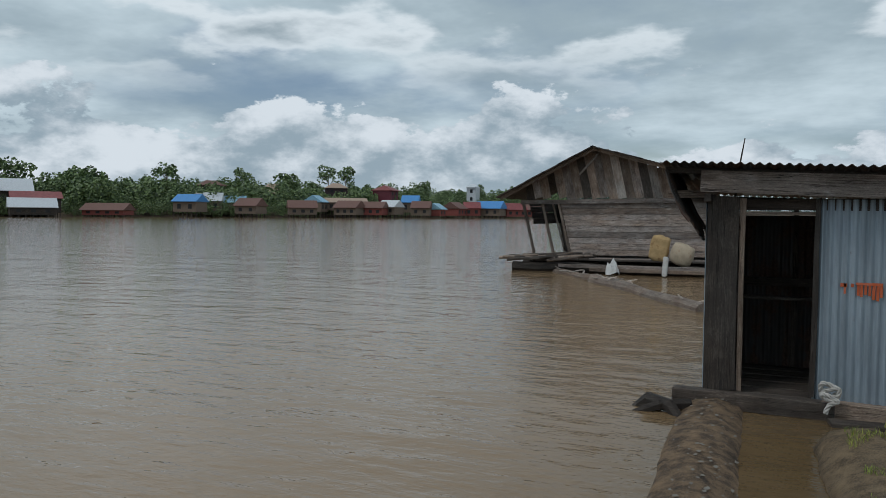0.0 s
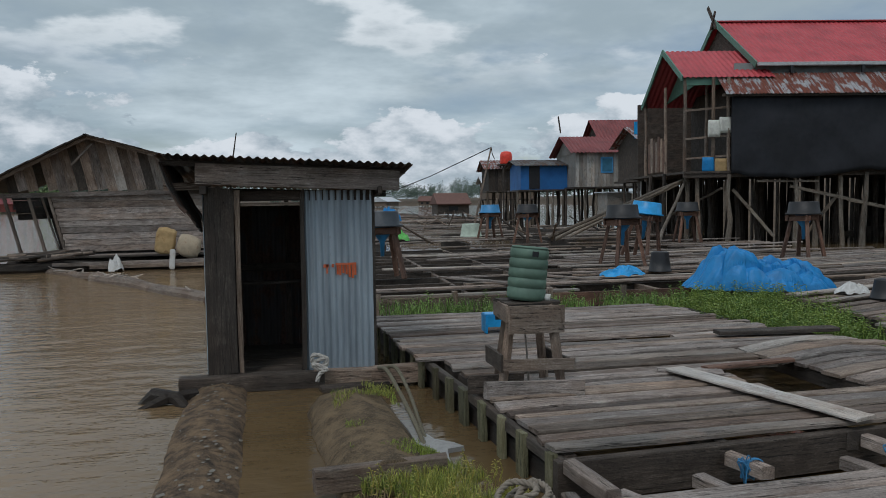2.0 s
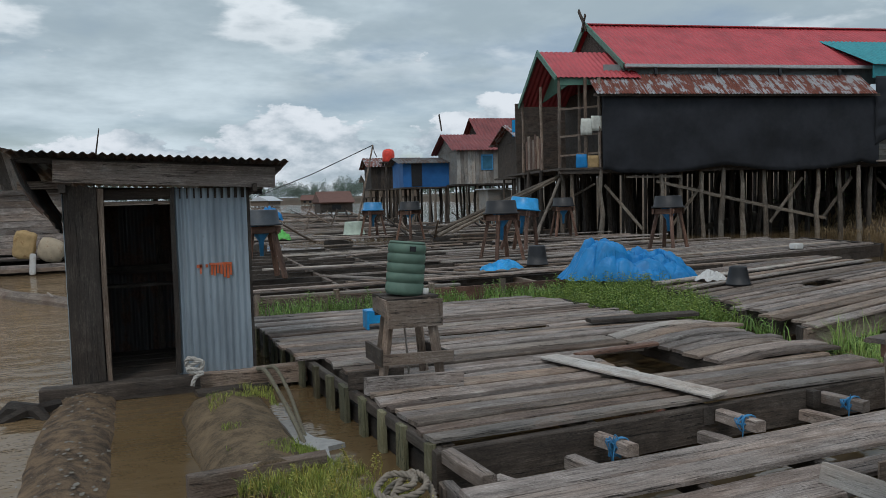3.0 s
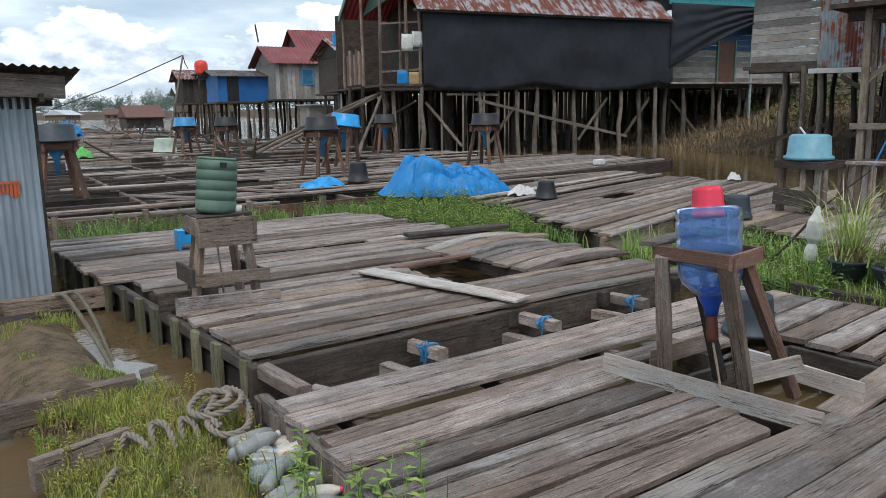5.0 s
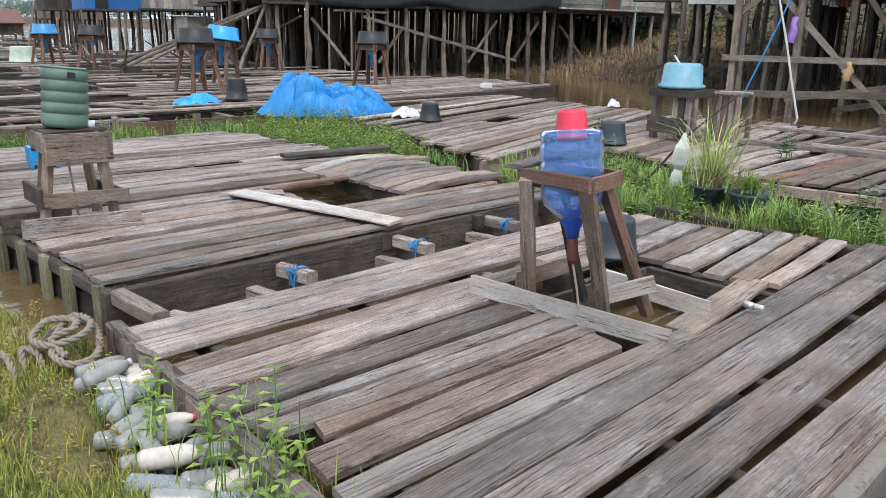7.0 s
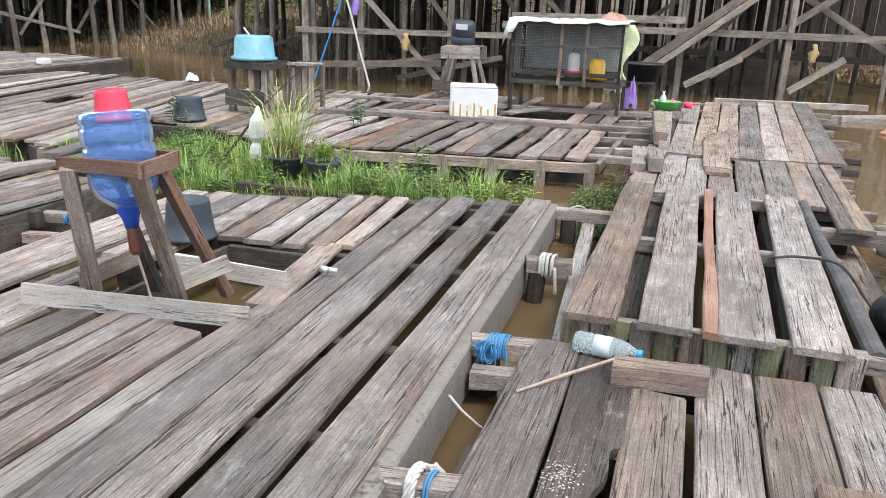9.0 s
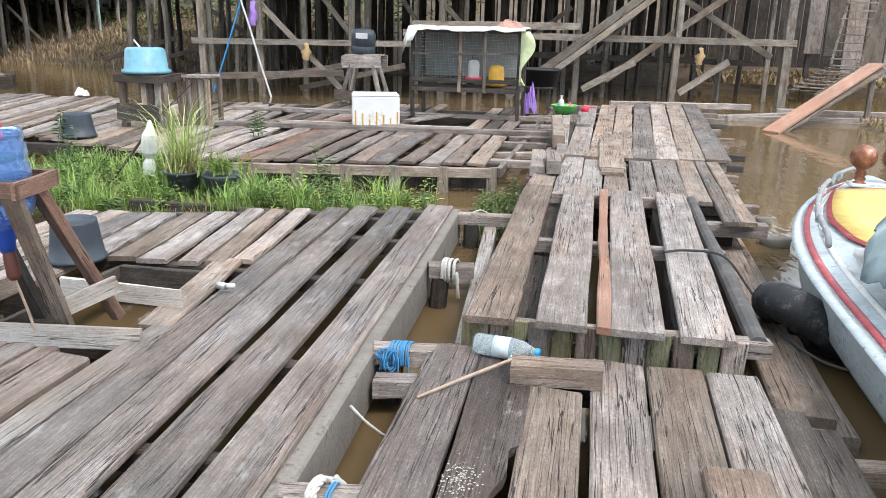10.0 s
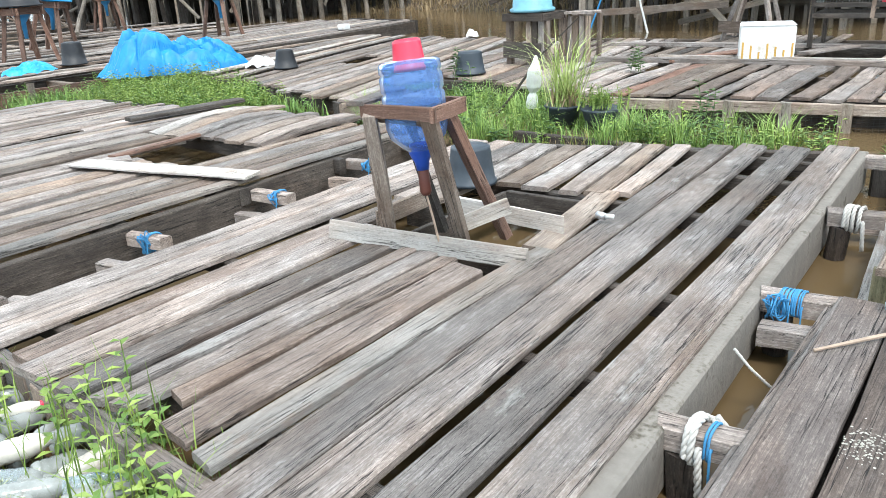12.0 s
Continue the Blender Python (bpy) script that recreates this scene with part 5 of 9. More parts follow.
rope_coil("mooring_rope", [(0.20, 3.16, -0.225), (0.25, 3.26, -0.155), (0.32, 3.38, -0.135), (0.36, 3.50, -0.175), (0.34, 3.58, -0.215), (0.40, 3.68, -0.165), (0.45, 3.74, -0.115), (0.50, 3.62, -0.125), (0.53, 3.52, -0.185), (0.55, 3.60, -0.205),
                           (0.57, 3.76, -0.105), (0.63, 3.70, -0.105), (0.64, 3.54, -0.195), (0.68, 3.58, -0.195), (0.71, 3.76, -0.115), (0.76, 3.70, -0.125), (0.76, 3.56, -0.205)], 0.017, GRIMY, "dirty white rope snaking through the island's weeds")
rope_coil("mooring_rope", [(0.55, 7.22, -0.12), (0.58, 6.8, -0.06), (0.62, 6.2, -0.14), (0.645, 5.6, -0.22), (0.66, 5.2, -0.31)], 0.019, MOSS_ROPE, "old mossy rope slanting from the outhouse sill into the water")
rope_coil("mooring_rope", [(0.62, 7.2, -0.12), (0.67, 6.85, -0.05), (0.70, 6.3, -0.14), (0.69, 5.7, -0.24), (0.69, 5.3, -0.32)], 0.017, MOSS_ROPE, "old mossy rope slanting from the outhouse sill into the water")
for p0, p1, wd, th, lab in [((-0.14, 4.50, -0.10), (0.66, 4.56, -0.09), 0.09, 0.14, "rotting dark beam across the floating logs"), ((0.03, 3.66, -0.1), (0.47, 3.80, -0.1), 0.05, 0.15, "grey square beam lying in the grass"),
                            ((0.5, 7.28, -0.12), (1.0, 7.2, -0.1), 0.16, 0.16, "grey beam joining outhouse and raft")]:
    t = thing("loose_beam", pose(*p0), lab, "beam")
    bar("beam", p0, p1, wd, th, WOOD_WARM, t)
bm = bmesh.new()
outline = ((-0.08, 0.45), (0.0, 0.42), (0.03, 0.15), (0.10, -0.08), (0.22, -0.18), (0.27, -0.30), (0.14, -0.33), (0.11, -0.55), (0.10, -0.95), (0.13, -1.2), (0.05, -1.22), (0.03, -0.8), (0.0, -0.45), (-0.05, -0.1), (-0.06, 0.2))
low = [bm.verts.new((x, y, -0.03)) for x, y in outline]
high = [bm.verts.new((x + 0.012 * noise.noise((x * 9, y * 9, 0)), y, 0.022 + 0.02 * noise.noise((x * 7, y * 7, 1)))) for x, y in outline]
for k in range(len(outline)):
    q = (k + 1) % len(outline)
    bm.faces.new((low[k], low[q], high[q], high[k]))
bm.faces.new(high)
bmesh.ops.recalc_face_normals(bm, faces=bm.faces)
bmesh.ops.triangulate(bm, faces=bm.faces[:])
solo("foam_strip", bm, FOAM_WET, pose(0.65, 5.5, -0.29), "broken pale foam strip floating in the water", "foam")

# ---- grass beds ----


def bed(name, pts, label, z=-0.2, h=0.12, material=EARTH):
    """A floating bed of soil over an outline, mounded and rough."""
    bm = bmesh.new()
    c = sum((V(*p, 0) for p in pts), V(0, 0, 0)) / len(pts)
    rings = []
    n = len(pts) * 6
    for f, hh in ((1.0, -0.14), (0.93, 0.0), (0.7, h * 0.8), (0.4, h), (0.0, h)):
        ring = []
        for i in range(n if f else 1):
            k, u = divmod(i, 6)
            p = V(*pts[k], 0).lerp(V(*pts[(k + 1) % len(pts)], 0), u / 6)
            q = c + (p - c) * f * (1 + 0.06 * noise.noise((p.x * 3, p.y * 3, f)))
            ring.append(bm.verts.new((q.x - c.x, q.y - c.y, hh + 0.03 * noise.noise((q.x * 5, q.y * 5, 1)))))
        rings.append(ring)
    for a, b in zip(rings, rings[1:]):
        for i in range(n):
            q = [a[i], a[(i + 1) % n], b[(i + 1) % len(b)], b[i % len(b)]]
            bm.faces.new(list(dict.fromkeys(q)))
    bmesh.ops.recalc_face_normals(bm, faces=bm.faces)
    return solo(name, bm, material, pose(c.x, c.y, z), label, "soil", smooth=True)


def inside(p, pts):
    c = False
    for (x0, y0), (x1, y1) in zip(pts, pts[1:] + pts[:1]):
        if (y0 > p[1]) != (y1 > p[1]) and p[0] < (x1 - x0) * (p[1] - y0) / (y1 - y0) + x0:
            c = not c
    return c


def grass(name, pts, n, h0, h1, material, label, z=-0.14, wd=0.005, herbs=0, lf=0.08, seed=1, patch=0.0):
    r, bm = random.Random(seed), bmesh.new()
    xs, ys = [p[0] for p in pts], [p[1] for p in pts]
    k = 0
    while k < n:
        p = (r.uniform(min(xs), max(xs)), r.uniform(min(ys), max(ys)))
        k += 1
        if not inside(p, pts) or noise.noise((p[0] * 2.2, p[1] * 2.2, seed)) < patch - 0.4:
            continue
        hh = r.uniform(h0, h1) * (0.75 + 0.5 * noise.noise((p[0] * 1.3, p[1] * 1.3, 5)))
        blades(bm, p[0], p[1], z(*p) if callable(z) else z, hh, wd * r.uniform(0.7, 1.4), hh * r.uniform(0.1, 0.8), r.uniform(0, 6.28), r)
    for _ in range(herbs):
        p = (r.uniform(min(xs), max(xs)), r.uniform(min(ys), max(ys)))
        if inside(p, pts):
            herb(bm, p[0], p[1], z, r.uniform(h0, h1) * 1.1, r, lf, r.randint(8, 16))
    return solo(name, bm, material, Matrix(), label, "grass", kind="stuff")


ISLE = [(0.05, 3.2), (0.12, 4.4), (0.75, 4.6), (1.0, 4.2), (1.05, 3.6), (0.9, 3.0), (0.72, 2.0), (0.4, 1.6), (0.2, 2.2)]
bed("grass_island", ISLE, "floating island of mossy wet soil and roots", -0.28, 0.1, MOSSY)
MOSS_GREEN = leafy("lime_moss", (0.10, 0.15, 0.02), (0.27, 0.34, 0.05))
YELLOW_GRASS = leafy("yellow_green_grass", (0.07, 0.115, 0.018), (0.36, 0.37, 0.07))
grass("island_grass", ISLE, 30000, 0.04, 0.14, YELLOW_GRASS, "fine yellow-green grass on the floating island", -0.2, 0.0017, 60, 0.035, 2, 0.26)
grass("island_thatch", ISLE, 7000, 0.02, 0.07, STRAW, "matted brown stems under the island's grass", -0.19, 0.002, 0, 0.04, 23, 0.1)
grass("yellow_weeds", ISLE, 2500, 0.05, 0.15, GRASS_DRY, "yellowing weeds and reddish herbs on the island", -0.19, 0.002, 130, 0.035, 3, 0.4)
MOSS = [(0.1, 4.55), (0.15, 5.0), (0.4, 5.3), (0.65, 5.0), (0.72, 4.6)]
bed("grass_island", [(0.02, 4.45), (0.1, 5.2), (0.5, 5.6), (0.8, 5.0), (0.8, 4.5)], "mossy soil caught behind a beam", -0.29, 0.08, MOSSY)
grass("moss_grass", MOSS, 9000, 0.015, 0.05, MOSS_GREEN, "low bright green moss and grass", -0.2, 0.0016, 25, 0.03, 4)
grass("beam_moss", [(0.08, 3.85), (0.08, 4.42), (0.62, 4.44), (0.6, 3.9)], 9000, 0.015, 0.06, MOSS_GREEN, "lime green moss between the two beams", -0.2, 0.0016, 25, 0.03, 24, 0.2)
grass("log_moss", [(0.1, 4.6), (0.1, 6.3), (0.55, 6.3), (0.55, 4.6)], 4500, 0.012, 0.045, MOSS_GREEN, "thin moss on the sunken log", -0.11, 0.0016, 0, 0.04, 17, 0.5)
grass("log_grass", [(0.05, 5.7), (0.05, 6.3), (0.35, 6.5), (0.6, 6.2), (0.5, 6.0), (0.25, 6.2)], 1500, 0.02, 0.07, YELLOW_GRASS, "thin grass on the sunken log", -0.1, 0.0016, 0, 0.05, 6)

STRIP = [(5.25, 4.5), (5.35, 3.6), (5.5, 2.5), (5.85, 1.6), (6.05, 1.0), (6.6, 1.2), (6.55, 2.3), (6.75, 3.2), (7.1, 4.0), (7.0, 5.3), (6.3, 5.4), (5.7, 5.5), (5.4, 5.2)]
GRASS_BED = leafy("sunlit_grass", (0.055, 0.125, 0.02), (0.21, 0.34, 0.075))
grass("bed_thatch", STRIP, 9000, 0.03, 0.16, STRAW, "brown matted roots and dead stems in the bed", -0.14, 0.003, 0, 0.05, 19, 0.1)
bed("grass_bed", STRIP, "floating bed of roots and soil between the rafts", -0.26, 0.14)
grass("bed_grass", STRIP, 9000, 0.08, 0.34, GRASS_BED, "bright green grass between the rafts", -0.15, 0.0032, 15, 0.06, 7, 0.25)
grass("bed_herbs", STRIP, 500, 0.1, 0.3, LEAF_LIGHT, "broad-leaved weeds among the grass", -0.15, 0.004, 55, 0.10, 8, 0.35)
grass("bed_creepers", STRIP, 100, 0.08, 0.2, LEAF, "dark broad-leaved creepers among the grass", -0.15, 0.004, 90, 0.13, 28, 0.35)
grass("bed_straw", STRIP, 3000, 0.05, 0.24, GRASS_DRY, "dry yellow stalks among the grass", -0.15, 0.0025, 12, 0.04, 9, 0.3)
bm, rtuft = bmesh.new(), random.Random(61)
made = 0
while made < 75:
    tx, ty = rtuft.uniform(5.25, 7.1), rtuft.uniform(1.0, 5.5)
    if not inside((tx, ty), STRIP):
        continue
    made += 1
    th = rtuft.uniform(0.2, 0.45)
    for _ in range(42):
        blades(bm, tx + rtuft.gauss(0, 0.04), ty + rtuft.gauss(0, 0.04), -0.14, th * rtuft.uniform(0.5, 1.1), 0.0035, th * rtuft.uniform(0.15, 0.9), rtuft.uniform(0, 6.28), rtuft)
solo("grass_tufts", bm, leafy("tuft_grass", (0.09, 0.17, 0.03), (0.30, 0.42, 0.10)), Matrix(), "long bright green tufts of grass in the bed", "grass", kind="stuff")
BACK = [(1.0, 9.85), (3.0, 9.95), (4.7, 9.85), (4.9, 8.4), (5.3, 7.2), (5.5, 6.2), (5.75, 6.0), (6.3, 7.6), (7.0, 9.6), (7.4, 10.6), (6.9, 11.3), (5.0, 11.35), (1.0, 11.2)]
bed("grass_bed", BACK, "floating soil behind the plank raft", -0.28, 0.1)
grass("back_grass", BACK, 16000, 0.08, 0.28, GRASS_BED, "green grass growing along the raft's back edge", -0.17, 0.005, 420, 0.08, 10, 0.15)
grass("back_weeds", [(4.8, 9.9), (4.9, 8.4), (5.4, 7.0), (6.0, 7.0), (6.9, 9.6), (7.3, 10.7), (6.0, 11.0)], 4000, 0.15, 0.36, LEAF_LIGHT, "thick light green weeds beside the tarpaulin", -0.17, 0.006, 560, 0.09, 11, 0.0)
grass("walkway_weeds", [(6.1, 0.35), (6.1, 0.8), (7.2, 0.9), (7.6, 0.5), (7.0, 0.35)], 800, 0.1, 0.3, GRASS, "grass beside the walkway", -0.3, 0.006, 40, 0.09, 12)
bed("grass_bed", [(6.0, 0.35), (6.0, 0.8), (7.3, 0.9), (7.7, 0.5), (7.0, 0.3)], "clump of soil beside the walkway", -0.32, 0.05)
for x0, y0, n, h, seed in ((1.12, 2.15, 6, 0.36, 13), (1.05, 1.85, 5, 0.28, 14), (0.97, 2.75, 5, 0.25, 15), (0.95, 1.7, 8, 0.25, 16)):
    r_ = random.Random(seed)
    bm = bmesh.new()
    for _ in range(n):
        herb(bm, r_.gauss(0, 0.09), r_.gauss(0, 0.14), 0, h * r_.uniform(0.5, 1.1), r_, 0.085, 15)
    for _ in range(60):
        blades(bm, r_.gauss(0, 0.12), r_.gauss(0, 0.16), 0, h * r_.uniform(0.4, 1.3), 0.003, r_.uniform(0.02, 0.2), r_.uniform(0, 6.28), r_)
    solo("weed", bm, LEAF_LIGHT, pose(x0 - 0.03, y0, -0.2), "leafy green weed growing up the raft's side", "weed", "weeds by the raft", kind="stuff")
# bank plants
grass("bank_straw", [(24.0, 8), (25.0, 26.0), (33, 27), (34, 18), (30, 8)], 16000, 0.15, 0.5, STRAW, "flattened brown reeds on the mud bank", lambda x, y: ground_z(x, y) - 0.05, 0.02, 0, 0.1, 20)
bm = bmesh.new()
rg = random.Random(31)
for _ in range(5200):
    x, y = rg.uniform(26, 42), rg.uniform(6, 33)
    g = ground_z(x, y)
    if g > (0.6 if noise.noise((x * 0.4, y * 0.4, 0)) > 0 else 1.2):
        hh = rg.uniform(0.15, 0.5)
        for _k in range(3):
            leaf(bm, (x + rg.uniform(-0.2, 0.2), y + rg.uniform(-0.2, 0.2), g + hh * 0.4), (rg.gauss(0, 1), rg.gauss(0, 1), 0.8), hh * 0.7, hh * 0.25, 0.3)
solo("bank_weeds", bm, LEAF, Matrix(), "low green weeds covering the upper mud bank", "weeds", kind="stuff")


# ---- water jugs, stands, tubs ----
def bucket(name, m, r0, r1, h, material, label, group=""):
    """A bucket standing upside down: rim at the bottom, with a wall, lip and floor ring."""
    bm = lathe(bmesh.new(), [(0, h), (r1 * 0.86, h), (r1 * 0.9, h - 0.008), (r1, h - 0.006), (r1 * 1.02, h - 0.02), ((r0 + r1) / 2, h * 0.5), (r0, 0.025), (r0 * 1.06, 0.02), (r0 * 1.07, 0.0),
                             (r0 * 0.96, 0.0), (r1 * 0.92, h - 0.02), (0, h - 0.022)], 28)
    return solo(name, bm, material, m, label, "bucket", group, smooth=True)


def jug_stand():
    t = thing("jug_stand", pose(3.05, 2.35, 0), "four-legged red-brown wooden stand over a water hole", "stand")
    for head, foot, wd, mat_ in (((2.70, 2.425, 0.715), (2.92, 2.56, 0.0), 0.072, WOOD_WARM), ((2.735, 2.075, 0.72), (3.065, 2.15, -0.06), 0.068, WOOD_WARM),
                                 ((2.93, 2.13, 0.73), (3.27, 2.03, 0.0), 0.07, WOOD_RED), ((2.95, 2.42, 0.68), (3.22, 2.43, -0.02), 0.06, WOOD_DARK)):
        bar("leg", foot, head, wd, 0.05, mat_, t)
    bar("rail", (2.69, 2.47, 0.75), (2.69, 2.02, 0.762), 0.028, 0.062, WOOD_RED, t)
    bar("rail", (2.675, 2.03, 0.764), (3.04, 2.125, 0.752), 0.028, 0.07, WOOD_RED, t)
    bar("rail", (3.02, 2.11, 0.75), (3.0, 2.57, 0.75), 0.028, 0.062, WOOD_RED, t)
    bar("rail", (2.66, 2.48, 0.767), (3.03, 2.56, 0.765), 0.10, 0.022, WOOD, t)
    bar("support_bar", (2.74, 2.50, 0.70), (2.74, 2.06, 0.70), 0.03, 0.04, WOOD_WARM, t)
    bar("support_bar", (2.97, 2.55, 0.69), (2.97, 2.13, 0.69), 0.03, 0.04, WOOD_WARM, t)
    bar("foot_board", (2.74, 2.82, 0.10), (2.975, 1.73, 0.07), 0.022, 0.10, WOOD_WHITE, t, roll=-14)
    bar("foot_board", (3.44, 2.5, 0.09), (3.40, 1.78, 0.1), 0.022, 0.10, WOOD_WHITE, t)
    bar("foot_board", (3.0, 2.74, 0.09), (3.5, 2.76, 0.09), 0.025, 0.1, WOOD_WARM, t)
    bar("cross_board", (2.955, 2.175, 0.145), (3.15, 1.965, 0.235), 0.024, 0.085, WOOD_WHITE, t)
    tj = thing("water_jug", pose(2.83, 2.235, 0.485, -8, 3, 0), "upturned blue plastic water jug with a funnel below", "water jug")
    prof = [(0.112, 0.44), (0.118, 0.458), (0.13, 0.448), (0.134, 0.41), (0.125, 0.40), (0.134, 0.385), (0.134, 0.325), (0.125, 0.312), (0.134, 0.30), (0.134, 0.24), (0.124, 0.228), (0.134, 0.215),
            (0.132, 0.15), (0.118, 0.10), (0.07, 0.05), (0.045, 0.03), (0.04, 0.0)]
    prof = [(r * 1.13, z) for r, z in prof]
    jug = part("jug", lathe(bmesh.new(), prof, 32), JUG_BLUE, tj, "translucent blue ribbed jug", smooth=True)
    part("funnel", lathe(bmesh.new(), [(0.062, 0.05), (0.056, 0.02), (0.036, -0.02), (0.03, -0.06), (0.024, -0.06)], 20), plain("deep_blue_plastic", (0.01, 0.06, 0.36), 0.35), jug, "dark blue funnel neck", smooth=True)
    part("bottle_neck", lathe(bmesh.new(), [(0.024, -0.05), (0.027, -0.09), (0.029, -0.165), (0.018, -0.185), (0.0, -0.185)], 14), plain("brown_tape", (0.10, 0.03, 0.02), 0.5), tj, "brown taped bottle", smooth=True)
    part("cord", tube(bmesh.new(), [(0, 0, -0.18), (0.03, 0.0, -0.32), (0.07, 0.01, -0.50)], 0.006, 5), PEELED, tj, "pale stick below the bottle")
    bucket("bucket", pose(2.845, 2.285, 0.885, -8, 3), 0.080, 0.066, 0.15, RED_PLASTIC, "red plastic bucket upturned over the blue jug")
    bucket("bucket", pose(3.93, 2.77, 0.02), 0.155, 0.125, 0.245, GREY_PLASTIC, "dark grey bucket upturned on the deck")


jug_stand()


def tap(x, y, z):
    t = thing("pipe_stub", pose(x, y, z), "short white and chrome pipe stub on the deck", "pipe")
    bm = lathe(bmesh.new(), [(0, 0), (0.02, 0), (0.02, 0.05), (0.0, 0.05)], 12)
    part("cap", bm, CHROME, t, "", pose(0, 0.03, 0.02, 90, 0, -12), smooth=True)
    part("tube", lathe(bmesh.new(), [(0, 0), (0.014, 0), (0.014, 0.045), (0, 0.045)], 10), WHITE, t, "", pose(0, -0.02, 0.02, 90, 0, 10), smooth=True)


tap(3.67, 1.70, 0.02)


def drum_stand():
    t = thing("drum_stand", pose(1.52, 5.75, 0), "rough grey wooden stand with a box top", "stand")
    for (x0, y0), (x1, y1) in [((1.27, 5.55), (1.38, 5.62)), ((1.34, 5.95), (1.42, 5.9)), ((1.78, 5.52), (1.72, 5.6)), ((1.78, 5.98), (1.70, 5.9))]:
        bar("leg", (x0, y0, 0), (x1, y1, 0.66), 0.065, 0.05, WOOD_WARM, t)
    bar("top_board", (1.34, 5.53, 0.655), (1.78, 5.55, 0.645), 0.028, 0.21, WOOD_WARM, t)
    bar("top_board", (1.36, 5.95, 0.65), (1.76, 5.95, 0.65), 0.028, 0.16, WOOD_DARK, t)
    bar("top_board", (1.335, 5.53, 0.66), (1.36, 5.97, 0.66), 0.028, 0.13, WOOD_WARM, t)
    bar("top_board", (1.77, 5.53, 0.64), (1.76, 5.97, 0.64), 0.028, 0.13, WOOD_WARM, t)
    bar("shelf_board", (1.34, 5.66, 0.672), (1.77, 5.67, 0.672), 0.16, 0.025, WOOD_DARK, t)
    bar("shelf_board", (1.34, 5.84, 0.672), (1.77, 5.85, 0.672), 0.16, 0.025, WOOD_DARK, t)
    bar("brace", (1.29, 5.5, 0.26), (1.85, 5.49, 0.25), 0.025, 0.085, WOOD_WARM, t)
    bar("brace", (1.28, 5.5, 0.30), (1.30, 6.0, 0.28), 0.025, 0.13, WOOD_DARK, t)
    bar("brace", (1.82, 5.5, 0.24), (1.80, 6.0, 0.24), 0.025, 0.08, WOOD_DARK, t)
    bar("foot_board", (1.14, 5.46, 0.115), (1.88, 5.38, 0.105), 0.03, 0.13, WOOD, t)
    bar("foot_board", (1.05, 5.62, 0.13), (1.5, 5.66, 0.12), 0.03, 0.14, WOOD_DARK, t)
    bar("cord_stick", (1.58, 5.75, -0.02), (1.54, 5.75, 0.5), 0.015, 0.015, WOOD_PALE, t)
    d = thing("drum", pose(1.54, 5.73, 0.675, -1, 6, 0), "faded green ribbed plastic drum lying upturned on its stand", "drum")
    prof = [(0.0, 0.0), (0.135, 0.0), (0.148, 0.02)]
    for k in range(5):
        z = 0.03 + k * 0.075
        prof += [(0.150, z), (0.150, z + 0.055), (0.143, z + 0.062), (0.143, z + 0.07)]
    prof += [(0.146, 0.40), (0.135, 0.415), (0.12, 0.405), (0.0, 0.40)]
    drum_body = part("body", lathe(bmesh.new(), prof, 30), GREEN_DRUM, d, smooth=True)
    # no hollow is cut; a black block paints the recess's shade
    part("handle", boxes((0.0, -0.145, 0.36), (0.05, 0.02, 0.05), 0.006), BLACK_PLASTIC, drum_body, "dark block for the handle recess's shade")
    part("spout", lathe(bmesh.new(), [(0, 0), (0.03, 0), (0.032, 0.05), (0, 0.05)], 12), WHITE, drum_body, "white screw cap", pose(0.13, -0.05, 0.03, 0, 90, -20), smooth=True)


drum_stand()
st = thing("stool", pose(1.95, 8.15, 0), "small bright blue plastic stool on the raft", "stool")
part("seat", boxes((0, 0, 0.2), (0.26, 0.2, 0.025), 0.008), BRIGHT_BLUE, st)
for sx in (-1, 1):
    part("leg", boxes((sx * 0.115, 0, 0.1), (0.025, 0.2, 0.2), 0.006), BRIGHT_BLUE, st)
part("apron", boxes((0, -0.09, 0.13), (0.22, 0.02, 0.12), 0.005), BRIGHT_BLUE, st)


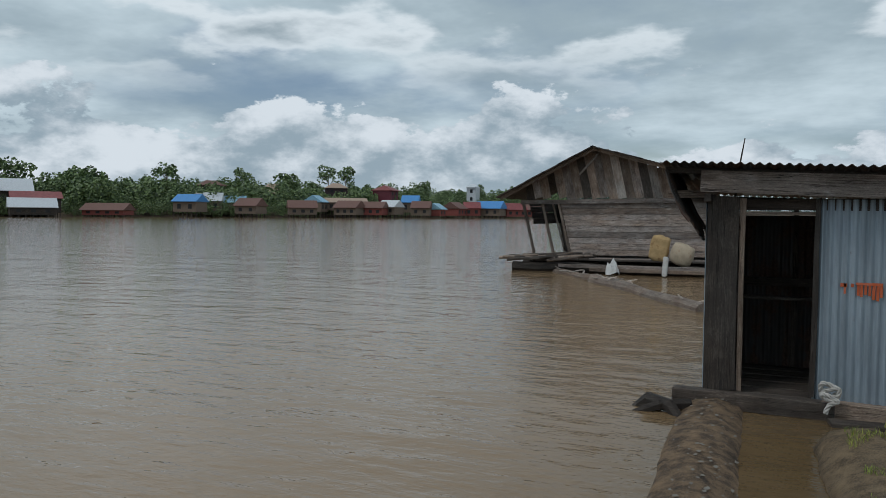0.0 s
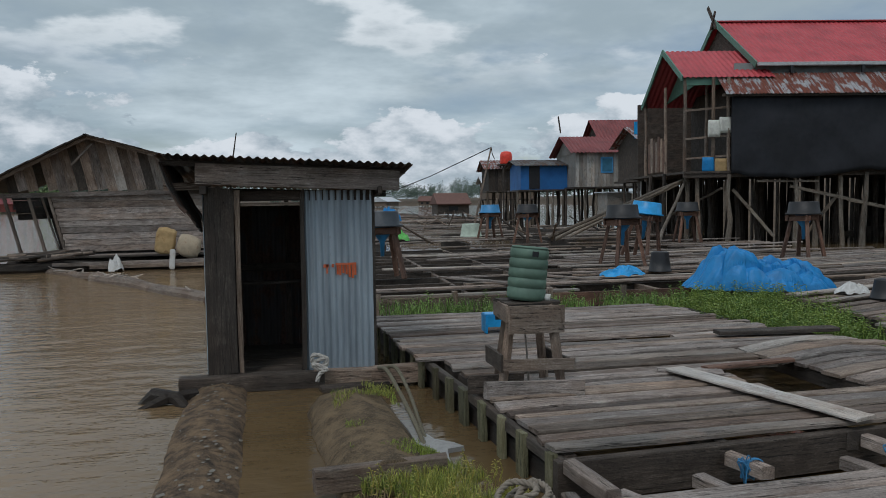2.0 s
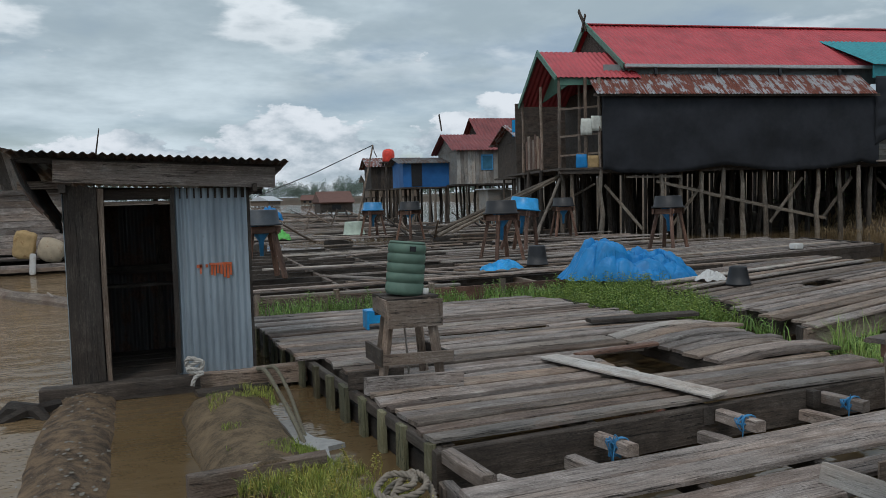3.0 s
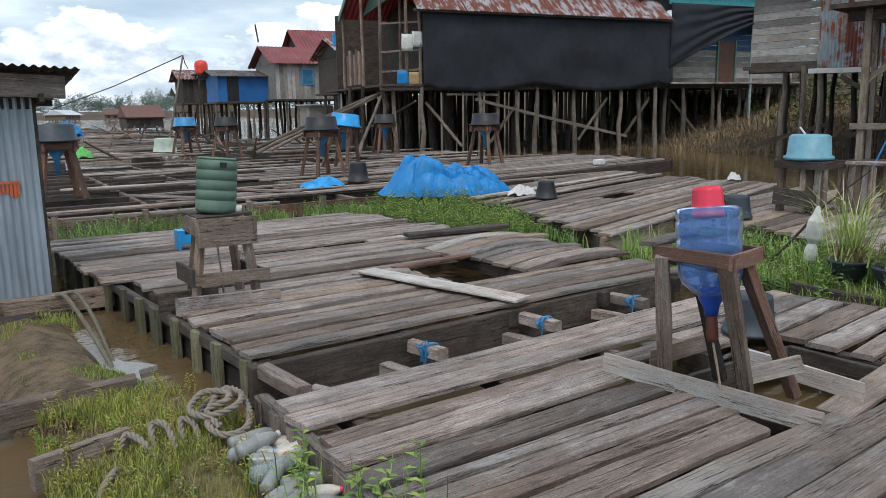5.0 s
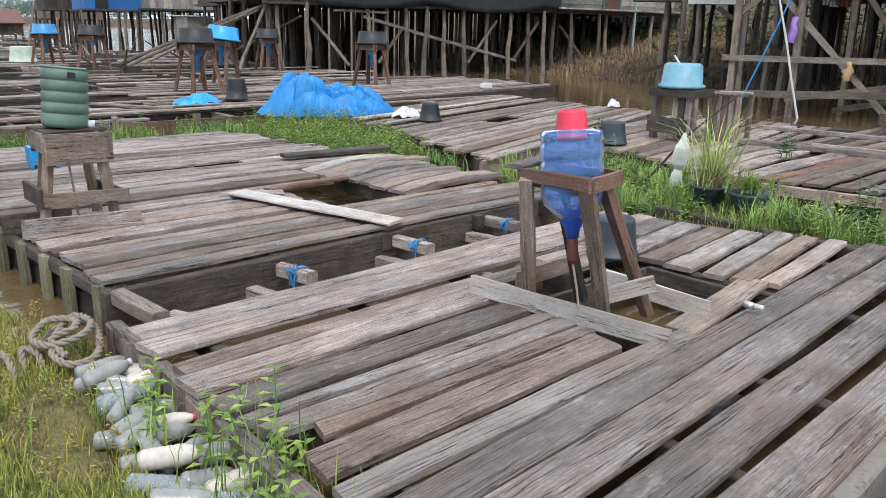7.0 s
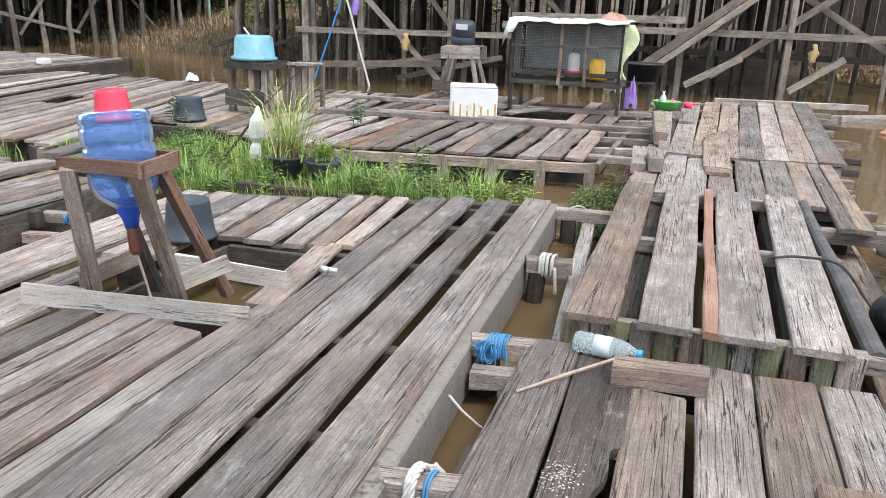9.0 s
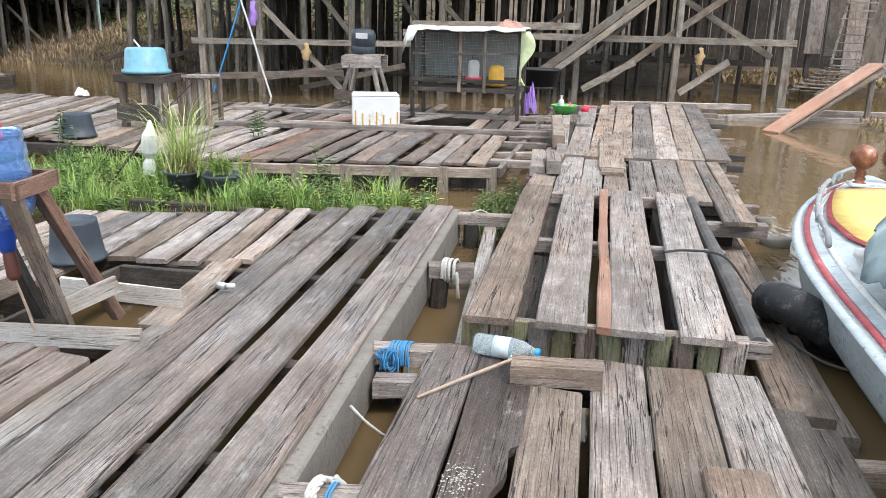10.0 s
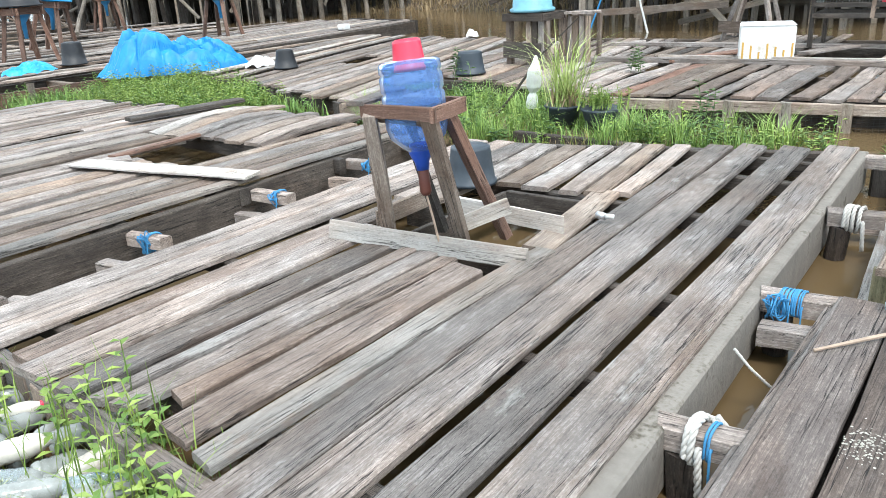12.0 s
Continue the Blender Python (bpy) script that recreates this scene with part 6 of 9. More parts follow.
def tub_stand(name, m, label, tub_mat, big=1.0, funnel=BLUE_PLASTIC):
    """A splayed four-legged stand with an upturned tub on it and a bottle hanging below."""
    t = thing(name, m, label, "stand", "tub stands on the rafts")
    for sx in (-1, 1):
        for sy in (-1, 1):
            bar("leg", (sx * 0.34 * big, sy * 0.3 * big, -0.02), (sx * 0.2 * big, sy * 0.18 * big, 0.82 * big), 0.09, 0.07, WOOD_RED, t, w=False)
    for sx in (-1, 1):
        bar("rail", (sx * 0.22 * big, -0.26 * big, 0.84 * big), (sx * 0.22 * big, 0.26 * big, 0.84 * big), 0.04, 0.13, WOOD_RED, t, w=False)
        bar("rail", (-0.28 * big, sx * 0.2 * big, 0.85 * big), (0.28 * big, sx * 0.2 * big, 0.85 * big), 0.04, 0.13, WOOD_RED, t, w=False)
    part("funnel", lathe(bmesh.new(), [(0.16 * big, 0.86 * big), (0.15 * big, 0.74 * big), (0.05, 0.6 * big), (0.035, 0.35 * big), (0.0, 0.35 * big)], 16), funnel, t, "upturned bottle and funnel", smooth=True)
    r, z, h = 0.33 * big, 0.86 * big, 0.26 * big
    part("tub", lathe(bmesh.new(), [(0, z + h), (r * 0.82, z + h), (r * 0.86, z + h - 0.02), (r * 0.95, z + 0.04), (r * 1.08, z + 0.03), (r * 1.08, z), (r * 0.9, z), (0.0, z + h - 0.03)], 26), tub_mat, t, "upturned plastic tub", smooth=True)
    return t


s0 = tub_stand("tub_stand", pose(6.85, 15.5, 0.05, 0, 0, 10), "red-brown stand with an upturned black tub", BLACK_PLASTIC, 1.15)
for x, y, rz in ((11.6, 15.9, 25), (12.6, 23.0, -12), (7.8, 25.2, 30)):
    copy_thing(s0, pose(x, y, 0.05, 0, 0, rz))
tub_stand("tub_stand", pose(1.45, 14.3, 0.06, 0, 0, 5), "red-brown stand with an upturned blue-black tub", GREY_PLASTIC, 1.1)
tub_stand("tub_stand", pose(6.95, 27.0, 0.05, 0, 0, 15), "stand with an upturned grey-blue tub", BLUE_PLASTIC, 1.15)
tub_stand("tub_stand", pose(8.3, 17.6, 0.05, 6, 4, 40), "stand with a tilted bright blue tub", BRIGHT_BLUE, 1.2)


def basin_stand():
    t = thing("basin_stand", pose(9.45, 5.75, 0), "dark boarded stand with a blue jug inside", "stand")
    for x, y in ((9.25, 6.05), (9.3, 5.5), (9.72, 6.0), (9.75, 5.5)):
        bar("leg", (x, y, 0), (x, y, 0.68), 0.09, 0.08, WOOD_WARM, t)
    for yy in (6.08, 5.47):
        bar("rail", (9.18, yy, 0.69), (9.8, yy, 0.69), 0.04, 0.1, WOOD_DARK, t)
    for xx in (9.2, 9.78):
        bar("rail", (xx, 6.1, 0.69), (xx, 5.45, 0.69), 0.04, 0.1, WOOD_DARK, t)
    bar("side_board", (9.2, 6.1, 0.32), (9.22, 5.5, 0.3), 0.03, 0.22, WOOD_DARK, t)
    for k in range(3):
        bar("slat", (9.24, 5.72 - 0.1 * k, 0.02), (9.24, 5.72 - 0.1 * k, 0.62), 0.08, 0.03, (WOOD_WARM, WOOD_DARK, WOOD)[k], t)
    b = thing("stool", pose(9.9, 5.25, 0), "rough narrow wooden stool beside the basin stand", "stool")
    for k in range(4):
        bar("slat", (9.72, 5.38 - 0.11 * k, 0.0), (9.74, 5.37 - 0.1 * k, 0.62), 0.085, 0.03, (WOOD, WOOD_WARM)[k % 2], b)
    for k in range(3):
        bar("top_board", (9.68, 5.36 - 0.12 * k, 0.68), (10.1, 5.36 - 0.12 * k, 0.67), 0.11, 0.035, WOOD, b)
    for x, y in ((10.05, 5.38), (10.05, 5.08)):
        bar("leg", (x, y, 0), (x, y, 0.64), 0.06, 0.06, WOOD_WARM, b)
    bm = lathe(bmesh.new(), [(0, 0.33), (0.22, 0.33), (0.255, 0.30), (0.275, 0.06), (0.31, 0.045), (0.315, 0.02), (0.30, 0.0), (0.27, 0.01), (0.24, 0.29), (0, 0.30)], 36)
    solo("basin", bm, TURQUOISE, pose(9.45, 5.78, 0.70), "large turquoise plastic basin upturned on a stand", "basin", smooth=True)
    solo("stick", tube(bmesh.new(), [(0, 0, 0), (0.03, 0.1, 0.09)], 0.012, 6), WHITE, pose(9.45, 5.85, 1.03), "short white stick on the basin", "stick")


basin_stand()
bucket("bucket", pose(8.2, 5.95, 0.02), 0.19, 0.15, 0.28, GREY_PLASTIC, "dark grey bucket upturned beside the weeds")
bucket("bucket", pose(7.68, 9.0, 0.04), 0.17, 0.12, 0.27, BLACK_PLASTIC, "black bucket upturned on the raft", "")
bucket("bucket", pose(6.75, 13.6, 0.05), 0.21, 0.16, 0.38, BLACK_PLASTIC, "tall black bucket upturned on the planks")
bucket("bucket", pose(6.7, 29.0, 0.1), 0.42, 0.34, 0.5, plain("pale_green_plastic", (0.42, 0.5, 0.42), 0.6), "pale green tub upturned on a far raft")


def heap(name, m, sx, sy, h, material, label, cat, seed, n=54):
    """A crumpled sheet thrown over things: folds, ridges and a ragged edge."""
    bm, grid = bmesh.new(), []
    for i in range(n + 1):
        grid.append([])
        for j in range(n + 1):
            u, v = i / n * 2 - 1, j / n * 2 - 1
            a = math.atan2(v, u)
            edge = 1 + 0.12 * noise.noise((math.cos(a) * 2, math.sin(a) * 2, seed))
            rr = max(abs(u), abs(v))
            s = rr / max(1e-6, math.hypot(u, v)) if rr else 1
            x, y = u * s * edge, v * s * edge
            d = math.hypot(x, y)
            base = max(0, 1 - d * d) ** 0.55
            lump = 0.72 + 0.5 * noise.noise((x * 1.6 + seed, y * 1.6, 0))
            rdg = abs(noise.noise((x * 3.2 + y, y * 3.2, seed))) * 0.6 + abs(noise.noise((x * 6 - y * 3, y * 7, seed + 3))) * 0.4 + abs(noise.noise((x * 13, y * 11 + x * 4, seed + 7))) * 0.16
            z = base * (lump + 0.34 - rdg) + 0.03 * abs(noise.noise((x * 9, y * 9, 2)))
            grid[-1].append(bm.verts.new((x * sx, y * sy, max(0.0, z) * h)))
    for i in range(n):
        for j in range(n):
            bm.faces.new((grid[i][j], grid[i + 1][j], grid[i + 1][j + 1], grid[i][j + 1]))
    bmesh.ops.recalc_face_normals(bm, faces=bm.faces)
    return solo(name, bm, material, m, label, cat, smooth=False)


def tarpaulin(m, sx, sy, h):
    """A stiff sheet over a pile: a peak, a long shoulder, sharp creases between flat facets and a crumpled skirt."""
    bm, grid, nx, ny = bmesh.new(), [], 120, 76
    rt = random.Random(8)
    cells = [(rt.uniform(-1.1, 1.1), rt.uniform(-1.1, 1.1), rt.uniform(-0.7, 0.7), rt.uniform(-0.7, 0.7), rt.uniform(-0.10, 0.16)) for _ in range(55)]

    def facet(x, y):
        """Height of the flat facet that holds a point, and its distance to the crease."""
        d = sorted(((x - c[0]) ** 2 + (y - c[1]) ** 2, k) for k, c in enumerate(cells))[:2]
        c = cells[d[0][1]]
        return c[4] + c[2] * (x - c[0]) + c[3] * (y - c[1]), math.sqrt(d[1][0]) - math.sqrt(d[0][0])

    for i in range(nx + 1):
        grid.append([])
        for j in range(ny + 1):
            u, v = i / nx * 2 - 1, j / ny * 2 - 1
            a = math.atan2(v, u)
            edge = 1 + 0.16 * noise.noise((math.cos(a) * 2.2, math.sin(a) * 2.2, 7.0)) + 0.07 * noise.noise((math.cos(a) * 9, math.sin(a) * 9, 2.0))
            s = max(abs(u), abs(v)) / max(1e-6, math.hypot(u, v))
            x, y = u * s * edge, v * s * edge
            d = min(1.0, math.hypot(x, y) / edge)
            keys = ((-1.1, 0.0), (-0.92, 0.25), (-0.62, 0.9), (-0.42, 0.98), (-0.12, 0.84), (0.06, 0.62), (0.22, 0.66), (0.5, 0.6), (0.78, 0.42), (1.1, 0.0))
            body = 0.0
            for (xa, za), (xb, zb) in zip(keys, keys[1:]):
                if xa <= x <= xb:
                    body = za + (zb - za) * (x - xa) / (xb - xa)
            body *= (1 - d ** 5) ** 0.7 * (1 - 0.42 * abs(y + 0.1) ** 1.3)
            f, gap = facet(x + 0.08 * noise.noise((x * 4, y * 4, 1)), y)
            fold = f * 0.95 - 0.20 * math.exp(-gap * 9) - 0.20 * abs(noise.noise((x * 3.4 + y * 2, y * 2.6, 3.0))) + 0.04 * noise.noise((x * 14, y * 12, 5))
            z = body + fold * (0.3 + 0.7 * body) * (1 - 0.6 * d ** 6) + 0.08 * abs(noise.noise((x * 7, y * 7, 1.0))) * (1 - body)
            grid[-1].append(bm.verts.new((x * sx, y * sy, max(0.004, z) * h)))
    for i in range(nx):
        for j in range(ny):
            bm.faces.new((grid[i][j], grid[i + 1][j], grid[i + 1][j + 1], grid[i][j + 1]))
    bmesh.ops.recalc_face_normals(bm, faces=bm.faces)
    return solo("tarpaulin", bm, BLUE_TARP, m, "crumpled bright blue tarpaulin heaped on the raft", "tarpaulin", smooth=False)


tarpaulin(pose(7.0, 10.85, 0.02, 0, 0, -22), 1.12, 0.62, 0.78)
heap("plastic_bag", pose(7.72, 9.65, 0.04), 0.27, 0.17, 0.15, WHITE, "white plastic bag lying on the raft", "bag", 4.0, 20)
heap("plastic_bag", pose(5.7, 13.0, 0.06), 0.45, 0.25, 0.16, BRIGHT_BLUE, "blue plastic sheet scrap on the planks", "bag", 5.0, 20)
heap("plastic_bag", pose(12.3, 8.95, 0.05), 0.14, 0.12, 0.13, WHITE, "small white bag at the raft's end", "bag", 6.0, 14)
solo("foam_block", boxes((0, 0, 0.07), (0.24, 0.22, 0.13), 0.02), FOAM, pose(13.4, 13.6, 0.04), "white foam block on the far raft", "foam")


def wrapped_bottle(m):
    t = thing("hanging_bottle", m, "white wrapped bottle on a thin stick in the weeds", "bottle")
    part("bottle", lathe(bmesh.new(), [(0, 0.5), (0.015, 0.49), (0.035, 0.42), (0.066, 0.36), (0.072, 0.28), (0.066, 0.2), (0.045, 0.165), (0.03, 0.15), (0.05, 0.11), (0.058, 0.05), (0.05, 0.0), (0, 0)], 12), CLOTH, t, smooth=False)
    part("stick", tube(bmesh.new(), [(0.0, 0, 0.0), (0.02, 0, -0.35)], 0.012, 5), WOOD_DARK, t)
    part("branch", tube(bmesh.new(), [(0, 0.5, -0.25), (0.05, 0.25, 0.1), (0.1, 0.0, 0.5), (0.3, -0.25, 0.85)], [0.016, 0.014, 0.011, 0.005], 5), WOOD_DARK, t)


wrapped_bottle(pose(6.35, 3.84, 0.02, 4, 3))


def potted(m, label, grassy):
    t = thing("potted_plant", m, label, "plant", "pots in the grass bed")
    part("pot", lathe(bmesh.new(), [(0, 0), (0.13, 0), (0.165, 0.14), (0.185, 0.16), (0.175, 0.175), (0.15, 0.155), (0, 0.15)], 22), GREY_PLASTIC, t, "dark plastic pot", smooth=True)
    r, bm = random.Random(3 + grassy), bmesh.new()
    if grassy:
        for _ in range(130):
            h = r.uniform(0.3, 0.85)
            blades(bm, r.gauss(0, 0.06), r.gauss(0, 0.06), 0.16, h, 0.005, h * r.uniform(0.2, 1.2), r.uniform(0, 6.28), r)
        part("leaves", bm, leafy("lemongrass", (0.20, 0.28, 0.06), (0.46, 0.52, 0.19)), t, "long arching pale green blades")
        bm = bmesh.new()
        for _ in range(70):
            blades(bm, r.gauss(0, 0.08), r.gauss(0, 0.08), 0.16, r.uniform(0.08, 0.25), 0.012, 0.1, r.uniform(0, 6.28), r)
        part("dead_leaves", bm, STRAW, t, "dry brown leaf bases")
    else:
        for _ in range(60):
            herb(bm, r.gauss(0, 0.1), r.gauss(0, 0.1), 0.17, r.uniform(0.08, 0.2), r, 0.05, 10)
        part("leaves", bm, LEAF_LIGHT, t, "low fine green leaves")


potted(pose(6.2, 3.40, -0.06), "tall lemongrass in a dark plastic pot", True)
potted(pose(6.12, 2.98, -0.05), "low herb in a wide dark pot", False)
for k, (x, y, h) in enumerate(((6.15, 4.45, 0.65), (6.6, 2.25, 0.5), (8.1, 6.05, 0.4), (9.0, 4.0, 0.35))):
    r_ = random.Random(50 + k)
    bm = bmesh.new()
    for _ in range(4):
        herb(bm, r_.gauss(0, 0.07), r_.gauss(0, 0.07), 0, h * r_.uniform(0.6, 1), r_, 0.11, 18)
    solo("weed", bm, LEAF, pose(x, y, -0.15 if x < 7 else 0.0), "tall leafy weed between the rafts", "weed", "tall weeds", kind="stuff")

# ---- cage corner ----


def cage():
    t = thing("poultry_cage", pose(12.2, 1.9, 0.02), "weathered wooden poultry cage with wire sides and a cloth on top", "cage")
    x0, x1, y0, y1, zb, zt = 11.85, 12.6, 1.1, 2.75, 0.42, 1.36
    for x in (x0, x1):
        for y in (y0, y1):
            bar("post", (x, y, 0.02), (x, y, zt), 0.06, 0.05, WOOD_DARK, t)
        for z in (zb + 0.06, zt, 0.62):
            bar("rail", (x, y0, z), (x, y1, z), 0.04, 0.06, WOOD_DARK, t)
    for y in (y0, y1):
        for z in (zb + 0.06, zt):
            bar("rail", (x0, y, z), (x1, y, z), 0.04, 0.06, WOOD_DARK, t)
    for y in (2.0, 1.62):
        bar("door_stile", (x0 - 0.03, y, zb), (x0 - 0.03, y, zt), 0.05, 0.03, WOOD_WARM, t)
    bar("door_rail", (x0 - 0.03, y1, 1.0), (x0 - 0.03, y0, 1.03), 0.03, 0.03, WOOD_DARK, t)
    for k in range(5):
        bar("floor_slat", (x0 + 0.08 + 0.15 * k, y0, zb + 0.07), (x0 + 0.08 + 0.15 * k, y1, zb + 0.07), 0.13, 0.02, WOOD_DARK, t)
    part("back_panel", boxes(((x1 + 0.02), (y0 + y1) / 2, 0.95), (0.015, y1 - y0 - 0.08, 0.72)), plain("dusty_mesh", (0.22, 0.23, 0.225), 0.9, scale=3), t, "dusty fine mesh", Matrix(), True)
    part("side_panel", boxes(((x0 + x1) / 2, y1 + 0.03, 0.95), (x1 - x0 - 0.1, 0.01, 0.72)), plain("dusty_grey_mesh", (0.2, 0.21, 0.2), 0.9, scale=3), t, "dusty fine mesh", Matrix(), True)
    bm = bmesh.new()
    for k in range(42):
        y = y0 + (y1 - y0) * k / 41
        tube(bm, [(x0 + 0.01, y, 0.62), (x0 + 0.01, y, zt - 0.05)], 0.0011, 3, False)
    for k in range(18):
        z = 0.64 + 0.04 * k
        tube(bm, [(x0 + 0.01, y0, z), (x0 + 0.01, y1, z)], 0.0011, 3, False)
    part("wire_mesh", bm, CHROME, t, "thin wire mesh", Matrix(), True)
    bm, grid = bmesh.new(), []
    for i in range(25):
        grid.append([])
        for j in range(13):
            u, v = i / 24, j / 12
            y, x = y1 + 0.14 - u * (y1 - y0 + 0.22), x0 - 0.1 + v * (x1 - x0 + 0.16)
            z = zt + 0.025 + 0.035 * noise.noise((x * 5, y * 5, 0)) - (0.16 if v < 0.05 and u < 0.1 else 0) - (0.05 if v < 0.05 else 0) - (0.2 if u < 0.03 else 0)
            grid[-1].append(bm.verts.new((x, y, z)))
    for i in range(24):
        for j in range(12):
            bm.faces.new((grid[i][j], grid[i + 1][j], grid[i + 1][j + 1], grid[i][j + 1]))
    part("cloth_cover", thick(bm, 0.006), CLOTH, t, "dirty white cloth", Matrix(), True, True)
    heap("folded_net", pose(12.2, 1.3, zt + 0.02), 0.25, 0.22, 0.12, plain("faded_pink_net", (0.42, 0.24, 0.19), 0.9), "crumpled faded pink netting on the cage", "net", 7.0, 22)
    bm, grid = bmesh.new(), []
    for i in range(13):
        grid.append([])
        for j in range(5):
            z = zt - 0.02 - 0.075 * i / 1.15
            y = y0 - 0.06 - 0.05 * j * (0.6 + 0.5 * math.sin(i * 0.5)) + 0.04
            grid[-1].append(bm.verts.new((x0 - 0.05 + 0.03 * math.sin(j * 2 + i * 0.4), y, z)))
    for i in range(12):
        for j in range(4):
            bm.faces.new((grid[i][j], grid[i + 1][j], grid[i + 1][j + 1], grid[i][j + 1]))
    solo("hanging_cloth", thick(bm, 0.006), LIME_CLOTH, Matrix(), "pale green cloth hanging from the cage corner", "cloth", smooth=True)
    for y, m1, m2, lab in ((1.83, RED_PLASTIC, WHITE, "red and white poultry drinker in the cage"), (1.47, YELLOW_PLASTIC, YELLOW_PLASTIC, "yellow poultry feeder in the cage")):
        f = thing("feeder", pose(12.1, y, 0.50 + (0.09 if m1 is RED_PLASTIC else 0.02)), lab, "feeder")
        k = 0.75 if m1 is RED_PLASTIC else 1.0
        part("tray", lathe(bmesh.new(), [(0, 0), (0.16 * k, 0), (0.18 * k, 0.05), (0.17 * k, 0.05), (0.15 * k, 0.02), (0, 0.02)], 22), m1, f, smooth=True)
        part("body", lathe(bmesh.new(), [(0.12 * k, 0.02), (0.12 * k, 0.24), (0.10 * k, 0.29), (0.03, 0.31), (0, 0.31)], 22), m2, f, smooth=True)
        part("hook", tube(bmesh.new(), [(0, 0, 0.3), (0, 0.03, 0.35), (0, 0, 0.38)], 0.006, 5), BLACK_PLASTIC, f)
    return t


cage()
fb = thing("foam_box", pose(10.38, 2.90, 0.02, 0, 0, 20), "white foam box with yellow glue stains on the raft", "box")
bm = bmesh.new()
for c, s in (((0, 0, 0.015), (0.46, 0.64, 0.03)), ((-0.21, 0, 0.22), (0.04, 0.64, 0.42)), ((0.21, 0, 0.22), (0.04, 0.64, 0.42)), ((0, -0.30, 0.22), (0.4, 0.04, 0.42)), ((0, 0.30, 0.22), (0.4, 0.04, 0.42))):
    box(bm, c, s, None, 0.008)
part("body", bm, FOAM, fb)
part("lid", boxes((0, 0, 0.445), (0.462, 0.642, 0.035), 0.016), FOAM, fb)
GLUE = plain("yellow_glue", (0.5, 0.3, 0.06), 0.6)
for k in range(7):
    h = (0.2, 0.12, 0.16, 0.2, 0.1, 0.18, 0.22)[k]
    part("glue_streak", boxes((-0.233, -0.29 + 0.095 * k, 0.03 + h / 2), (0.004, 0.022, h)), GLUE, fb, "yellow-brown glue streak" if k == 0 else "")


def can_stand():
    t = thing("can_stand", pose(13.2, 3.95, 0), "grey wooden trestle carrying a dark plastic can", "stand")
    for sx in (-1, 1):
        for sy in (-1, 1):
            bar("leg", (13.2 + sx * 0.3, 3.95 + sy * 0.42, 0), (13.2 + sx * 0.18, 3.95 + sy * 0.2, 0.82), 0.07, 0.06, WOOD, t)
    bar("top_board", (13.0, 4.3, 0.86), (13.0, 3.6, 0.88), 0.04, 0.2, WOOD, t)
    bar("top_board", (13.4, 4.3, 0.86), (13.4, 3.6, 0.88), 0.04, 0.2, WOOD, t)
    bar("top_board", (13.2, 4.25, 0.885), (13.2, 3.65, 0.895), 0.4, 0.03, WOOD, t)
    bar("brace", (12.9, 4.4, 0.3), (12.9, 3.9, 0.28), 0.03, 0.18, WOOD_DARK, t)
    c = thing("plastic_can", pose(13.2, 3.98, 0.9, 3, -6, 8), "dark blue plastic can with a white label lying tilted", "can")
    part("body", lathe(bmesh.new(), [(0, 0), (0.19, 0), (0.21, 0.03), (0.21, 0.13), (0.2, 0.14), (0.21, 0.15), (0.21, 0.33), (0.17, 0.40), (0, 0.41)], 26), GREY_PLASTIC, c, smooth=True)
    part("label", boxes((-0.205, 0.0, 0.32), (0.02, 0.2, 0.09), 0.003), WHITE, c, "torn white paper label")


can_stand()
tb = thing("tub_table", pose(13.9, 0.95, 0.02), "low dark table under a black tub", "table")
for x, y in ((13.7, 0.78), (13.7, 1.15), (14.2, 0.8), (14.2, 1.15)):
    bar("leg", (x, y, 0.02), (x, y, 0.38), 0.06, 0.05, WOOD_DARK, tb)
for k in range(3):
    bar("top_board", (13.65, 0.8 + 0.17 * k, 0.41), (14.25, 0.8 + 0.17 * k, 0.41), 0.16, 0.03, WOOD_DARK, tb)
solo("tub", lathe(bmesh.new(), [(0, 0.03), (0.26, 0.03), (0.34, 0.3), (0.37, 0.3), (0.37, 0.27), (0.35, 0.27), (0.28, 0.0), (0, 0)], 28), BLACK_PLASTIC, pose(13.95, 0.95, 0.412), "large black plastic tub on a low table", "tub", smooth=True)
heap("plastic_bag", pose(13.0, 1.02, 0.03), 0.14, 0.13, 0.42, PURPLE, "purple and white plastic bag by the cage", "bag", 9.0, 18)
solo("wash_basin", lathe(bmesh.new(), [(0, 0.02), (0.13, 0.02), (0.19, 0.13), (0.215, 0.135), (0.2, 0.12), (0.14, 0.0), (0, 0)], 24), LIME_PLASTIC, pose(12.5, 0.42, 0.1), "small lime green wash basin on the walkway", "basin", smooth=True)
for dx, dy, h, mat_, lab in ((0.0, 0.05, 0.26, WHITE, "white pump bottle in the wash basin"), (0.05, -0.09, 0.15, PINK, "pink shampoo bottle in the wash basin"), (-0.05, 0.1, 0.12, TURQUOISE, "turquoise soap packet in the wash basin")):
    t = thing("toiletry_bottle", pose(12.5 + dx, 0.42 + dy, 0.12), lab, "bottle", "things in the wash basin")
    part("bottle", lathe(bmesh.new(), [(0, 0), (0.045, 0), (0.048, h * 0.6), (0.03, h * 0.75), (0.015, h * 0.8), (0.015, h * 0.95), (0, h * 0.95)], 14), mat_, t, smooth=True)
    part("cap", boxes((0, 0, h * 0.97), (0.03, 0.05, 0.02), 0.004), mat_, t)
sc = thing("red_scoop", pose(12.9, 0.1, 0.09), "small red plastic scoop on the walkway", "scoop")
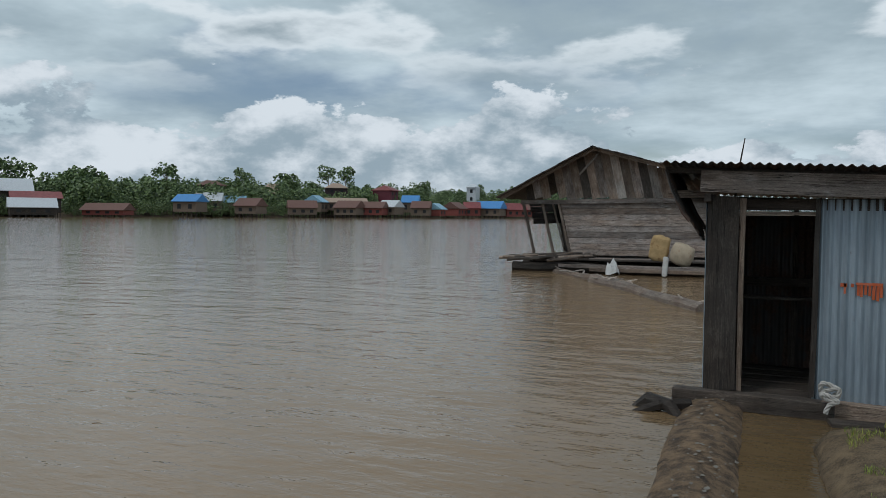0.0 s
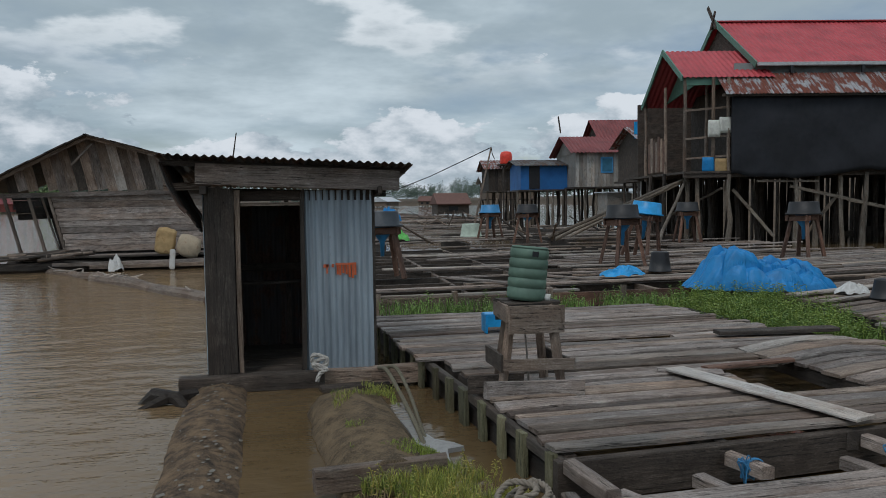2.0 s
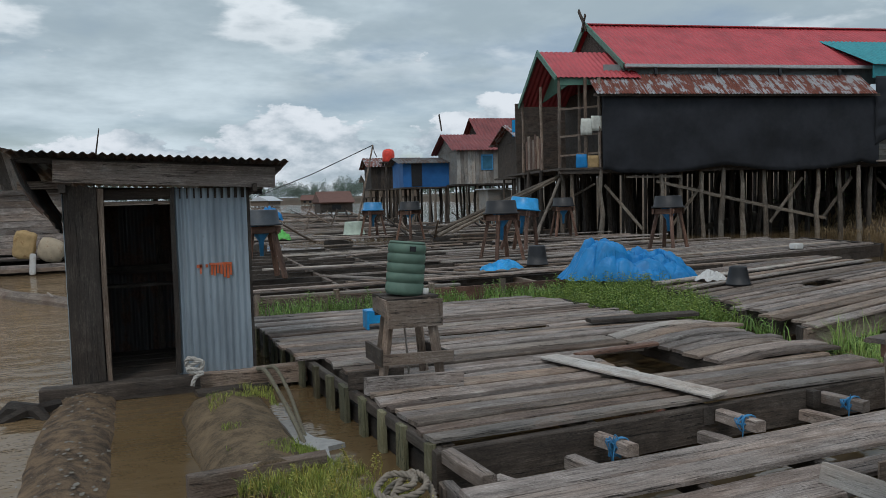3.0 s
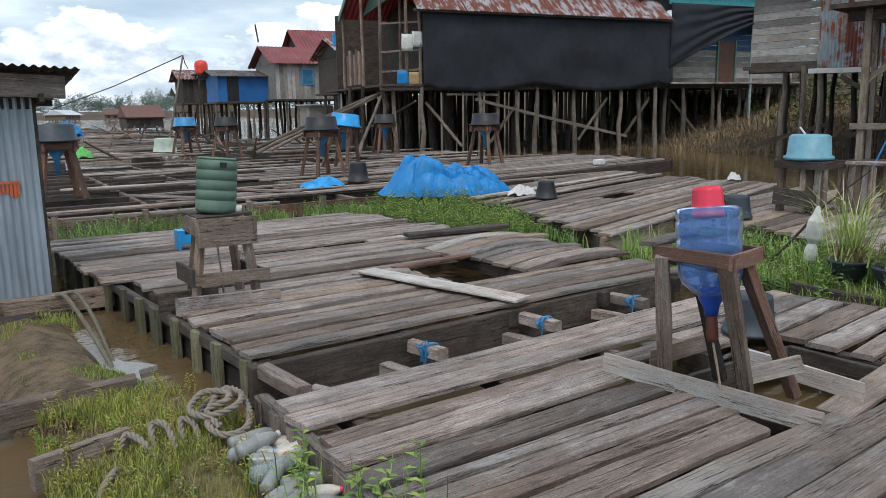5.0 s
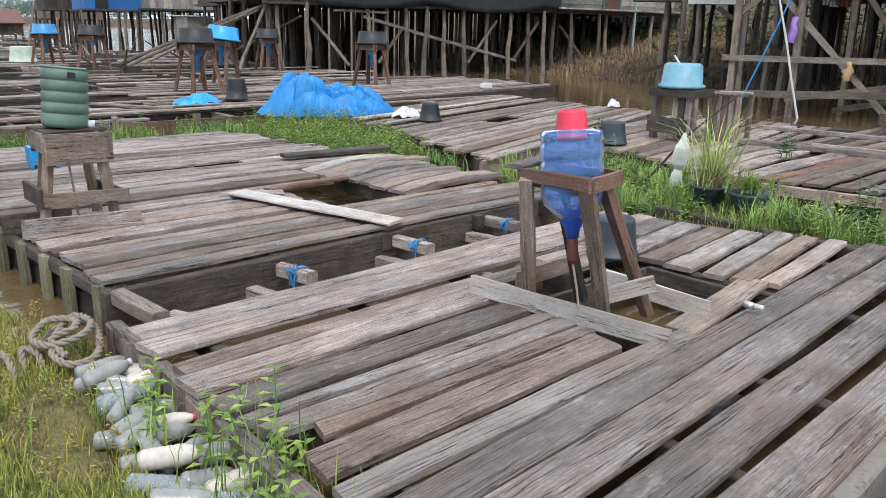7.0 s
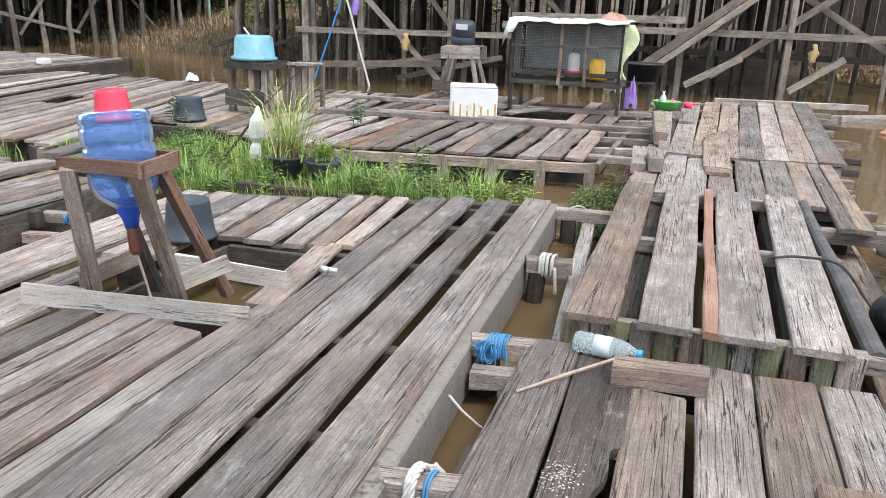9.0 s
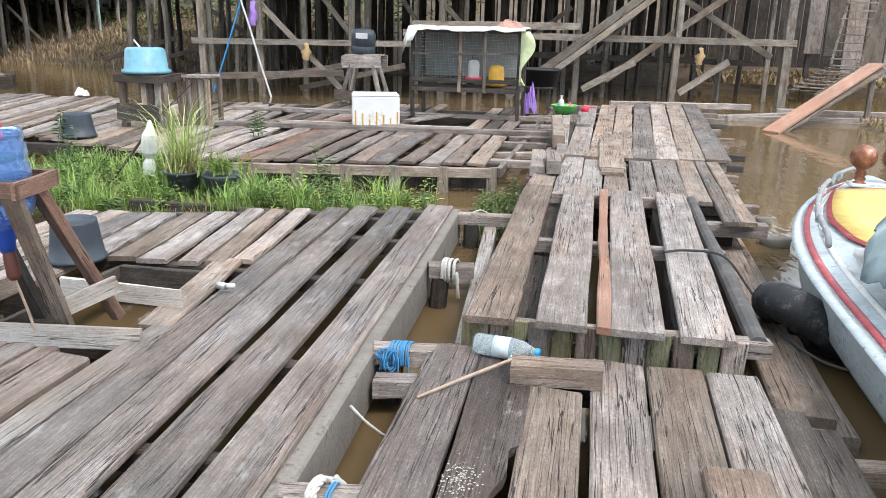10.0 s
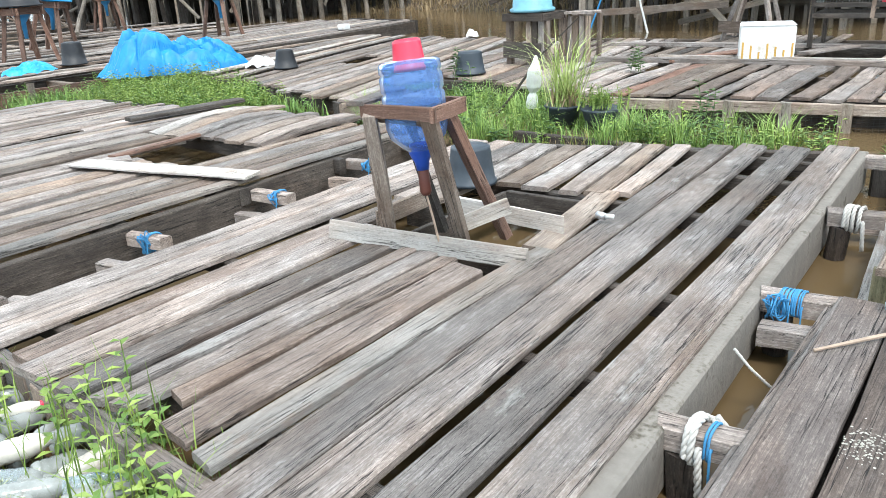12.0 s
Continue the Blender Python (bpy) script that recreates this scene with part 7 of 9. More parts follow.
part("cup", lathe(bmesh.new(), [(0, 0), (0.06, 0), (0.07, 0.1), (0.06, 0.1), (0.05, 0.01), (0, 0.01)], 14), RED_PLASTIC, sc, smooth=True)
part("handle", boxes((0.0, -0.11, 0.08), (0.02, 0.12, 0.015), 0.003), RED_PLASTIC, sc)
for p0, p1, wd, th, mat_, lab in [((8.75, 0.26, 0.25), (10.8, 0.42, 0.25), 0.14, 0.14, WOOD_WARM, "thick square timber lying along the walkway"), ((7.15, 0.2, 0.22), (7.75, 0.26, 0.22), 0.13, 0.12, WOOD_PALE, "short pale timber offcut on the walkway"),
                                  ((7.55, -0.33, 0.125), (9.6, -0.3, 0.13), 0.26, 0.035, WOOD_WARM, "worn loose plank lying on the walkway"), ((11.2, 0.2, 0.13), (12.1, 0.22, 0.13), 0.2, 0.04, WOOD_WARM, "short loose plank on the far walkway"),
                                  ((2.99, 0.07, 0.115), (3.02, -0.29, 0.115), 0.1, 0.095, WOOD_WARM, "heavy square wood block lying on the walkway"), ((11.0, 2.6, 0.06), (12.0, 2.2, 0.06), 0.2, 0.03, WOOD, "loose plank lying on the raft"),
                                  ((9.9, 4.0, 0.05), (11.4, 3.3, 0.06), 0.2, 0.03, WOOD_RED, "red-brown loose plank under the foam box")]:
    t = thing("loose_timber", Matrix.Translation(p0), lab, "timber")
    bar("board", p0, p1, wd, th, mat_, t)
solo("stick", tube(bmesh.new(), [(0, 0, 0), (0.2, -0.16, 0.012), (0.43, -0.36, 0.03)], [0.006, 0.008, 0.007], 6), PEELED, pose(2.72, 0.4, 0.03), "thin pale stick lying on the walkway", "stick")


def bottle(m, r, h, body, cap, label, group, collar=None):
    t = thing("plastic_bottle", m, label, "bottle", group)
    prof = [(0, 0), (r * 0.85, 0), (r, 0.015)]
    for k in range(4):
        z = h * (0.1 + 0.13 * k)
        prof += [(r, z), (r * 0.95, z + h * 0.03), (r, z + h * 0.06)]
    prof += [(r, h * 0.64), (r * 0.8, h * 0.78), (r * 0.36, h * 0.92), (r * 0.36, h * 0.95)]
    shell = part("body", lathe(bmesh.new(), prof, 18), body, t, smooth=True)
    part("cap", lathe(bmesh.new(), [(r * 0.42, h * 0.93), (r * 0.42, h), (0, h)], 12), cap, shell, "screw cap", smooth=True)
    if collar:
        part("label", lathe(bmesh.new(), [(r * 1.01, h * 0.3), (r * 1.012, h * 0.3), (r * 1.012, h * 0.56), (r * 1.01, h * 0.56)], 18), collar, shell, "printed wrap label", smooth=True)
    return t


bottle(pose(3.21, 0.26, 0.066, 90, 0, -8), 0.047, 0.29, CLEAR, BRIGHT_BLUE, "clear plastic water bottle lying on the walkway", "", plain("pale_print", (0.50, 0.54, 0.56), 0.4, dirt=(0.08, 0.3, 0.46), dirty=0.6, scale=26))
r_ = random.Random(77)
GREY_WHITE = plain("dirty_white_plastic", (0.52, 0.48, 0.42), 0.4, dirt=(0.25, 0.15, 0.08), dirty=0.7, scale=14)
for k in range(36):
    y = 3.45 - 0.042 * k + r_.uniform(-0.03, 0.03)
    x = 0.95 - 0.11 * (k % 2) - 0.10 * (k > 12) * r_.random() + r_.uniform(-0.03, 0.03)
    body = (BOTTLE_OLD, BOTTLE_OLD, GREY_WHITE, BOTTLE_OLD, CLEAR, BOTTLE_OLD, BOTTLE_OLD)[k % 7] if k > 9 else (GREY_WHITE, BOTTLE_OLD)[k % 2]
    bottle(pose(x, y, -0.17 + 0.02 * (k % 3), 90 + r_.uniform(-12, 12), 0, 78 + r_.uniform(-30, 30) + (80 if k % 9 == 4 else 0)), 0.034 + 0.009 * r_.random(), 0.21 + 0.05 * r_.random(), body,
           (BLUE_PLASTIC, RED_PLASTIC, WHITE)[k % 3], ("cloudy old plastic bottle floating by the raft" if body is not GREY_WHITE else "dirty white plastic bottle floating by the raft"), "bottles by the raft")
bed("debris_mat", [(0.72, 3.4), (1.03, 3.4), (1.03, 1.9), (0.65, 1.9)], "mat of sodden debris under the bottles", -0.3, 0.08)

# ropes round the beams


def wound(x, y, top, wd, th, turns, r, material, label, tail=0.12, seed=1):
    """A rope wound round a beam that runs along y, with a hanging end."""
    rw, pts = random.Random(seed), []
    a, b = wd / 2 + r, th + r
    for k in range(turns):
        yy = y - 2.1 * r * k + rw.uniform(-r, r)
        j = [rw.uniform(0, r * 1.2) for _ in range(4)]
        pts += [(x - a - j[0], yy, top - b * 0.8), (x - a * 0.75, yy, top + r + j[1] * 0.5), (x + a * 0.75, yy - r * 0.5, top + r), (x + a + j[2], yy - r, top - b * 0.8), (x, yy - r, top - b - r - j[3])]
    e = pts[-1]
    pts += [(x - a - r, e[1] - r, top - b * 0.4), (x - a - 0.02, e[1] - 2 * r, top - b - tail * 0.5), (x - a - 0.005, e[1] - 2 * r, top - b - tail)]
    rope_coil("rope", pts, r, material, label)


wound(2.14, 0.60, -0.025, 0.1, 0.085, 2, 0.012, ROPE, "white rope looped round a tie beam", 0.16, 1)
wound(2.145, 0.535, -0.025, 0.1, 0.085, 2, 0.0045, BLUE_ROPE, "thin blue rope round the tie beam", 0.1, 2)
wound(3.285, 0.66, -0.02, 0.1, 0.085, 7, 0.0035, BLUE_ROPE, "blue rope wound thickly round a tie beam", 0.12, 3)
wound(3.29, 0.61, -0.02, 0.1, 0.085, 6, 0.0035, BLUE_ROPE, "blue rope wound thickly round a tie beam", 0.18, 4)
wound(4.57, 0.68, -0.02, 0.1, 0.085, 4, 0.011, ROPE, "white rope tied round a tie beam", 0.1, 5)
for k, (x, y) in enumerate(((2.32, 3.93), (3.325, 3.98), (4.295, 4.03))):
    wound(x, y, -0.06, 0.09, 0.08, 3, 0.004, BLUE_ROPE, "blue rope tied on a stub beam", 0.12, 6 + k)
def tangle(x, y, z, sx, sy, sz, n, r, seed):
    """A messy bundle of thin rope round a point."""
    rw = random.Random(seed)
    pts = []
    for k in range(n):
        a = k * 2.3 + rw.uniform(-0.5, 0.5)
        pts.append((x + sx * math.cos(a) * rw.uniform(0.4, 1.1), y + sy * rw.uniform(-1, 1), z + sz * math.sin(a) * rw.uniform(0.4, 1.1)))
    rope_coil("rope", pts, r, BLUE_ROPE, "tangled thin blue rope bundled on a beam")


tangle(3.22, 0.66, -0.07, 0.045, 0.05, 0.075, 30, 0.0035, 31)
tangle(2.27, 3.93, -0.11, 0.05, 0.03, 0.09, 22, 0.004, 32)
tangle(3.28, 3.98, -0.09, 0.05, 0.03, 0.06, 18, 0.004, 33)
tangle(4.24, 4.03, -0.09, 0.05, 0.03, 0.07, 18, 0.004, 34)
for pts, r0, mat_, lab in [
        ([(2.2, 0.55, -0.02), (2.24, 0.52, -0.1), (2.2, 0.5, -0.2), (2.1, 0.5, -0.3), (2.0, 0.52, -0.33)], 0.02, ROPE, "thick white rope hanging to the water"),
        ([(2.7, 0.66, -0.03), (2.72, 0.58, -0.12), (2.8, 0.5, -0.2), (2.95, 0.42, -0.1)], 0.006, ROPE, "thin cord between the rafts"),
        ([(4.6, -0.62, 0.155), (4.62, -0.75, 0.17), (4.58, -0.95, 0.16), (4.45, -1.1, 0.0), (4.2, -1.22, -0.12), (3.9, -1.35, -0.14), (3.7, -1.5, -0.1)], 0.008, DARK_ROPE, "dark mooring rope from the walkway to the boat"),
        ([(5.9, 0.75, -0.02), (5.95, 0.68, 0.0), (6.0, 0.62, -0.06), (5.92, 0.6, -0.2), (5.9, 0.58, -0.3)], 0.007, ROPE, "frayed cord hanging from a tie beam")]:
    rope_coil("rope", pts, r0, mat_, lab)

# ---- boat and tyre ----


def speedboat():
    t = thing("motorboat", pose(4.5, -2.25, WATER_Z), "old chipped white motorboat with red stripes and a yellow foredeck, moored", "boat")
    L0, L1, c, half = -1.5, 7.15, -2.40, 1.05

    def half_width(x):
        u = max(0.0, (x - 4.0) / (L1 - 4.0))
        return half * max(0.02, (1 - u ** 2.15)) ** 0.82

    n = 44
    xs = [L0 + (L1 - L0) * (i / n) ** 0.85 for i in range(n + 1)]
    top = lambda x: 0.15 + 0.05 * max(0, (x - 3.5) / 3.6) ** 1.5
    prof = [(0.30, -0.50), (0.62, -0.38), (0.86, -0.10), (0.97, 0.10), (1.0, 0.0)]

    def loft(bm, pr):
        rings = []
        for x in xs:
            w_, ring = half_width(x), []
            for k, z in pr:
                zz = top(x) + z if z > -0.05 else z
                ring.append((x + (0.25 * (k - 1) if x > 6 else 0), w_ * k, zz))
            rings.append(ring)
        for s in (-1, 1):
            vs = [[bm.verts.new((x, c + s * y, z)) for x, y, z in ring] for ring in rings]
            for a, b in zip(vs, vs[1:]):
                for k in range(len(pr) - 1):
                    bm.faces.new((a[k], b[k], b[k + 1], a[k + 1]) if s < 0 else (a[k], a[k + 1], b[k + 1], b[k]))
        return bm

    hull = loft(bmesh.new(), [(0.0, -0.55), (0.45, -0.45), (0.80, -0.28), (0.93, -0.10), (0.98, -0.03), (1.0, 0.0)])
    bmesh.ops.remove_doubles(hull, verts=hull.verts, dist=0.002)
    bmesh.ops.recalc_face_normals(hull, faces=hull.faces)
    part("hull", hull, BOAT_WHITE, t, "chipped pale hull", Matrix(), True, True)
    for name, a, b, lift, mat_, lab in (("rub_rail", 0.955, 1.02, 0.012, BOAT_WHITE, "worn rub rail"), ("red_stripe", 0.90, 0.945, 0.016, BOAT_RED, "faded red stripe"), ("white_stripe", 0.80, 0.845, 0.03, WHITE, "chipped white stripe")):
        bm = loft(bmesh.new(), [(a, lift), ((a + b) / 2, lift + 0.012), (b, lift)])
        part(name, thick(bm, 0.006), mat_, t, lab, Matrix(), True, True)
    bm = loft(bmesh.new(), [(0.0, 0.09), (0.3, 0.085), (0.6, 0.06), (0.85, 0.025), (0.98, 0.0)])
    bmesh.ops.remove_doubles(bm, verts=bm.verts, dist=0.002)
    bmesh.ops.recalc_face_normals(bm, faces=bm.faces)
    part("deck", bm, BOAT_WHITE, t, "scuffed pale deck", Matrix(), True, True)
    # yellow foredeck panel with a red border
    for mat_, gr, dz, lab in ((BOAT_RED, 1.06, 0.0, "red border"), (BOAT_YELLOW, 1.0, 0.004, "yellow deck panel")):
        bm = bmesh.new()
        rows = []
        for i in range(15):
            u = i / 14
            x = 5.5 + (u - 0.5) * 1.8 * (1.04 if gr > 1 else 1)
            w_ = min(half_width(x) * 0.74, 0.66) * gr * min(1, 0.72 + u * 1.6)
            rows.append([bm.verts.new((x, c + w_ * k / 4, top(x) + 0.094 + dz - 0.04 * (abs(k) / 4 * w_ / half_width(x)) ** 2 * 1.3)) for k in range(-4, 5)])
        for a, b in zip(rows, rows[1:]):
            for k in range(8):
                bm.faces.new((a[k], b[k], b[k + 1], a[k + 1]))
        part("foredeck_panel", thick(bm, 0.004), mat_, t, lab, Matrix(), True, True)
    # bow rail hose
    pts = []
    for k in range(24):
        x = 4.7 + 2.35 * k / 23
        pts.append((x, c + half_width(x) * 0.86 - 0.0, top(x) + 0.08 + (0.05 if k % 6 else 0.0)))
    part("bow_rail", tube(bmesh.new(), pts, 0.018, 7), plain("grey_hose", (0.25, 0.26, 0.27), 0.6), t, "grey hose rail", Matrix(), True, True)
    for k in (2, 8, 14, 20):
        part("rail_bracket", boxes((pts[k][0], pts[k][1], pts[k][2] - 0.02), (0.06, 0.05, 0.07), 0.015), WHITE, t, "white bracket", Matrix(), True)
    # two rusted ball lamps on springs
    for x, y in ((6.58, -2.21), (6.62, -2.46)):
        ball = part("ball_lamp", lathe(bmesh.new(), [(0, 0.098)] + [(0.098 * math.sin(a), 0.098 * math.cos(a)) for a in [0.25 * k for k in range(1, 12)]] + [(0.02, -0.098)], 24), RUST_BALL, t,
                 "rusted chrome ball", pose(x, y, 0.49), True, True)
        part("lamp_stem", lathe(bmesh.new(), [(0.05, 0.0), (0.05, 0.02), (0.03, 0.03), (0.045, 0.05), (0.03, 0.07), (0.045, 0.09), (0.03, 0.11), (0.04, 0.13), (0.02, 0.15)], 14), RUST_BALL, ball, "rusty sprung stem",
             pose(x, y, 0.27), True, True)
    part("deck_plate", boxes((6.58, -2.38, 0.275), (0.16, 0.5, 0.025), 0.008), WHITE, t, "", Matrix(), True)
    bol = part("bollard", lathe(bmesh.new(), [(0.07, 0), (0.07, 0.012), (0.03, 0.025), (0.03, 0.06), (0.05, 0.075), (0.045, 0.11), (0, 0.12)], 18), WHITE, t, "white mooring bollard", pose(4.42, -1.62, 0.19), True, True)
    # cabin frame with a grey canvas
    for x, y in ((4.4, -1.9), (2.0, -1.75), (4.4, -2.9), (2.0, -2.95)):
        part("cover_post", tube(bmesh.new(), [(x, y, 0.25), (x, y - 0.02, 0.75)], 0.02, 7), CHROME, t, "", Matrix(), True)
    bm, grid = bmesh.new(), []
    for i in range(49):
        grid.append([])
        for j in range(37):
            u, v = i / 48, j / 36
            a = -1.25 + 2.5 * v
            x = 4.78 - 0.8 * (math.sin(a) / 0.95) ** 2 - 4.0 * u
            spread = 0.93 - 0.4 * u
            y = c + math.sin(a) * spread * -1.0
            z = 0.10 + (0.80 * math.cos(a) ** 0.8 if abs(a) < 1.5 else 0) * min(1, 0.82 + u * 2.0)
            f = abs(noise.noise((u * 11 + v * 3, v * 2.5, 1))) * 0.42 + abs(noise.noise((u * 19 + v * 7, v * 6, 4))) * 0.24 + abs(noise.noise((u * 40 + v * 9, v * 15, 8))) * 0.04
            hem = 0.13 * noise.noise((u * 7, 3, 0)) if v > 0.92 or v < 0.08 else 0
            grid[-1].append(bm.verts.new((x, y + f * 0.5 * (-1 if a > 0 else 1), z - f * 0.6 + hem)))
    for i in range(48):
        for j in range(36):
            bm.faces.new((grid[i][j], grid[i + 1][j], grid[i + 1][j + 1], grid[i][j + 1]))
    part("canvas_cover", thick(bm, 0.006), CANVAS, t, "crumpled grey-green canvas", Matrix(), True, True)
    return t


speedboat()
ty = thing("tyre", Matrix.Translation((4.34, -1.36, -0.09)) @ V(0.32, -0.46, 0.8).to_track_quat("Z", "X").to_matrix().to_4x4(), "old black tyre fender between walkway and boat", "tyre")
bm = bmesh.new()
n, m_ = 66, 16
ring = []
for i in range(n):
    a = 2 * math.pi * i / n
    row = []
    for j in range(m_):
        b = 2 * math.pi * j / m_
        rr = 0.095 + (0.016 if (i % 3 and math.cos(b) > 0.1) else 0)
        rad = 0.185 + rr * math.cos(b) * 0.9
        row.append(bm.verts.new((rad * math.cos(a) * 1.06, rad * math.sin(a), 0.105 * math.sin(b))))
    ring.append(row)
for i in range(n):
    for j in range(m_):
        if 6 <= j <= 9:
            continue
        bm.faces.new((ring[i][j], ring[(i + 1) % n][j], ring[(i + 1) % n][(j + 1) % m_], ring[i][(j + 1) % m_]))
part("carcass", thick(bm, 0.012), RUBBER, ty, smooth=True)
for x, y, r0 in ((6.72, -1.7, 0.13), (7.5, -1.75, 0.08)):
    solo("float_stone", lathe(bmesh.new(), [(0, r0 * 0.6), (r0 * 0.7, r0 * 0.5), (r0, 0.05), (r0 * 0.8, -r0 * 0.5), (0, -r0 * 0.6)], 12), CONCRETE, pose(x, y, -0.3, 0, 8, 30), "pale lump of foam floating by the walkway", "foam", "foam lumps", smooth=True)

# ---- leaning shack on the river ----


def shack():
    t = thing("leaning_shack", pose(-5.6, 24.6, -0.1), "old grey board shack leaning sideways on a log raft", "shack")
    lean = -0.24

    def P(x, z, y=24.0):
        return (x + lean * (z - 0.1), y, z)

    ridge, z_beam, x0, x1 = (-5.1, 3.42), 1.75, -7.85, -1.9
    for k in range(9):
        z = 0.14 + 0.185 * k
        bar("wall_board", P(-6.62, z + 0.18, 24.0 - 0.012 * (k % 2)), P(x1, z + 0.22, 24.0 - 0.012 * (k % 2)), 0.025, 0.178, WOOD, t)
    bar("tie_beam", P(x0 - 0.1, 1.88, 23.95), P(x1, 1.98, 23.95), 0.06, 0.14, WOOD, t)
    n = 22
    for k in range(n):
        x = x0 + 0.12 + (x1 - x0) * (k + 0.5) / n
        top = 2.08 + (3.46 - 2.0) * (1 - abs(x - ridge[0]) / (3.3 if x < ridge[0] else 4.2))
        if k == 3 or top < 2.1:
            continue
        low = 1.93 + 0.04 * rng.random() - (0.1 if k % 5 == 0 else 0)
        bar("gable_board", P(x, low), P(x + 0.02, top), 0.285, 0.022, (WOOD_WARM, WOOD, WOOD_WARM, WOOD_PALE)[k % 4] if k % 7 else WOOD_DARK, t, roll=-90)
    for x in (x0, -7.2, -6.65):
        bar("post", P(x, -0.25), P(x, 1.9), 0.09, 0.08, WOOD_WARM, t)
    for x in (x0, x1):
        bar("post", P(x, -0.25, 28.0), P(x, 1.9, 28.0), 0.1, 0.1, WOOD_DARK, t)
    bar("door_stud", P(-7.25, 0.0, 25.5), P(-7.3, 1.8, 25.5), 0.1, 0.05, WOOD_PALE, t)
    for k in range(9):
        z = 0.1 + 0.2 * k
        bar("side_board", P(x1, z + 0.19, 24.0), P(x1, z + 0.19, 28.0), 0.025, 0.19, WOOD_DARK, t)
        bar("back_board", P(x0, z + 0.19, 28.0), P(x1, z + 0.19, 28.0), 0.025, 0.19, WOOD_DARK, t)
        if k > 4:
            bar("side_board", P(x0, z + 0.19, 24.6), P(x0, z + 0.19, 28.0), 0.025, 0.19, WOOD_DARK, t)
    rx = ridge[0] + lean * 3.3
    for ex, ez in ((-8.95, 1.98), (-1.6, 2.35)):
        a, b = V(rx, 23.55, 3.52), V(ex, 23.55, ez)
        for k in range(6):
            p = a.lerp(b, k / 6 - 0.01)
            q = a.lerp(b, (k + 1) / 6 + 0.02)
            d = (q - p).normalized()
            m = Matrix((d, V(0, 1, 0), d.cross(V(0, 1, 0)))).transposed().to_4x4()
            part("roof_course", boxes((0, 0, 0), ((q - p).length, 4.9, 0.035)), WOOD_DARK, t, "dark shingle course", Matrix.Translation((p + q) / 2 + V(0, 2.2, 0.01 * (k % 2))) @ m, True)
        bar("barge_board", a + V(0, -0.05, 0.02), b + V(0, -0.05, 0.02), 0.04, 0.13, WOOD_WARM, t)
    bar("roof_strut", (rx - 0.5, 23.7, 2.7), (rx + 0.1, 23.6, 3.3), 0.05, 0.06, WOOD_PALE, t)
    for k in range(10):
        bar("deck_plank", (-7.9 + 0.05 * k, 22.7 + 0.16 * k, 0.06), (-2.0, 22.75 + 0.16 * k, 0.1), 0.15, 0.03, WOOD_DARK if k < 4 else WOOD, t)
    for k in range(9):
        y = 22.4 + 0.75 * k
        pole("raft_log", (-8.3 + 0.4 * rng.random(), y, -0.18), (-1.9, y + 0.15, -0.14), 0.16, 0.13, WOOD_DARK, t, wob=0.05)
    for k in range(34):
        x, y = rng.uniform(-8.6, -6.6), rng.uniform(22.0, 23.8)
        a = rng.uniform(-0.6, 0.6)
        pole("debris_stick", (x, y, 0.02 + rng.random() * 0.12), (x + 1.2 * math.cos(a), y + 1.2 * math.sin(a), 0.05 + rng.random() * 0.2), 0.05, 0.03, (WOOD_DARK, WOOD_WARM)[k % 2], t)
    bar("raft_board", (-6.6, 22.3, -0.05), (-2.2, 22.2, -0.02), 0.1, 0.1, WOOD, t)
    bar("raft_board", (-5.6, 22.1, -0.12), (-2.0, 22.0, -0.1), 0.12, 0.1, WOOD_WARM, t)


shack()
bm = bmesh.new()
bmesh.ops.create_icosphere(bm, subdivisions=4, radius=0.45)
for v in bm.verts:
    k = 0.45 / max(abs(v.co.x), abs(v.co.y), abs(v.co.z))
    v.co *= 0.45 + 0.5 * k
    v.co.x, v.co.y, v.co.z = v.co.x * 0.66, v.co.y * 0.45, v.co.z * 0.9
    v.co *= 1 + 0.16 * noise.noise(v.co * 3.5) + 0.07 * noise.noise(v.co * 11)
solo("foam_block", bm, YELLOW_OLD, pose(-3.75, 22.9, 0.46, 0, 14), "eroded yellow-brown foam block standing on the raft", "foam", smooth=True)
bm = bmesh.new()
bmesh.ops.create_icosphere(bm, subdivisions=3, radius=0.35)
for v in bm.verts:
    k = 0.35 / max(abs(v.co.x), abs(v.co.y), abs(v.co.z))
    v.co *= 0.5 + 0.42 * k
    v.co.x *= 1.05
    v.co *= 1 + 0.1 * noise.noise(v.co * 3) + 0.05 * noise.noise(v.co * 9)
solo("foam_block", bm, plain("tan_foam", (0.40, 0.33, 0.24), 0.8, dirt=(0.2, 0.1, 0.05), dirty=0.7, relief=0.6), pose(-3.1, 22.8, 0.30, 0, 20), "rounded dirty tan foam float on the raft", "foam", smooth=True)
heap("plastic_bag", pose(-4.9, 21.9, -0.28), 0.2, 0.2, 0.4, WHITE, "white bag caught on the log boom", "bag", 11.0, 14)
solo("foam_block", boxes((0, 0, 0.2), (0.14, 0.12, 0.55), 0.02), WHITE, pose(-3.45, 21.9, -0.2, 0, 4), "upright white plastic stake in the water", "stake")
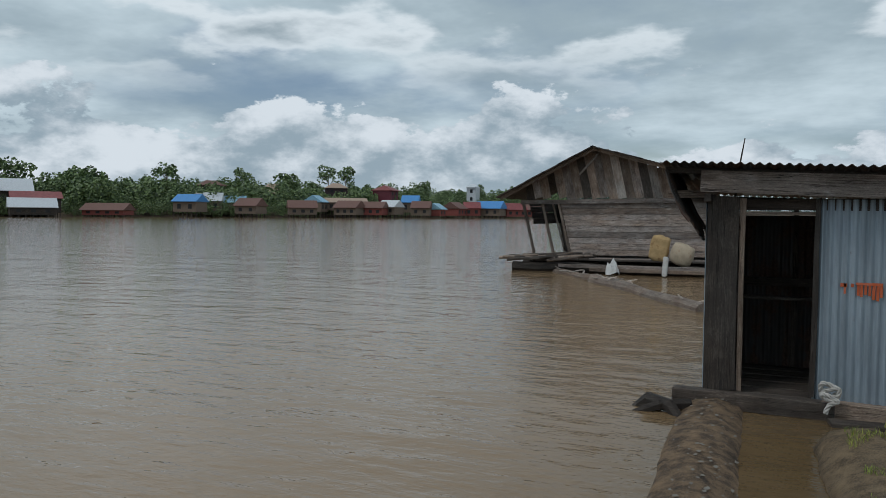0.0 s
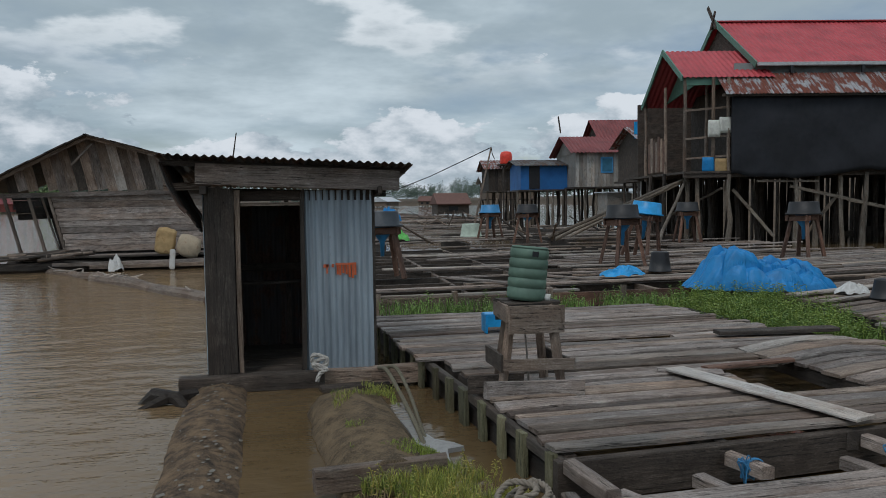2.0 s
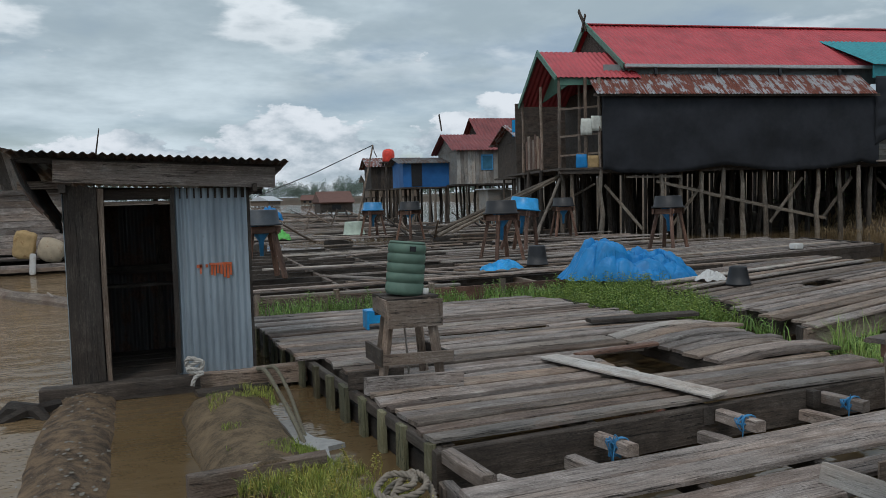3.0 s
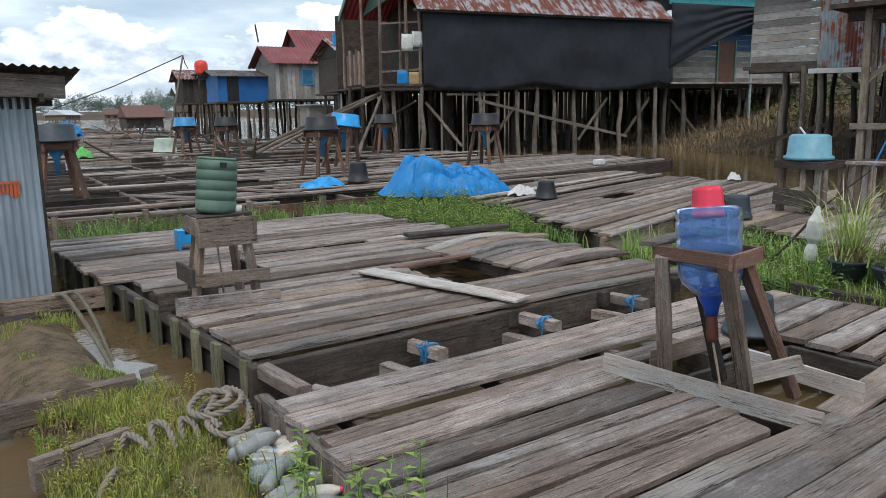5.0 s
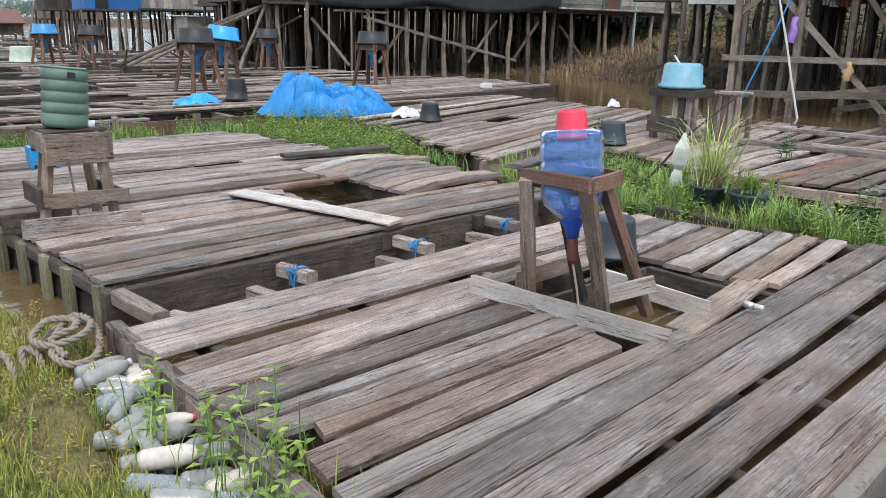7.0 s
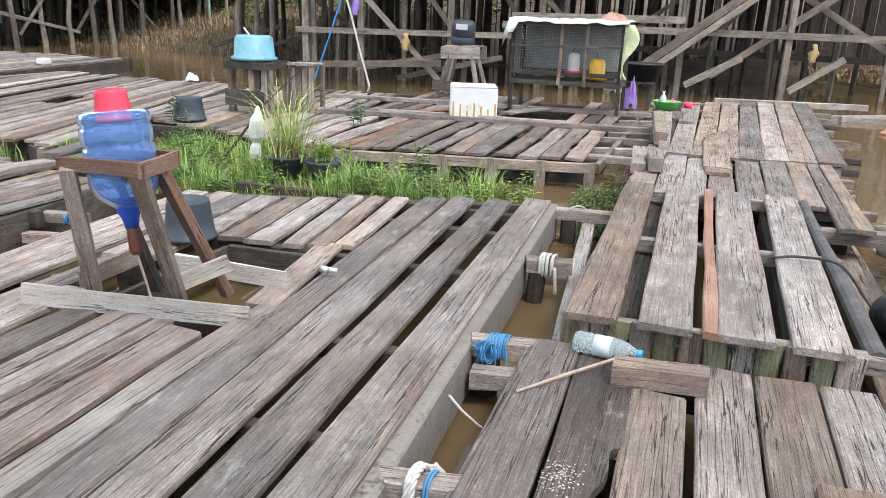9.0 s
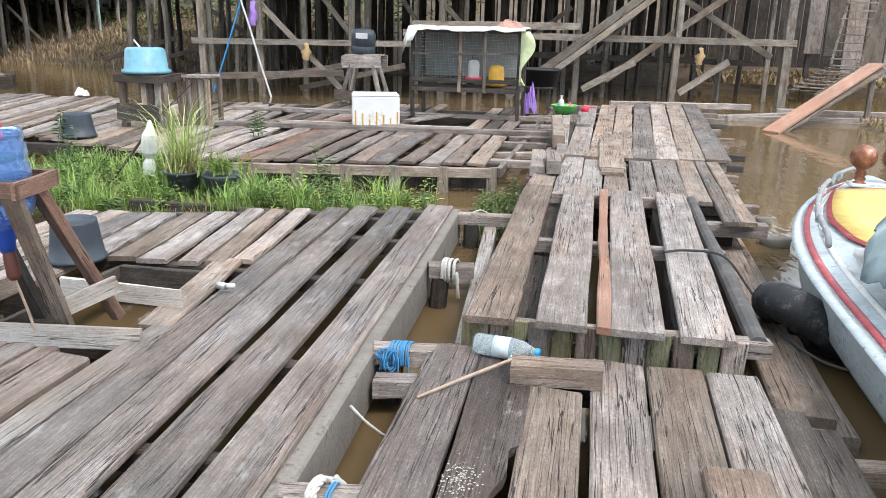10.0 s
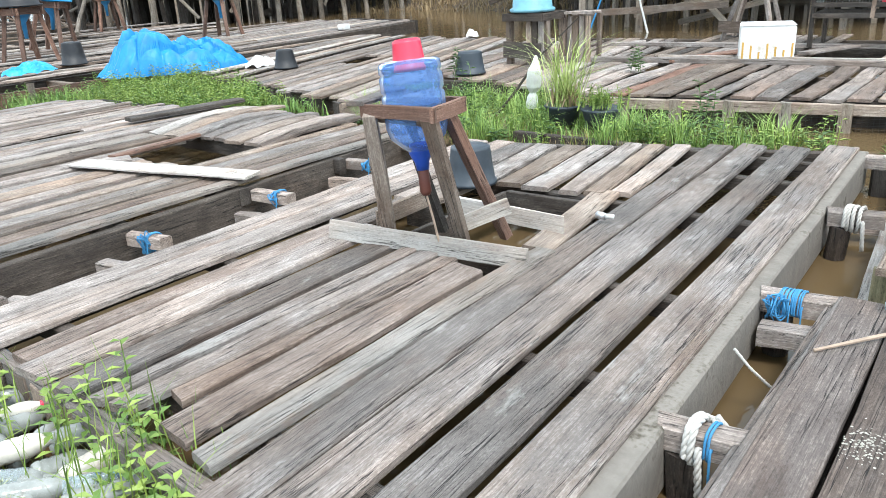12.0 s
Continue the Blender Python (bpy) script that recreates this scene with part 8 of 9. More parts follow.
for x0, y0, x1, y1, r0 in ((-7.2, 23.1, -4.4, 18.9, 0.13), (-4.9, 19.6, -1.7, 14.4, 0.16), (-5.6, 21.0, -3.6, 18.2, 0.09)):
    t = thing("boom_log", pose(x0, y0, WATER_Z), "floating log of the boom with mud and twigs", "log", "log boom")
    pole("trunk", (x0, y0, -0.28), (x1, y1, -0.28), r0, r0 * 0.9, WOOD_WARM, t, n=10, wob=0.06)
    for k in range(7):
        u = rng.random()
        p = V(x0, y0, -0.2).lerp(V(x1, y1, -0.2), u)
        pole("twig", p, p + V(rng.uniform(-0.4, 0.4), rng.uniform(-0.3, 0.3), rng.uniform(0.02, 0.12)), 0.03, 0.015, WOOD_PALE, t)

# ---- stilt houses of the near bank ----


def piles(t, xs, ys, top, r0, r1, base, wob=0.06, seed=1, material=None):
    r = random.Random(seed)
    for y in ys:
        for x in xs:
            if r.random() < 0.12:
                continue
            px, py = x + r.uniform(-0.25, 0.25), y + r.uniform(-0.2, 0.2)
            # rows behind the first get dark wood: under-floor shade put into the colour
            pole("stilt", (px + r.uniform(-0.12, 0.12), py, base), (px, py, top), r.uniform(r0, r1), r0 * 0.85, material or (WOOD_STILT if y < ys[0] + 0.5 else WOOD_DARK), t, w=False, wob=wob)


def net_house():
    t = thing("net_house", pose(15.0, 24.5, 0, 0, 0, -9.5), "large stilt house wrapped in black shade net under a red roof", "house")
    piles(t, [0.0 + 0.82 * k for k in range(24)], [0.0, 1.6, 3.2], 2.3, 0.085, 0.13, -1.0, seed=3)
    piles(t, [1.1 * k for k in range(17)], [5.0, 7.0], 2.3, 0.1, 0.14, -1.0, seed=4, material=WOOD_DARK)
    piles(t, [-1.5, -0.8], [0.2, 1.8, 3.4, 5.2], 2.4, 0.08, 0.11, -1.0, seed=5)
    for x0, z0, x1, z1, y in [(2.2, 1.9, 7.4, 0.7, -0.12), (4.4, 1.4, 9.5, 0.3, 0.1), (0.3, 1.8, 1.8, 0.1, 0.2), (7.0, 0.2, 8.4, 1.9, 0.1), (9.3, 0.3, 10.6, 1.9, 0.1), (3.0, 0.2, 4.2, 1.7, 0.3), (12, 1.8, 13.5, 0.4, 0.3)]:
        bar("brace", (x0, y, z0), (x1, y, z1), 0.05, 0.11, WOOD_STILT, t, w=False)
    bar("floor_beam", (-1.6, 0, 2.32), (19.2, 0, 2.4), 0.14, 0.14, WOOD_DARK, t, w=False)
    bar("floor_beam", (1.0, -0.1, 2.08), (3.2, -0.1, 2.05), 0.1, 0.08, WOOD_STILT, t, w=False)
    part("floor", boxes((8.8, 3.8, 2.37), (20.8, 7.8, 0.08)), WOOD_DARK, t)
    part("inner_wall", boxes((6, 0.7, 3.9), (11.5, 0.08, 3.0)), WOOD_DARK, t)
    # dark boards added behind the piles, in place of the shadow under the floor
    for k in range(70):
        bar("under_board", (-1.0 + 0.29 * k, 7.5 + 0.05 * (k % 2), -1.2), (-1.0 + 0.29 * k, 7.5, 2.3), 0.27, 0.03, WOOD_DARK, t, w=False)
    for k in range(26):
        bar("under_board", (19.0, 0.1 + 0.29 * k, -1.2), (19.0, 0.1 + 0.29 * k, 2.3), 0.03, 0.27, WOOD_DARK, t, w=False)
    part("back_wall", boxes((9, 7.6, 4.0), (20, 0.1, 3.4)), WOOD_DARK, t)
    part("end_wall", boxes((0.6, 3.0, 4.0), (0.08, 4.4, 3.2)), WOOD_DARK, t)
    # net: slack cloth with folds and a scalloped hem
    bm, grid = bmesh.new(), []
    nx, nz = 110, 16
    for i in range(nx + 1):
        grid.append([])
        for j in range(nz + 1):
            x, v = 11.5 * i / nx, j / nz
            low = 2.42 - 0.28 * abs(math.sin(x * 0.55 + 0.4)) + 0.06 * noise.noise((x * 2, 0, 0))
            z = low + (5.12 - low) * v
            y = -0.28 + 0.09 * noise.noise((x * 0.8, v * 2.5, 0)) * (1.2 - v) + 0.04 * noise.noise((x * 3, v * 5, 2))
            grid[-1].append(bm.verts.new((x, y, z)))
    for i in range(nx):
        for j in range(nz):
            bm.faces.new((grid[i][j], grid[i + 1][j], grid[i + 1][j + 1], grid[i][j + 1]))
    part("shade_net", thick(bm, 0.01), BLACK_NET, t, "black shade net with a sagging hem", smooth=True)
    # lean-to roof of rusty sheets, one by one
    for k in range(14):
        sh = sheet(bmesh.new(), 0.86, 1.35, 0.13, 0.018)
        part("rust_sheet", thick(sh, 0.004), TIN_RUST, t, "", pose(-0.3 + 0.82 * k, -0.55, 5.03 + 0.01 * (k % 2), -50, 0, 0))
    bar("roof_beam", (-0.4, -0.45, 5.06), (11.4, -0.45, 5.06), 0.06, 0.1, WOOD_DARK, t, w=False)
    part("eave_wall", boxes((6.4, 0.75, 5.95), (11.8, 0.06, 0.7)), plain("grey_green_board", (0.22, 0.25, 0.25), 0.8), t)
    # main red roof
    sl = math.hypot(3.9, 2.35)
    ang = math.degrees(math.atan2(2.35, 3.9))
    part("roof_slope", thick(sheet(bmesh.new(), 16.5, sl, 0.2, 0.016), 0.01), TIN_RED, t, "ribbed red zinc roof slope", pose(1.2, 0.4, 6.22, ang - 90, 0, 0))
    part("roof_slope", thick(sheet(bmesh.new(), 16.5, sl, 0.2, 0.016), 0.01), TIN_RED, t, "ribbed red zinc roof slope", pose(17.7, 8.2, 6.22, ang - 90, 0, 180))
    part("ridge_cap", boxes((9.45, 4.3, 8.60), (16.5, 0.3, 0.05), 0.01), TIN_RED, t)
    part("gutter", boxes((9.45, 0.36, 6.2), (16.5, 0.13, 0.13), 0.02), plain("pale_gutter", (0.45, 0.47, 0.48), 0.5), t, "pale rain gutter")
    for k in range(6):
        part("gutter_bracket", boxes((2.4 + 2.6 * k, 0.32, 6.0), (0.1, 0.08, 0.26)), BLACK_PLASTIC, t)
    for sy in (0.4, 8.2):
        bar("barge_board", (1.18, sy, 6.3), (1.18, 4.3, 8.7), 0.05, 0.22, GREEN_PAINT, t, w=False)
    bm = bmesh.new()
    bm.faces.new([bm.verts.new(p) for p in ((1.4, 0.7, 6.2), (1.4, 7.9, 6.2), (1.4, 4.3, 8.45))])
    part("gable_wall", thick(bm, 0.05), WOOD_DARK, t)
    bar("roof_horn", (1.16, 4.0, 8.35), (1.10, 4.75, 9.35), 0.05, 0.16, WOOD_DARK, t, w=False)
    bar("roof_horn", (1.12, 4.6, 8.4), (1.1, 4.1, 9.0), 0.05, 0.14, WOOD_DARK, t, w=False)
    # porch gable
    for y0, z0, y1, z1 in ((0.15, 5.72, 2.35, 7.05), (5.1, 5.25, 2.35, 7.05)):
        ln = math.hypot(y1 - y0, z1 - z0)
        a = math.degrees(math.atan2(z1 - z0, abs(y1 - y0)))
        if y0 < y1:
            part("porch_roof", thick(sheet(bmesh.new(), 3.3, ln, 0.2, 0.016), 0.01), TIN_RED, t, "ribbed red porch roof", pose(-1.55, y0, z0, a - 90, 0, 0))
        else:
            part("porch_roof", thick(sheet(bmesh.new(), 3.3, ln, 0.2, 0.016), 0.01), TIN_RED, t, "ribbed red porch roof", pose(1.75, y0, z0, a - 90, 0, 180))
        bar("barge_board", (-1.58, y0, z0 + 0.06), (-1.58, y1, z1 + 0.08), 0.05, 0.2, GREEN_PAINT, t, w=False)
    bm = bmesh.new()
    bm.faces.new([bm.verts.new(p) for p in ((-0.6, 0.5, 5.75), (-0.6, 4.7, 5.35), (-0.6, 2.35, 6.9))])
    part("porch_gable", thick(bm, 0.05), GREEN_PAINT, t, "green boarded porch gable")
    bar("porch_beam", (-1.5, 0.3, 5.75), (0.6, 0.3, 5.8), 0.08, 0.3, GREEN_PAINT, t, w=False)
    for x, y in ((-1.45, 0.3), (-1.45, 2.4), (-1.45, 4.9), (-0.5, 0.1), (0.0, 0.0), (-0.2, 1.5)):
        pole("porch_post", (x, y, 2.2), (x, y, 5.7), 0.07, 0.06, WOOD_WARM, t, w=False)
    for z in (2.9, 3.6, 4.6):
        bar("porch_rail", (-1.45, 0.25, z), (0.1, 0.02, z + 0.1), 0.05, 0.07, WOOD_WARM, t, w=False)
    for k in range(7):
        bar("porch_board", (-1.5, 2.5 + 0.3 * k, 2.5), (-1.5, 2.5 + 0.3 * k, 3.7 + 0.1 * (k % 3)), 0.25, 0.03, (WOOD_RED, WOOD_WARM)[k % 2], t, w=False)
    for x, z, h, mat_, lab in ((-0.75, 4.2, 0.6, CLOTH, "white washing"), (-0.35, 4.3, 0.55, CLOTH, "white washing"), (-0.95, 2.9, 0.55, BLUE_TARP, "blue washing"), (-0.5, 2.85, 0.5, YELLOW_OLD, "yellow checked washing")):
        bm, g = bmesh.new(), []
        for i in range(7):
            g.append([bm.verts.new((x + 0.08 * i * 0.9, -0.06 + 0.03 * math.sin(i * 1.7 + j), z + h * (j - 4) / 4)) for j in range(5)])
        for i in range(6):
            for j in range(4):
                bm.faces.new((g[i][j], g[i + 1][j], g[i + 1][j + 1], g[i][j + 1]))
        part("washing", thick(bm, 0.01), mat_, t, lab, smooth=True)
    # boarded wing with a door and a gathered net
    for k in range(11):
        z = 2.45 + 0.24 * k
        bar("wall_board", (11.4, 0.55, z + 0.24), (19.4, 0.55, z + 0.26), 0.03, 0.235, GREY_WALL if k < 6 else plain("blue_board_paint", (0.03, 0.08, 0.17), 0.8), t, w=False)
    d = part("door", boxes((15.2, 0.5, 3.4), (0.95, 0.06, 1.85), 0.01), BROWN_DOOR, t, "brown wooden door")
    for sx in (-0.52, 0.52):
        part("door_jamb", boxes((15.2 + sx, 0.47, 3.4), (0.07, 0.08, 1.95)), GREEN_PAINT, t)
    bar("wing_post", (15.9, -0.3, -0.4), (15.9, -0.3, 5.7), 0.08, 0.08, plain("pale_green_post", (0.3, 0.4, 0.37), 0.7), t, w=False)
    bar("wing_post", (19.3, -0.3, 0.2), (19.3, -0.3, 6.2), 0.1, 0.1, WOOD_STILT, t, w=False)
    bar("wing_deck", (11.4, -0.15, 2.48), (19.4, -0.15, 2.5), 0.5, 0.06, WOOD, t, w=False)
    for x0, x1, s in ((11.3, 15.9, 1.0), (15.9, 19.3, 0.75)):
        bm, grid = bmesh.new(), []
        for i in range(41):
            grid.append([])
            for j in range(25):
                u, v = i / 40, j / 24
                bottom = 5.2 - s * (1.9 * (1 - u) ** 1.2 if x0 < 12 else 1.1 * u) - 0.25
                z = 5.75 + (bottom - 5.75) * v
                y = -0.34 + 0.09 * math.sin(v * 26 + u * 7 + 2 * noise.noise((u * 3, v * 3, 0))) * (0.4 + 0.6 * v) * (0.3 + u if x0 < 12 else 1.3 - u)
                grid[-1].append(bm.verts.new((x0 + (x1 - x0) * u, y, z)))
        for i in range(40):
            for j in range(24):
                bm.faces.new((grid[i][j], grid[i + 1][j], grid[i + 1][j + 1], grid[i][j + 1]))
        part("gathered_net", thick(bm, 0.01), BLACK_NET, t, "black net gathered into folds", smooth=True)
    part("teal_fascia", boxes((15.4, -0.2, 5.95), (8.2, 0.06, 0.5)), TEAL_PAINT, t, "teal zinc strip")
    part("wing_roof", thick(sheet(bmesh.new(), 8.4, 4.0, 0.2, 0.016), 0.01), TEAL_PAINT, t, "teal zinc roof", pose(11.2, -0.4, 6.2, -65, 0, 0))


net_house()
# slanting gangways up to the porch
for p0, p1, r0 in [((9.02, 26.53, 0.1), (14.44, 25.5, 2.39), 0.07), ((8.78, 25.12, 0.1), (14.22, 25.5, 2.26), 0.06), ((10.08, 27.14, 0.1), (13.73, 25.5, 2.02), 0.055), ((14.63, 30.81, 0.1), (14.82, 24.6, 1.8), 0.055), ((10.8, 21.5, 0.1), (14.0, 25.6, 2.3), 0.06)]:
    t = thing("gangway_pole", Matrix.Translation(p0), "long rough pole slanting from the raft to the porch", "pole", "gangway poles")
    pole("trunk", p0, p1, r0, r0 * 0.8, WOOD_STILT, t, wob=0.05)


def bank_house(name, x, y, rz, wd, dp, z0, eave, ridge, wall_mat, roof_mat, label, ridge_along=True, ground=-0.8, step=0.75, boards=True):
    """A house on piles; its front faces local -y."""
    t = thing(name, pose(x, y, 0, 0, 0, rz), label, "house", "stilt houses of the near bank")
    piles(t, [step * k for k in range(int(wd / step) + 1)], [0.1, dp * 0.35, dp * 0.7], z0, 0.08, 0.12, ground, seed=int(x * 7))
    part("floor", boxes((wd / 2, dp / 2, z0 + 0.05), (wd + 0.3, dp + 0.3, 0.1)), WOOD_DARK, t)
    if boards:
        n = max(4, int(wd / 0.24))
        for k in range(n):
            bar("wall_board", (wd * (k + 0.5) / n, 0, z0 + 0.1), (wd * (k + 0.5) / n, 0, eave + 0.1), wd / n * 0.96, 0.03, wall_mat, t, w=False, roll=-90)
    else:
        part("front_wall", boxes((wd / 2, 0, (z0 + eave) / 2), (wd, 0.06, eave - z0)), wall_mat, t)
    part("wall", boxes((wd / 2, dp / 2, (z0 + eave) / 2 + 0.03), (wd - 0.08, dp - 0.1, eave - z0)), wall_mat, t)
    sl, a = math.hypot(dp / 2 + 0.4, ridge - eave), math.degrees(math.atan2(ridge - eave, dp / 2 + 0.4))
    part("roof_slope", thick(sheet(bmesh.new(), wd + 0.8, sl, 0.25, 0.03), 0.02), roof_mat, t, "", pose(-0.4, -0.4, eave, a - 90, 0, 0))
    part("roof_slope", thick(sheet(bmesh.new(), wd + 0.8, sl, 0.25, 0.03), 0.02), roof_mat, t, "", pose(wd + 0.4, dp + 0.4, eave, a - 90, 0, 180))
    for xx in (0.05, wd - 0.05):
        bm = bmesh.new()
        bm.faces.new([bm.verts.new(p) for p in ((xx, 0, eave), (xx, dp, eave), (xx, dp / 2, ridge - 0.05))])
        part("gable", thick(bm, 0.04), wall_mat, t)
    return t


bh = bank_house("board_house", 17.3, 45.0, -6, 4.4, 5.0, 2.2, 4.4, 5.6, GREY_WALL, TIN_MAROON, "pale board house on stilts with a maroon roof")
for sx, mat_ in ((0, plain("blue_trim", (0.05, 0.25, 0.5), 0.6)),):
    wf = part("window", boxes((2.0, -0.05, 3.65), (0.8, 0.06, 1.0), 0.01), mat_, bh, "blue window frame")
    part("window_pane", boxes((2.0, -0.085, 3.65), (0.6, 0.02, 0.8)), GLASS_BLUE, wf)
bar("roof_horn", (-0.3, 2.4, 5.9), (-0.35, 2.8, 7.0), 0.06, 0.14, WOOD_DARK, bh, w=False)
for k in range(8):
    bar("veranda_post", (4.7 + 0.4 * k, -0.3, 2.1), (4.7 + 0.4 * k, -0.3, 3.1), 0.06, 0.05, TURQUOISE, bh, w=False)
for z in (2.5, 3.1):
    bar("veranda_rail", (4.6, -0.32, z), (7.6, -0.32, z), 0.06, 0.08, TURQUOISE, bh, w=False)
bar("veranda_floor", (4.4, 0.6, 2.2), (7.8, 0.6, 2.2), 2.2, 0.1, WOOD, bh, w=False)
piles(bh, [4.9, 5.7, 6.5, 7.3], [-0.2, 1.4], 2.2, 0.08, 0.1, -0.8, seed=8)
bh2 = bank_house("blue_house", 14.5, 47.5, -6, 3.2, 4.0, 2.1, 3.75, 4.2, HOUSE_BLUE, TIN_DARK, "blue sheeted house on stilts", boards=False)
# black panel on the wall stands for the shade inside a doorway
part("doorway", boxes((0.9, -0.05, 3.0), (0.7, 0.06, 1.5)), BLACK_PLASTIC, bh2, "black panel painted as a doorway's shade")
bank_house("back_house", 20.2, 47, -8, 5.5, 6, 2.6, 5.0, 7.0, WOOD_DARK, TIN_MAROON, "dark board house on stilts with a maroon roof")
bank_house("back_house", 17.8, 36.5, -8, 4.5, 5, 2.4, 4.4, 5.4, WOOD_DARK, TIN_RUST, "dark board house on stilts behind the porch")
bank_house("back_house", 15.0, 57.5, -8, 4.0, 5, 2.2, 4.0, 4.8, WOOD_DARK, TIN_RUST, "dark stilt house with a rusty roof")
bank_house("back_house", 17.5, 68, -8, 4.5, 5, 1.6, 3.2, 3.9, BOARD_WALL, ZINC_PALE, "stilt house with a pale zinc roof")
tk = thing("water_tank", pose(16.3, 57.0, 0), "orange-red water tank on a tall wooden tower", "tank")
for sx in (-0.4, 0.4):
    for sy in (-0.4, 0.4):
        bar("tower_leg", (sx, sy, -0.8), (sx, sy, 4.3), 0.12, 0.12, WOOD_DARK, tk, w=False)
part("platform", boxes((0, 0, 4.3), (1.2, 1.2, 0.1)), WOOD_DARK, tk)
part("tank", lathe(bmesh.new(), [(0, 0), (0.46, 0), (0.48, 0.1), (0.46, 0.3), (0.48, 0.5), (0.46, 0.75), (0.36, 0.92), (0.15, 0.98), (0, 0.98)], 24), RED_TANK, tk, "ribbed orange-red plastic tank", pose(0, 0, 4.36), smooth=True)
fl = thing("flag_pole", pose(18.0, 37.5, 0), "thin pole with a faded blue banner", "flag")
part("pole", tube(bmesh.new(), [(0, 0, -0.5), (0.05, 0, 5.6)], 0.05, 6), WHITE, fl)
part("banner", boxes((-0.18, 0, 5.1), (0.35, 0.03, 0.9)), BRIGHT_BLUE, fl)
lift_ = thing("lift_net_pole", pose(9.0, 38.5, 0), "tall thin lift-net pole with stay lines", "pole")
part("pole", tube(bmesh.new(), [(0, 0, -0.5), (1.2, 0.3, 4.3)], [0.06, 0.04], 6), WOOD_WARM, lift_)
for q in ((-4.2, 6, 1.8), (2.4, 4, 3.9)):
    part("stay_line", tube(bmesh.new(), [(1.2, 0.3, 4.3), (1.2 + (q[0] - 1.2) * 0.5, 0.3 + q[1] * 0.5, 4.3 + (q[2] - 4.3) * 0.55), q], 0.025, 4), DARK_ROPE, lift_)

hutch = thing("stilt_hutch", pose(18.3, 45, 0, 0, 0, 5), "small grey zinc hutch on short posts", "hutch")
part("body", boxes((0, -3, 1.2), (1.6, 1.2, 1.3), 0.02), GREY_WALL, hutch)
part("roof", boxes((0, -3, 1.9), (1.9, 1.5, 0.06)), ZINC_PALE, hutch)
for sx in (-0.7, 0.7):
    bar("post", (sx, -3.4, -0.6), (sx, -3.4, 0.7), 0.1, 0.1, WOOD_DARK, hutch, w=False)

# distant rafts in the channel
for k, (x, y, wd, dp) in enumerate(((2.2, 26.5, 7.5, 4.5), (9.5, 27, 6, 6), (3.5, 33.5, 8, 5), (12.5, 29.5, 3.0, 12), (4.0, 42, 9, 6), (6, 54, 9, 8), (8, 70, 10, 9), (3.5, 88, 12, 12))):
    t = thing("far_raft", pose(x + wd / 2, y + dp / 2, 0), "cluttered raft of loose poles and planks in the channel", "raft", "far rafts")
    r = random.Random(100 + k)
    for i in range(int(dp / 0.38)):
        yy = y + 0.38 * i
        a = x + r.uniform(0, wd * 0.25)
        bar("plank", (a, yy, 0.05 + r.uniform(-0.05, 0.08)), (a + wd * r.uniform(0.5, 0.8), yy + r.uniform(-0.3, 0.3), 0.06 + r.uniform(-0.05, 0.12)), r.uniform(0.1, 0.22), 0.05, r.choice((WOOD, WOOD_WARM, WOOD_DARK, WOOD_PALE)), t)
    for i in range(3):
        xx = x + wd * (0.1 + 0.4 * i)
        bar("beam", (xx, y - 0.2, -0.02), (xx, y + dp, -0.02), 0.14, 0.3, WOOD_DARK, t)
    for i in range(5):
        xx, yy = x + wd * r.random(), y + dp * r.random()
        pole("leaning_pole", (xx, yy, 0), (xx + r.uniform(-1.5, 1.5), yy + r.uniform(-1, 1), r.uniform(0.3, 1.0)), 0.05, 0.03, r.choice((WOOD_WARM, WOOD_DARK)), t)
for x, y, mat_, lab, s in ((5.0, 44, BLUE_TARP, "blue tarpaulin heap on a far raft", 0.6), (3.7, 27.3, LIME_PLASTIC, "green plastic bag on the far raft", 0.3), (7.0, 56, BLUE_TARP, "blue tarpaulin on a distant raft", 0.9)):
    heap("tarpaulin", pose(x, y, 0.08), s, s * 0.7, s * 1.1, mat_, lab, "tarpaulin", x, 20)


